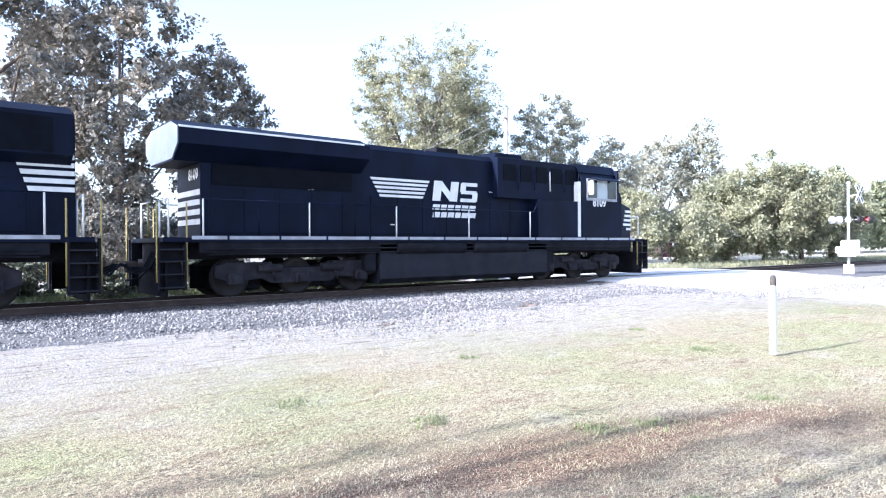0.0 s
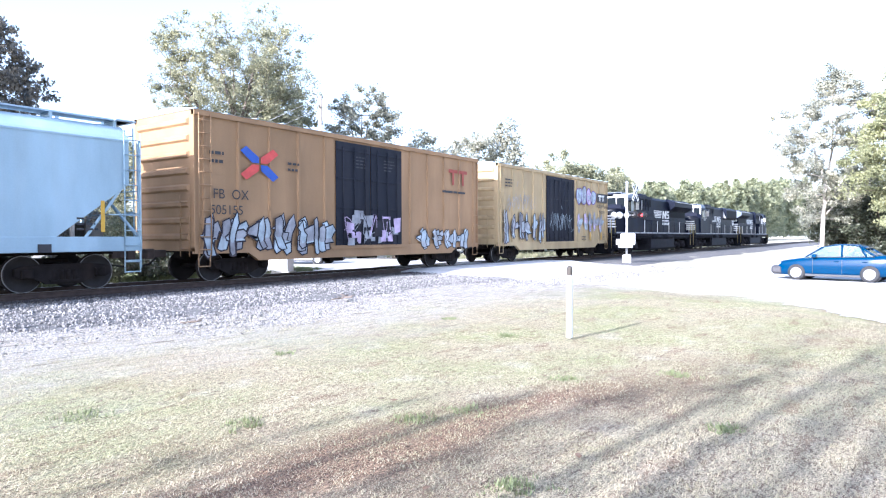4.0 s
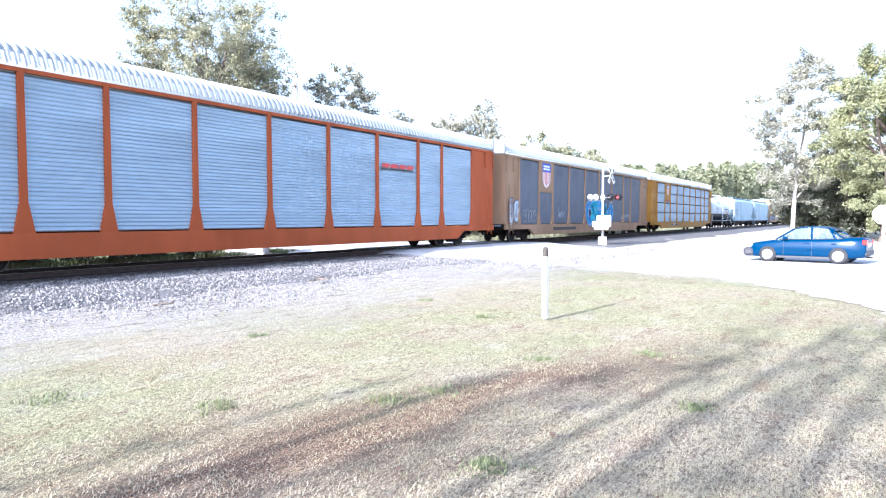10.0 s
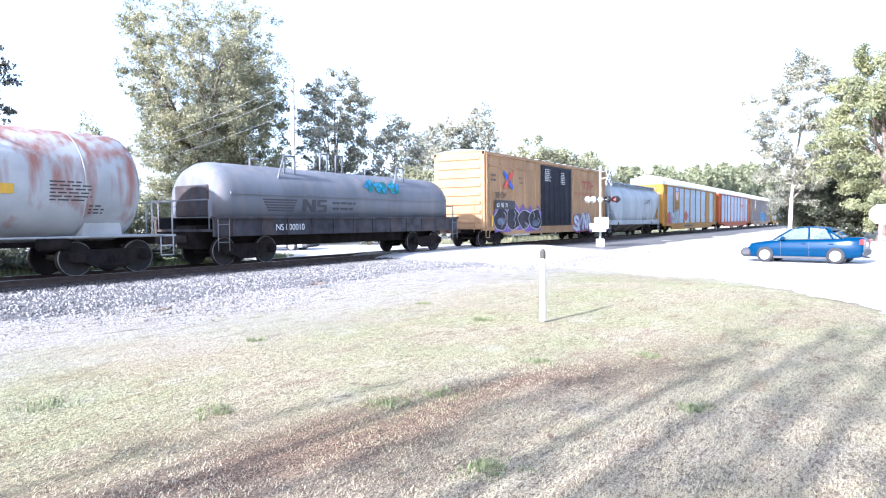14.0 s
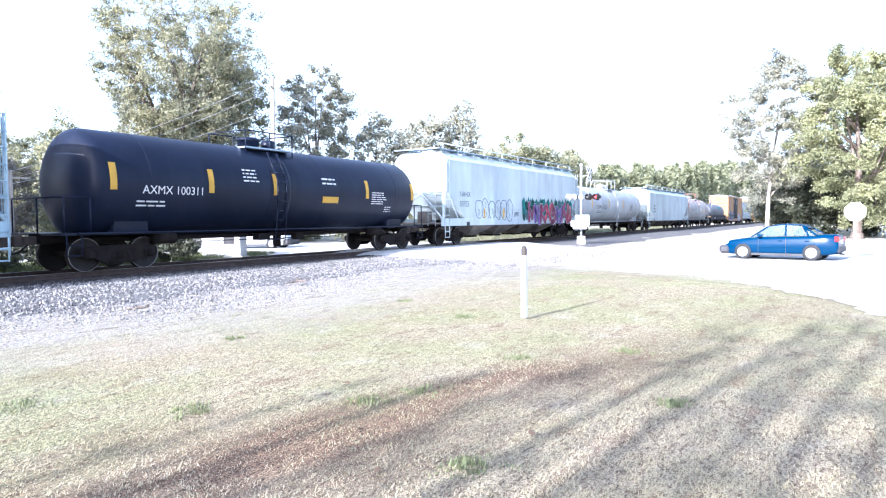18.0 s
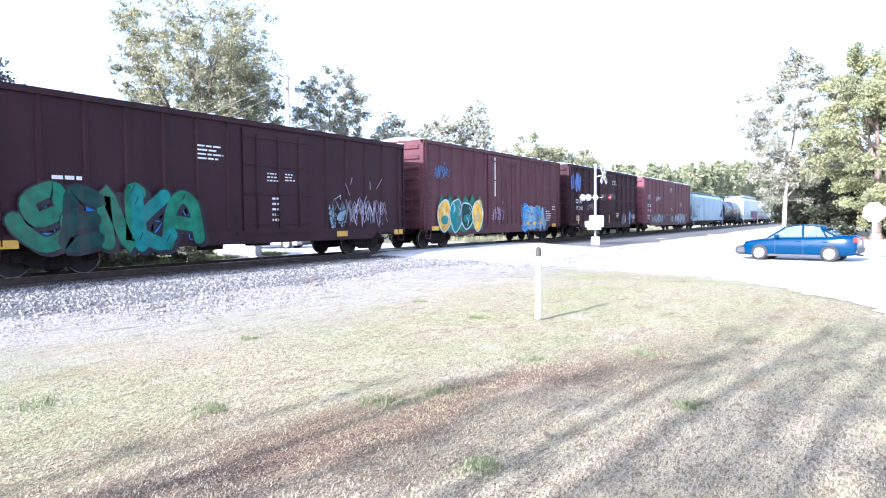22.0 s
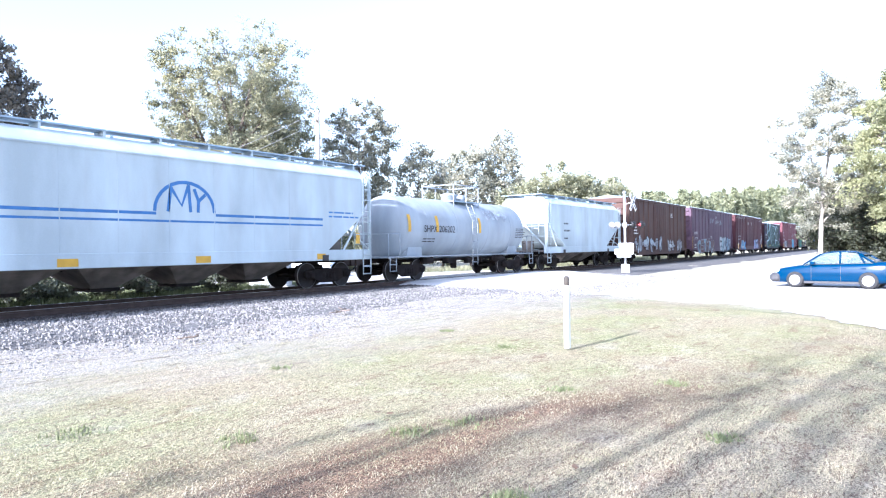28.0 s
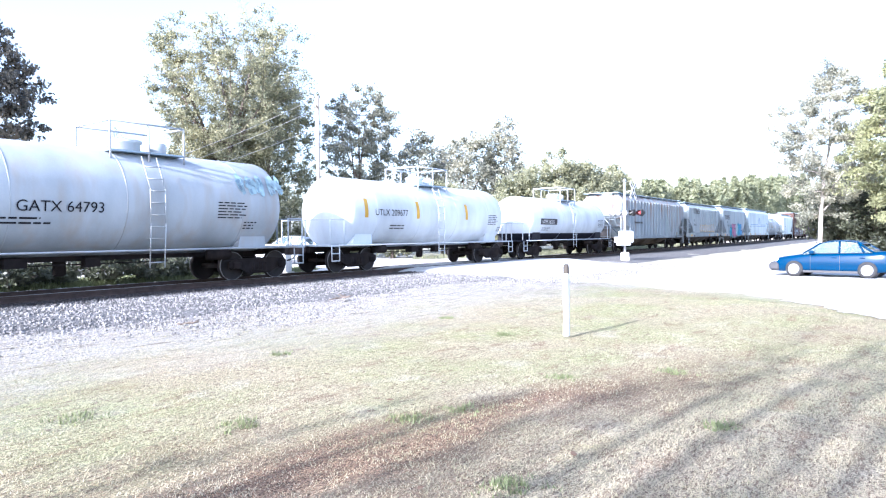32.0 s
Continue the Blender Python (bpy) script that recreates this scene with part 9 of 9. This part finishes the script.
    cab_roof = M["wing_grey"] if cab_white else M["loco"]
    part("cab", loft([[(f * ca, y, z) for y, z in ((-1.5, 1.62), (-1.5, 4.0), (-1.1, 4.62), (1.1, 4.62), (1.5, 4.0), (1.5, 1.62))], [(f * (cb - 0.25), y, z) for y, z in ((-1.5, 1.62), (-1.5, 4.0), (-1.1, 4.62), (1.1, 4.62), (1.5, 4.0), (1.5, 1.62))],
                      [(f * (cb + 0.15), y, z) for y, z in ((-1.5, 1.62), (-1.5, 3.35), (-1.1, 3.4), (1.1, 3.4), (1.5, 3.35), (1.5, 1.62))]]), M["loco"], c)
    part("cab_roof", loft([[(f * (ca - 0.05), y, z) for y, z in ((-1.36, 4.3), (-1.12, 4.66), (1.12, 4.66), (1.36, 4.3), (1.33, 4.26), (1.08, 4.6), (-1.08, 4.6), (-1.33, 4.26))], [(f * (cb + 0.05), y, z) for y, z in ((-1.36, 4.3), (-1.12, 4.66), (1.12, 4.66), (1.36, 4.3), (1.33, 4.26), (1.08, 4.6), (-1.08, 4.6), (-1.33, 4.26))]]), cab_roof if cab_white else M["loco"], c, "white cab roof" if cab_white else "")
    part("cab_face", boxes((*X(cb - 0.08, cb + 0.02), -1.46, 1.46, 3.42, 4.5)), M["trim"] if cab_white else M["loco"], c, "white windscreen surround" if cab_white else "")
    for y0, y1 in ((-1.36, -0.75), (-0.68, 0.68), (0.75, 1.36)):
        part("windscreen", boxes((*X(cb + 0.02, cb + 0.035), y0, y1, 3.5, 4.25)), M["glass"], c, "dark windscreen pane")
    wfr = part("side_window", boxes((*X(ca + 0.25, cb - 0.2), -1.53, -1.5, 3.22, 4.05), bevel=0.008), M["loco_dark"] if cab_white else M["sill"], c, "window frame")
    part("window_sill", boxes((*X(ca + 0.25, cb - 0.2), -1.55, -1.5, 3.17, 3.215)), M["sill"], c, "pale window sill")
    for k in range(3):
        w0 = ca + 0.31 + 0.63 * k
        part("pane", boxes((*X(w0, w0 + 0.57), -1.537, -1.531, 3.27, 4.01)), M["glass"] if k != 1 else M["cabpane"], wfr, "glass pane")
    part("sun_visor", slab([(-1.53, 4.12), (-1.95, 3.98), (-1.94, 3.95), (-1.53, 4.08)], *X(ca + 0.45, cb - 0.35)), M["loco"], c)
    part("mirror", boxes((*X(ca + 0.35, ca + 0.42), -1.75, -1.53, 3.4, 3.95)), M["trim"], c)
    part("cab_door_frame", boxes((*X(ca - 0.22, ca - 0.04), -1.46, -1.0, 1.7, 3.9), bevel=0.01), M["trim"] if not cab_white else M["loco"], c, "open cab door")
    # nose
    part("nose", loft([[(f * (cb + 0.1), y, z) for y, z in ((-1.4, 1.62), (-1.4, 3.2), (-0.9, 3.45), (0.9, 3.45), (1.4, 3.2), (1.4, 1.62))], [(f * (hl - 0.75), y, z) for y, z in ((-1.15, 1.62), (-1.15, 2.95), (-0.7, 3.2), (0.7, 3.2), (1.15, 2.95), (1.15, 1.62))],
                       [(f * (hl - 0.45), y, z) for y, z in ((-0.75, 1.62), (-0.75, 2.75), (-0.5, 2.95), (0.5, 2.95), (0.75, 2.75), (0.75, 1.62))]]), M["loco"], c)
    for i in range(5):
        z = 2.0 + 0.19 * i
        part("nose_stripe", loft([[(f * (hl - 1.55 + 0.07 * i), -1.31, z), (f * (hl - 1.55 + 0.07 * i), -1.31, z + 0.1), (f * (hl - 1.5), -1.0, z + 0.1), (f * (hl - 1.5), -1.0, z)], [(f * (hl - 0.73), -1.162, z), (f * (hl - 0.73), -1.162, z + 0.1), (f * (hl - 0.8), -0.9, z + 0.1), (f * (hl - 0.8), -0.9, z)], [(f * (hl - 0.44), -0.762, z), (f * (hl - 0.44), -0.762, z + 0.1), (f * (hl - 0.5), -0.6, z + 0.1), (f * (hl - 0.5), -0.6, z)]]), M["trim"], c, "white stripe")
    part("headlight", boxes((*X(hl - 0.46, hl - 0.40), -0.28, 0.28, 2.55, 2.78), bevel=0.02), M["alu"], c)
    part("number_board", boxes((*X(cb - 0.1, cb + 0.02), -0.5, 0.5, 4.35, 4.6)), M["loco"], c)
    # rear end stripes and steps
    if side_stripes:
        for i in range(5):
            z = 2.68 + 0.19 * i
            part("end_stripe", slab([(f * (-hl + hood_end + 0.02), z), (f * (-hl + hood_end + 0.95 + 0.07 * i), z), (f * (-hl + hood_end + 0.98 + 0.07 * i), z + 0.11), (f * (-hl + hood_end + 0.02), z + 0.11)], -1.012, -0.985, "y"), M["trim"], c, "white stripe")
    else:
        for i in range(4):
            z = 1.98 + 0.262 * i
            part("end_stripe", boxes((*X(-hl + hood_end - 0.012, -hl + hood_end), -0.95, 0.95, z, z + 0.15)), M["trim"], c, "white stripe")
        end_no = letters(number, 0.4, 0, 3.2, 0, M["chalk"], c, "road_number", bold=0.014)
        end_no.matrix_basis = pose(f * (-hl + hood_end) - 0.014 * f, -0.05 * f, 0, 0, 0, -90.0 * f)
    letters(number, 0.42, f * (hl - 3.75 - cab_in) - (0.0 if f > 0 else 0.75), 2.95, -1.508, M["chalk"], c, "road_number", bold=0.014, label="white road number")
    if side_stripes:
        letters(number, 0.34, f * (-hl + hood_end + 0.1) - 0.85, 3.78, -1.01, M["chalk"], c, "road_number", bold=0.012)
    # steps and handrails
    for s, y in ((-1, -1.45), (1, -1.45), (-1, 1.45), (1, 1.45)):
        xa = s * (hl - 0.42)
        part("step_well", boxes(*[(min(xa - 0.3, xa + 0.3), max(xa - 0.3, xa + 0.3), y - 0.1, y + 0.1, z, z + 0.03) for z in (0.35, 0.68, 1.0, 1.3)], (xa - 0.34, xa - 0.3, y - 0.12, y + 0.12, 0.3, 1.6), (xa + 0.3, xa + 0.34, y - 0.12, y + 0.12, 0.3, 1.6)), U, c)
        part("step_backplate", boxes((xa - 0.3, xa + 0.3, min(y * 0.9, y * 0.86), max(y * 0.9, y * 0.86), 0.3, 1.5)), U, c)
        for z in (0.35, 0.68, 1.0, 1.3):
            part("step_edge", boxes((xa - 0.3, xa + 0.3, y + (-0.112 if y < 0 else 0.1), y + (-0.1 if y < 0 else 0.112), z, z + 0.035)), M["tankgrey"], c)
        part("step_handrail", rods([((xa - 0.36, y * 1.05, 0.5), (xa - 0.36, y * 1.05, 2.5)), ((xa + 0.36, y * 1.05, 0.5), (xa + 0.36, y * 1.05, 2.5))], 0.022, 6), M["rail_yellow"], c, "worn yellow handrail")
    rail_top = [((f * (-hl + 1.0), -1.5, 2.62), (f * (hl - 7.2), -1.5, 2.62)), ((f * (hl - 7.2), -1.5, 2.62), (f * (hl - 6.9), -1.5, 3.1))]
    part("walkway_handrail", rods(rail_top, 0.02, 6), M["loco"], c)
    for i in range(9):
        x = -hl + 1.2 + (L - 8.6) * i / 8
        part("handrail_post", rods([((f * x, -1.5, 1.62), (f * x, -1.5, 2.62))], 0.024, 6), M["trim"] if i % 2 == 0 else M["loco"], c)
    part("walkway_handrail", rods([((f * (-hl + 1.0), 1.5, 2.62), (f * (hl - 5.0), 1.5, 2.62))], 0.02, 6), M["loco"], c)
    # under the frame
    part("side_skirt", boxes((*X(-hl + 1.1, hl - 1.2), -1.5, -1.44, 1.22, 1.5)), U, c)
    for z, r in ((1.32, 0.03), (1.18, 0.022)):
        part("pipe", rods([((f * (-hl + 1.3), -1.52, z), (f * (hl - 1.4), -1.52, z))], r, 6), U, c)
    part("fuel_tank", slab([(-1.3, 0.2), (-1.5, 0.36), (-1.5, 1.42), (1.5, 1.42), (1.5, 0.36), (1.3, 0.2)], *X(*tank)), M["tankgrey"], c, "dusty fuel tank")
    part("air_tank", rods([((f * (tank[0] + 0.6), -1.42, 1.3), (f * (tank[0] + 3.4), -1.42, 1.3))], 0.2, 12), M["loco_under"], c)
    part("air_tank", rods([((f * (tank[0] + 3.8), -1.42, 1.3), (f * (tank[0] + 6.4), -1.42, 1.3))], 0.2, 12), M["loco_under"], c)
    for a, b, lo in ((tank[0] - 0.5, tank[0] - 0.1, 0.6), (tank[1] + 0.1, tank[1] + 0.5, 0.7)):
        part("equipment_box", boxes((*X(a, b), -1.4, -0.8, lo, 1.45), bevel=0.02), U, c)
    for s in (-1, 1):
        engine_truck(c, s * (hl - 4.1))
        coupler(c, s * (hl - 0.35), s)
        for k in range(4):
            yy = -0.75 + 0.2 * k
            part("control_hose", tube([(s * (hl - 0.3), yy, 1.25), (s * (hl - 0.1), yy, 0.85), (s * (hl + 0.25), yy, 0.7 + 0.05 * k), (s * (hl + 0.5), yy, 0.95)], 0.035, 6), U, c)
        part("plow", slab([(-1.4, 0.12), (-1.45, 1.05), (1.45, 1.05), (1.4, 0.12)], *sorted((s * (hl - 0.35), s * (hl - 0.28)))), U, c, "black pilot plate")
        part("end_rail", rods([((s * (hl - 0.4), -1.3, 1.6), (s * (hl - 0.4), -1.3, 2.6)), ((s * (hl - 0.4), -0.5, 1.6), (s * (hl - 0.4), -0.5, 2.6)), ((s * (hl - 0.4), -1.3, 2.6), (s * (hl - 0.4), -0.5, 2.6)), ((s * (hl - 0.4), 1.3, 1.6), (s * (hl - 0.4), 1.3, 2.6)), ((s * (hl - 0.4), 1.3, 2.6), (s * (hl - 0.4), 0.5, 2.6))], 0.026, 6), M["trim"], c)
        part("end_chain_post", rods([((s * (hl - 0.38), 0.5, 1.6), (s * (hl - 0.38), 0.5, 2.6))], 0.03, 6), M["rail_yellow"], c, "worn yellow post")
    # side marks
    y = -1.006
    m0 = mark_x
    speed_lines(c, m0 - 2.25, m0 + 0.1, 2.92, 3.58, M["trim"], y)
    slant_mark(c, m0 + 0.2, m0 + 2.25, 2.9, 3.58, M["trim"], y)
    for z in (2.6, 2.34):
        for k, (a, b) in enumerate(((0.0, 0.26), (0.31, 0.52), (0.57, 0.8), (0.85, 1.06), (1.11, 1.36), (1.41, 1.66))):
            part("name_bar", slab([(m0 + 0.2 + a * 1.15, z), (m0 + 0.2 + b * 1.15, z), (m0 + 0.25 + b * 1.15, z + 0.18), (m0 + 0.25 + a * 1.15, z + 0.18)], y - 0.002, y + 0.004, "y"), M["trim"], c)
    tiny_print(c, 500 + int(number) % 50, [(-8.5, 3.25, 0.3, 0.1, 1), (-6.9, 3.15, 0.25, 0.09, 1), (-5.9, 3.1, 0.3, 0.09, 1), (-4.6, 3.4, 0.3, 0.1, 1), (1.3, 3.35, 0.2, 0.09, 1), (2.5, 3.3, 0.2, 0.09, 1), (-3.0, 2.1, 0.3, 0.08, 1)], M["trim"], y)
    return c


locomotive(24.9, 4.3, "8109", "black diesel locomotive with wide radiator wings and white marks", 1, True, False, tank=(-3.7, 3.8), mark_x=-1.5, hood_end=1.3, wing_end=0.6)
locomotive(3.2, -18.75, "1087", "black diesel locomotive with a white cab roof, cab trailing", -1, False, True, tank=(-3.7, 3.0), mark_x=1.0, hood_end=0.5, side_stripes=True, cab_in=1.2)
locomotive(-19.0, -40.8, "7502", "black diesel locomotive with a white cab roof and striped nose", -1, True, True, tank=(-4.65, 1.85), mark_x=2.6, hood_end=0.6, wing_end=0.2, cab_in=1.2)


# ---- parked cars ----
def car_wheel(parent, x, y, r=0.31):
    w = part("wheel", shared("car_tyre", lambda: lathe([(-0.1, 0.2), (-0.1, 0.27), (-0.07, 0.31), (0.07, 0.31), (0.1, 0.27), (0.1, 0.2)], 28, "y", caps=False), [M["tyre"]]), None, parent, loc=(x, y, r))
    s = 1 if y > 0 else -1

    def hub():
        bm = lathe([(-0.075, 0.03), (-0.09, 0.06), (-0.06, 0.19), (-0.085, 0.205), (-0.08, 0.225), (0.05, 0.225), (0.05, 0.05)], 28, "y")
        return bm
    h = part("hubcap", shared("car_hub", hub, [M["hub"]]), None, w, "silver hubcap")
    if s > 0:
        w.rotation_euler = (0, 0, math.pi)


def saloon(name, label, paint_mat, x, y, turn, length=4.45, height=1.42, width=1.7, group="", ground_z=-0.12):
    """Front at local -x; built symmetric about y = 0."""
    c = thing(name, label, "car", group, loc=(x, y, ground_z), turn=turn)
    k, kz, hw = length / 4.45, height / 1.42, width / 2
    # lower body: stations of (x, top, half width, bottom)
    st = [(-2.2, 0.58, 0.62, 0.28), (-2.12, 0.66, 0.72, 0.22), (-1.9, 0.74, 0.8, 0.2), (-1.3, 0.83, 0.84, 0.19), (-0.75, 0.9, 0.85, 0.19), (0.2, 0.92, 0.85, 0.19), (1.2, 0.95, 0.85, 0.2), (1.75, 0.98, 0.83, 0.22), (2.12, 0.98, 0.76, 0.26), (2.22, 0.92, 0.7, 0.34)]
    rings = []
    for px, top, w, lo in st:
        w *= hw / 0.85
        top, px = top * kz, px * k
        pr = [(-w * 0.94, lo), (-w, lo + 0.15), (-w * 1.0, top * 0.6), (-w * 0.985, top * 0.86), (-w * 0.9, top), (0, top + 0.03)]
        rings.append([(px, a, b) for a, b in pr] + [(px, -a, b) for a, b in pr[-2::-1]])
    body = part("body", loft(rings, smooth=True), paint_mat, c)
    # cabin: glass house and roof
    gl = [(-1.0, 0.92, 0.76), (-0.3, 1.33, 0.62), (0.3, 1.40, 0.61), (0.85, 1.34, 0.60), (1.5, 0.98, 0.70)]
    rg = []
    for px, zt, w in gl:
        w *= hw / 0.85
        zb = 0.86 * kz
        zt, px = zt * kz, px * k
        zt = max(zt, zb + 0.03)
        rg.append([(px, -0.78 * hw / 0.85, zb), (px, -w, zt - 0.02), (px, -w * 0.9, zt), (px, w * 0.9, zt), (px, w, zt - 0.02), (px, 0.78 * hw / 0.85, zb)])
    part("glasshouse", loft(rg, smooth=False), M["carglass"], c, "clear side and end windows")
    rf = [[(px * k, -w * hw / 0.85, zt * kz - 0.008), (px * k, -w * 0.85 * hw / 0.85, zt * kz + 0.025), (px * k, w * 0.85 * hw / 0.85, zt * kz + 0.025), (px * k, w * hw / 0.85, zt * kz - 0.008)] for px, zt, w in ((-0.42, 1.29, 0.63), (0.0, 1.385, 0.625), (0.4, 1.40, 0.62), (0.85, 1.37, 0.61), (1.12, 1.27, 0.63))]
    part("roof", loft(rf, smooth=True), paint_mat, c)
    for s in (-1, 1):
        q = s * hw / 0.85
        pil = [((-1.02, 0.74 * q, 0.89), (-0.38, 0.645 * q, 1.31)), ((0.32, 0.765 * q, 0.92), (0.30, 0.635 * q, 1.39)), ((1.48, 0.73 * q, 0.97), (0.95, 0.63 * q, 1.31)), ((1.18, 0.765 * q, 0.94), (0.96, 0.64 * q, 1.29))]
        for i, (a, b) in enumerate(pil):
            part("pillar", rods([((a[0] * k, a[1], a[2] * kz), (b[0] * k, b[1], b[2] * kz))], 0.035, 6), paint_mat, c)
        part("window_trim", rods([((-0.95 * k, 0.775 * q, 0.895 * kz), (1.45 * k, 0.775 * q, 0.955 * kz))], 0.014, 5), M["cartrim"], c)
        for i, (d0, d1) in enumerate(((-0.72, 0.30), (0.34, 1.28))):
            part("door_gap", boxes((d0 * k, d0 * k + 0.012, min(0.855 * q, 0.84 * q), max(0.862 * q, 0.84 * q), 0.28, 0.84 * kz)), M["cartrim"], c)
            part("door_handle", boxes(((d1 - 0.24) * k, (d1 - 0.06) * k, min(0.845 * q, 0.875 * q), max(0.845 * q, 0.875 * q), 0.74 * kz, 0.775 * kz), bevel=0.008), paint_mat, c)
        part("rub_strip", boxes((-0.68 * k, 1.2 * k, min(0.848 * q, 0.865 * q), max(0.848 * q, 0.865 * q), 0.49 * kz, 0.53 * kz)), paint_mat, c)
        part("mirror", boxes((-0.72 * k, -0.56 * k, min(0.80 * q, 0.97 * q), max(0.80 * q, 0.97 * q), 0.9 * kz, 1.02 * kz), bevel=0.02), paint_mat, c)
        part("sill_skirt", boxes((-1.0 * k, 0.98 * k, min(0.80 * q, 0.858 * q), max(0.80 * q, 0.858 * q), 0.17, 0.26), bevel=0.01), M["cartrim"], c, "dark lower sill")
        part("headlamp", boxes((-2.14 * k, -1.9 * k, min(0.46 * q, 0.745 * q), max(0.46 * q, 0.745 * q), 0.56 * kz, 0.70 * kz), bevel=0.03), M["alu"], c, "clear headlamp")
        part("tail_lamp", boxes((2.09 * k, 2.23 * k, min(0.42 * q, 0.77 * q), max(0.42 * q, 0.77 * q), 0.74 * kz, 0.93 * kz), bevel=0.02), M["tail"], c, "red tail lamp")
        for px in (-1.32, 1.30):
            arch = lathe([(-0.03, 0.33), (0.03, 0.335)], 28, "y")
            part("wheel_arch", shared("wheel_arch", lambda: lathe([(-0.02, 0.05), (-0.02, 0.355), (0.12, 0.355), (0.12, 0.05)], 28, "y"), [M["cartrim"]]), None, c, "dark wheel arch", loc=(px * k, 0.71 * q, 0.33))
            arch.free()
            car_wheel(c, px * k, 0.80 * q)
    part("front_bumper", boxes((-2.34 * k, -1.86 * k, -0.82 * hw / 0.85, 0.82 * hw / 0.85, 0.2, 0.56), bevel=0.1), M["cartrim"], c, "unpainted dark front bumper")
    part("rear_bumper", boxes((2.06 * k, 2.27 * k, -0.7 * hw / 0.85, 0.7 * hw / 0.85, 0.32, 0.56), bevel=0.05), M["cartrim"] if paint_mat == M["carblue"] else paint_mat, c)
    part("number_plate", boxes((2.225 * k, 2.24 * k, -0.16, 0.16, 0.66, 0.8)), M["white"], c, "pale plate")
    part("exhaust_pipe", rods([((2.0 * k, 0.4, 0.24), (2.26 * k, 0.4, 0.22))], 0.03, 8), M["cartrim"], c)
    for px in (-0.1, 0.85):
        for s in (-1, 1):
            part("seat", boxes((px * k, px * k + 0.5, s * 0.36 - 0.24, s * 0.36 + 0.24, 0.4, 0.6), (px * k + 0.42, px * k + 0.56, s * 0.36 - 0.24, s * 0.36 + 0.24, 0.55, 1.08), bevel=0.05), M["seat"], c)
    part("dashboard", boxes((-0.85 * k, -0.5 * k, -0.62, 0.62, 0.72, 0.9), bevel=0.04), M["cartrim"], c)
    return c


saloon("blue_saloon", "metallic blue four-door saloon with silver hubcaps, waiting at the crossing", M["carblue"], 29.6, 2.04, -99.0, 4.2)
saloon("pale_hatchback", "pale silver-blue car waiting beyond the railway", M["carwhite"], 26.6, 29.0, 112.0, 4.5, 1.66, 1.8, ground_z=0.03)


# ---- the run of the train ----
def travelled(t):
    """How far the train has come: it gathers speed from 21 to 23 metres a second."""
    return 20.883 * t + 0.10241 * t * t - 0.0014338 * t ** 3


def motions():
    for root, x in TRAIN:
        walk(root, [(float(t), pose(x + travelled(t), TRACK_Y, RAIL_Z)) for t in range(0, 33, 2)])


motions()
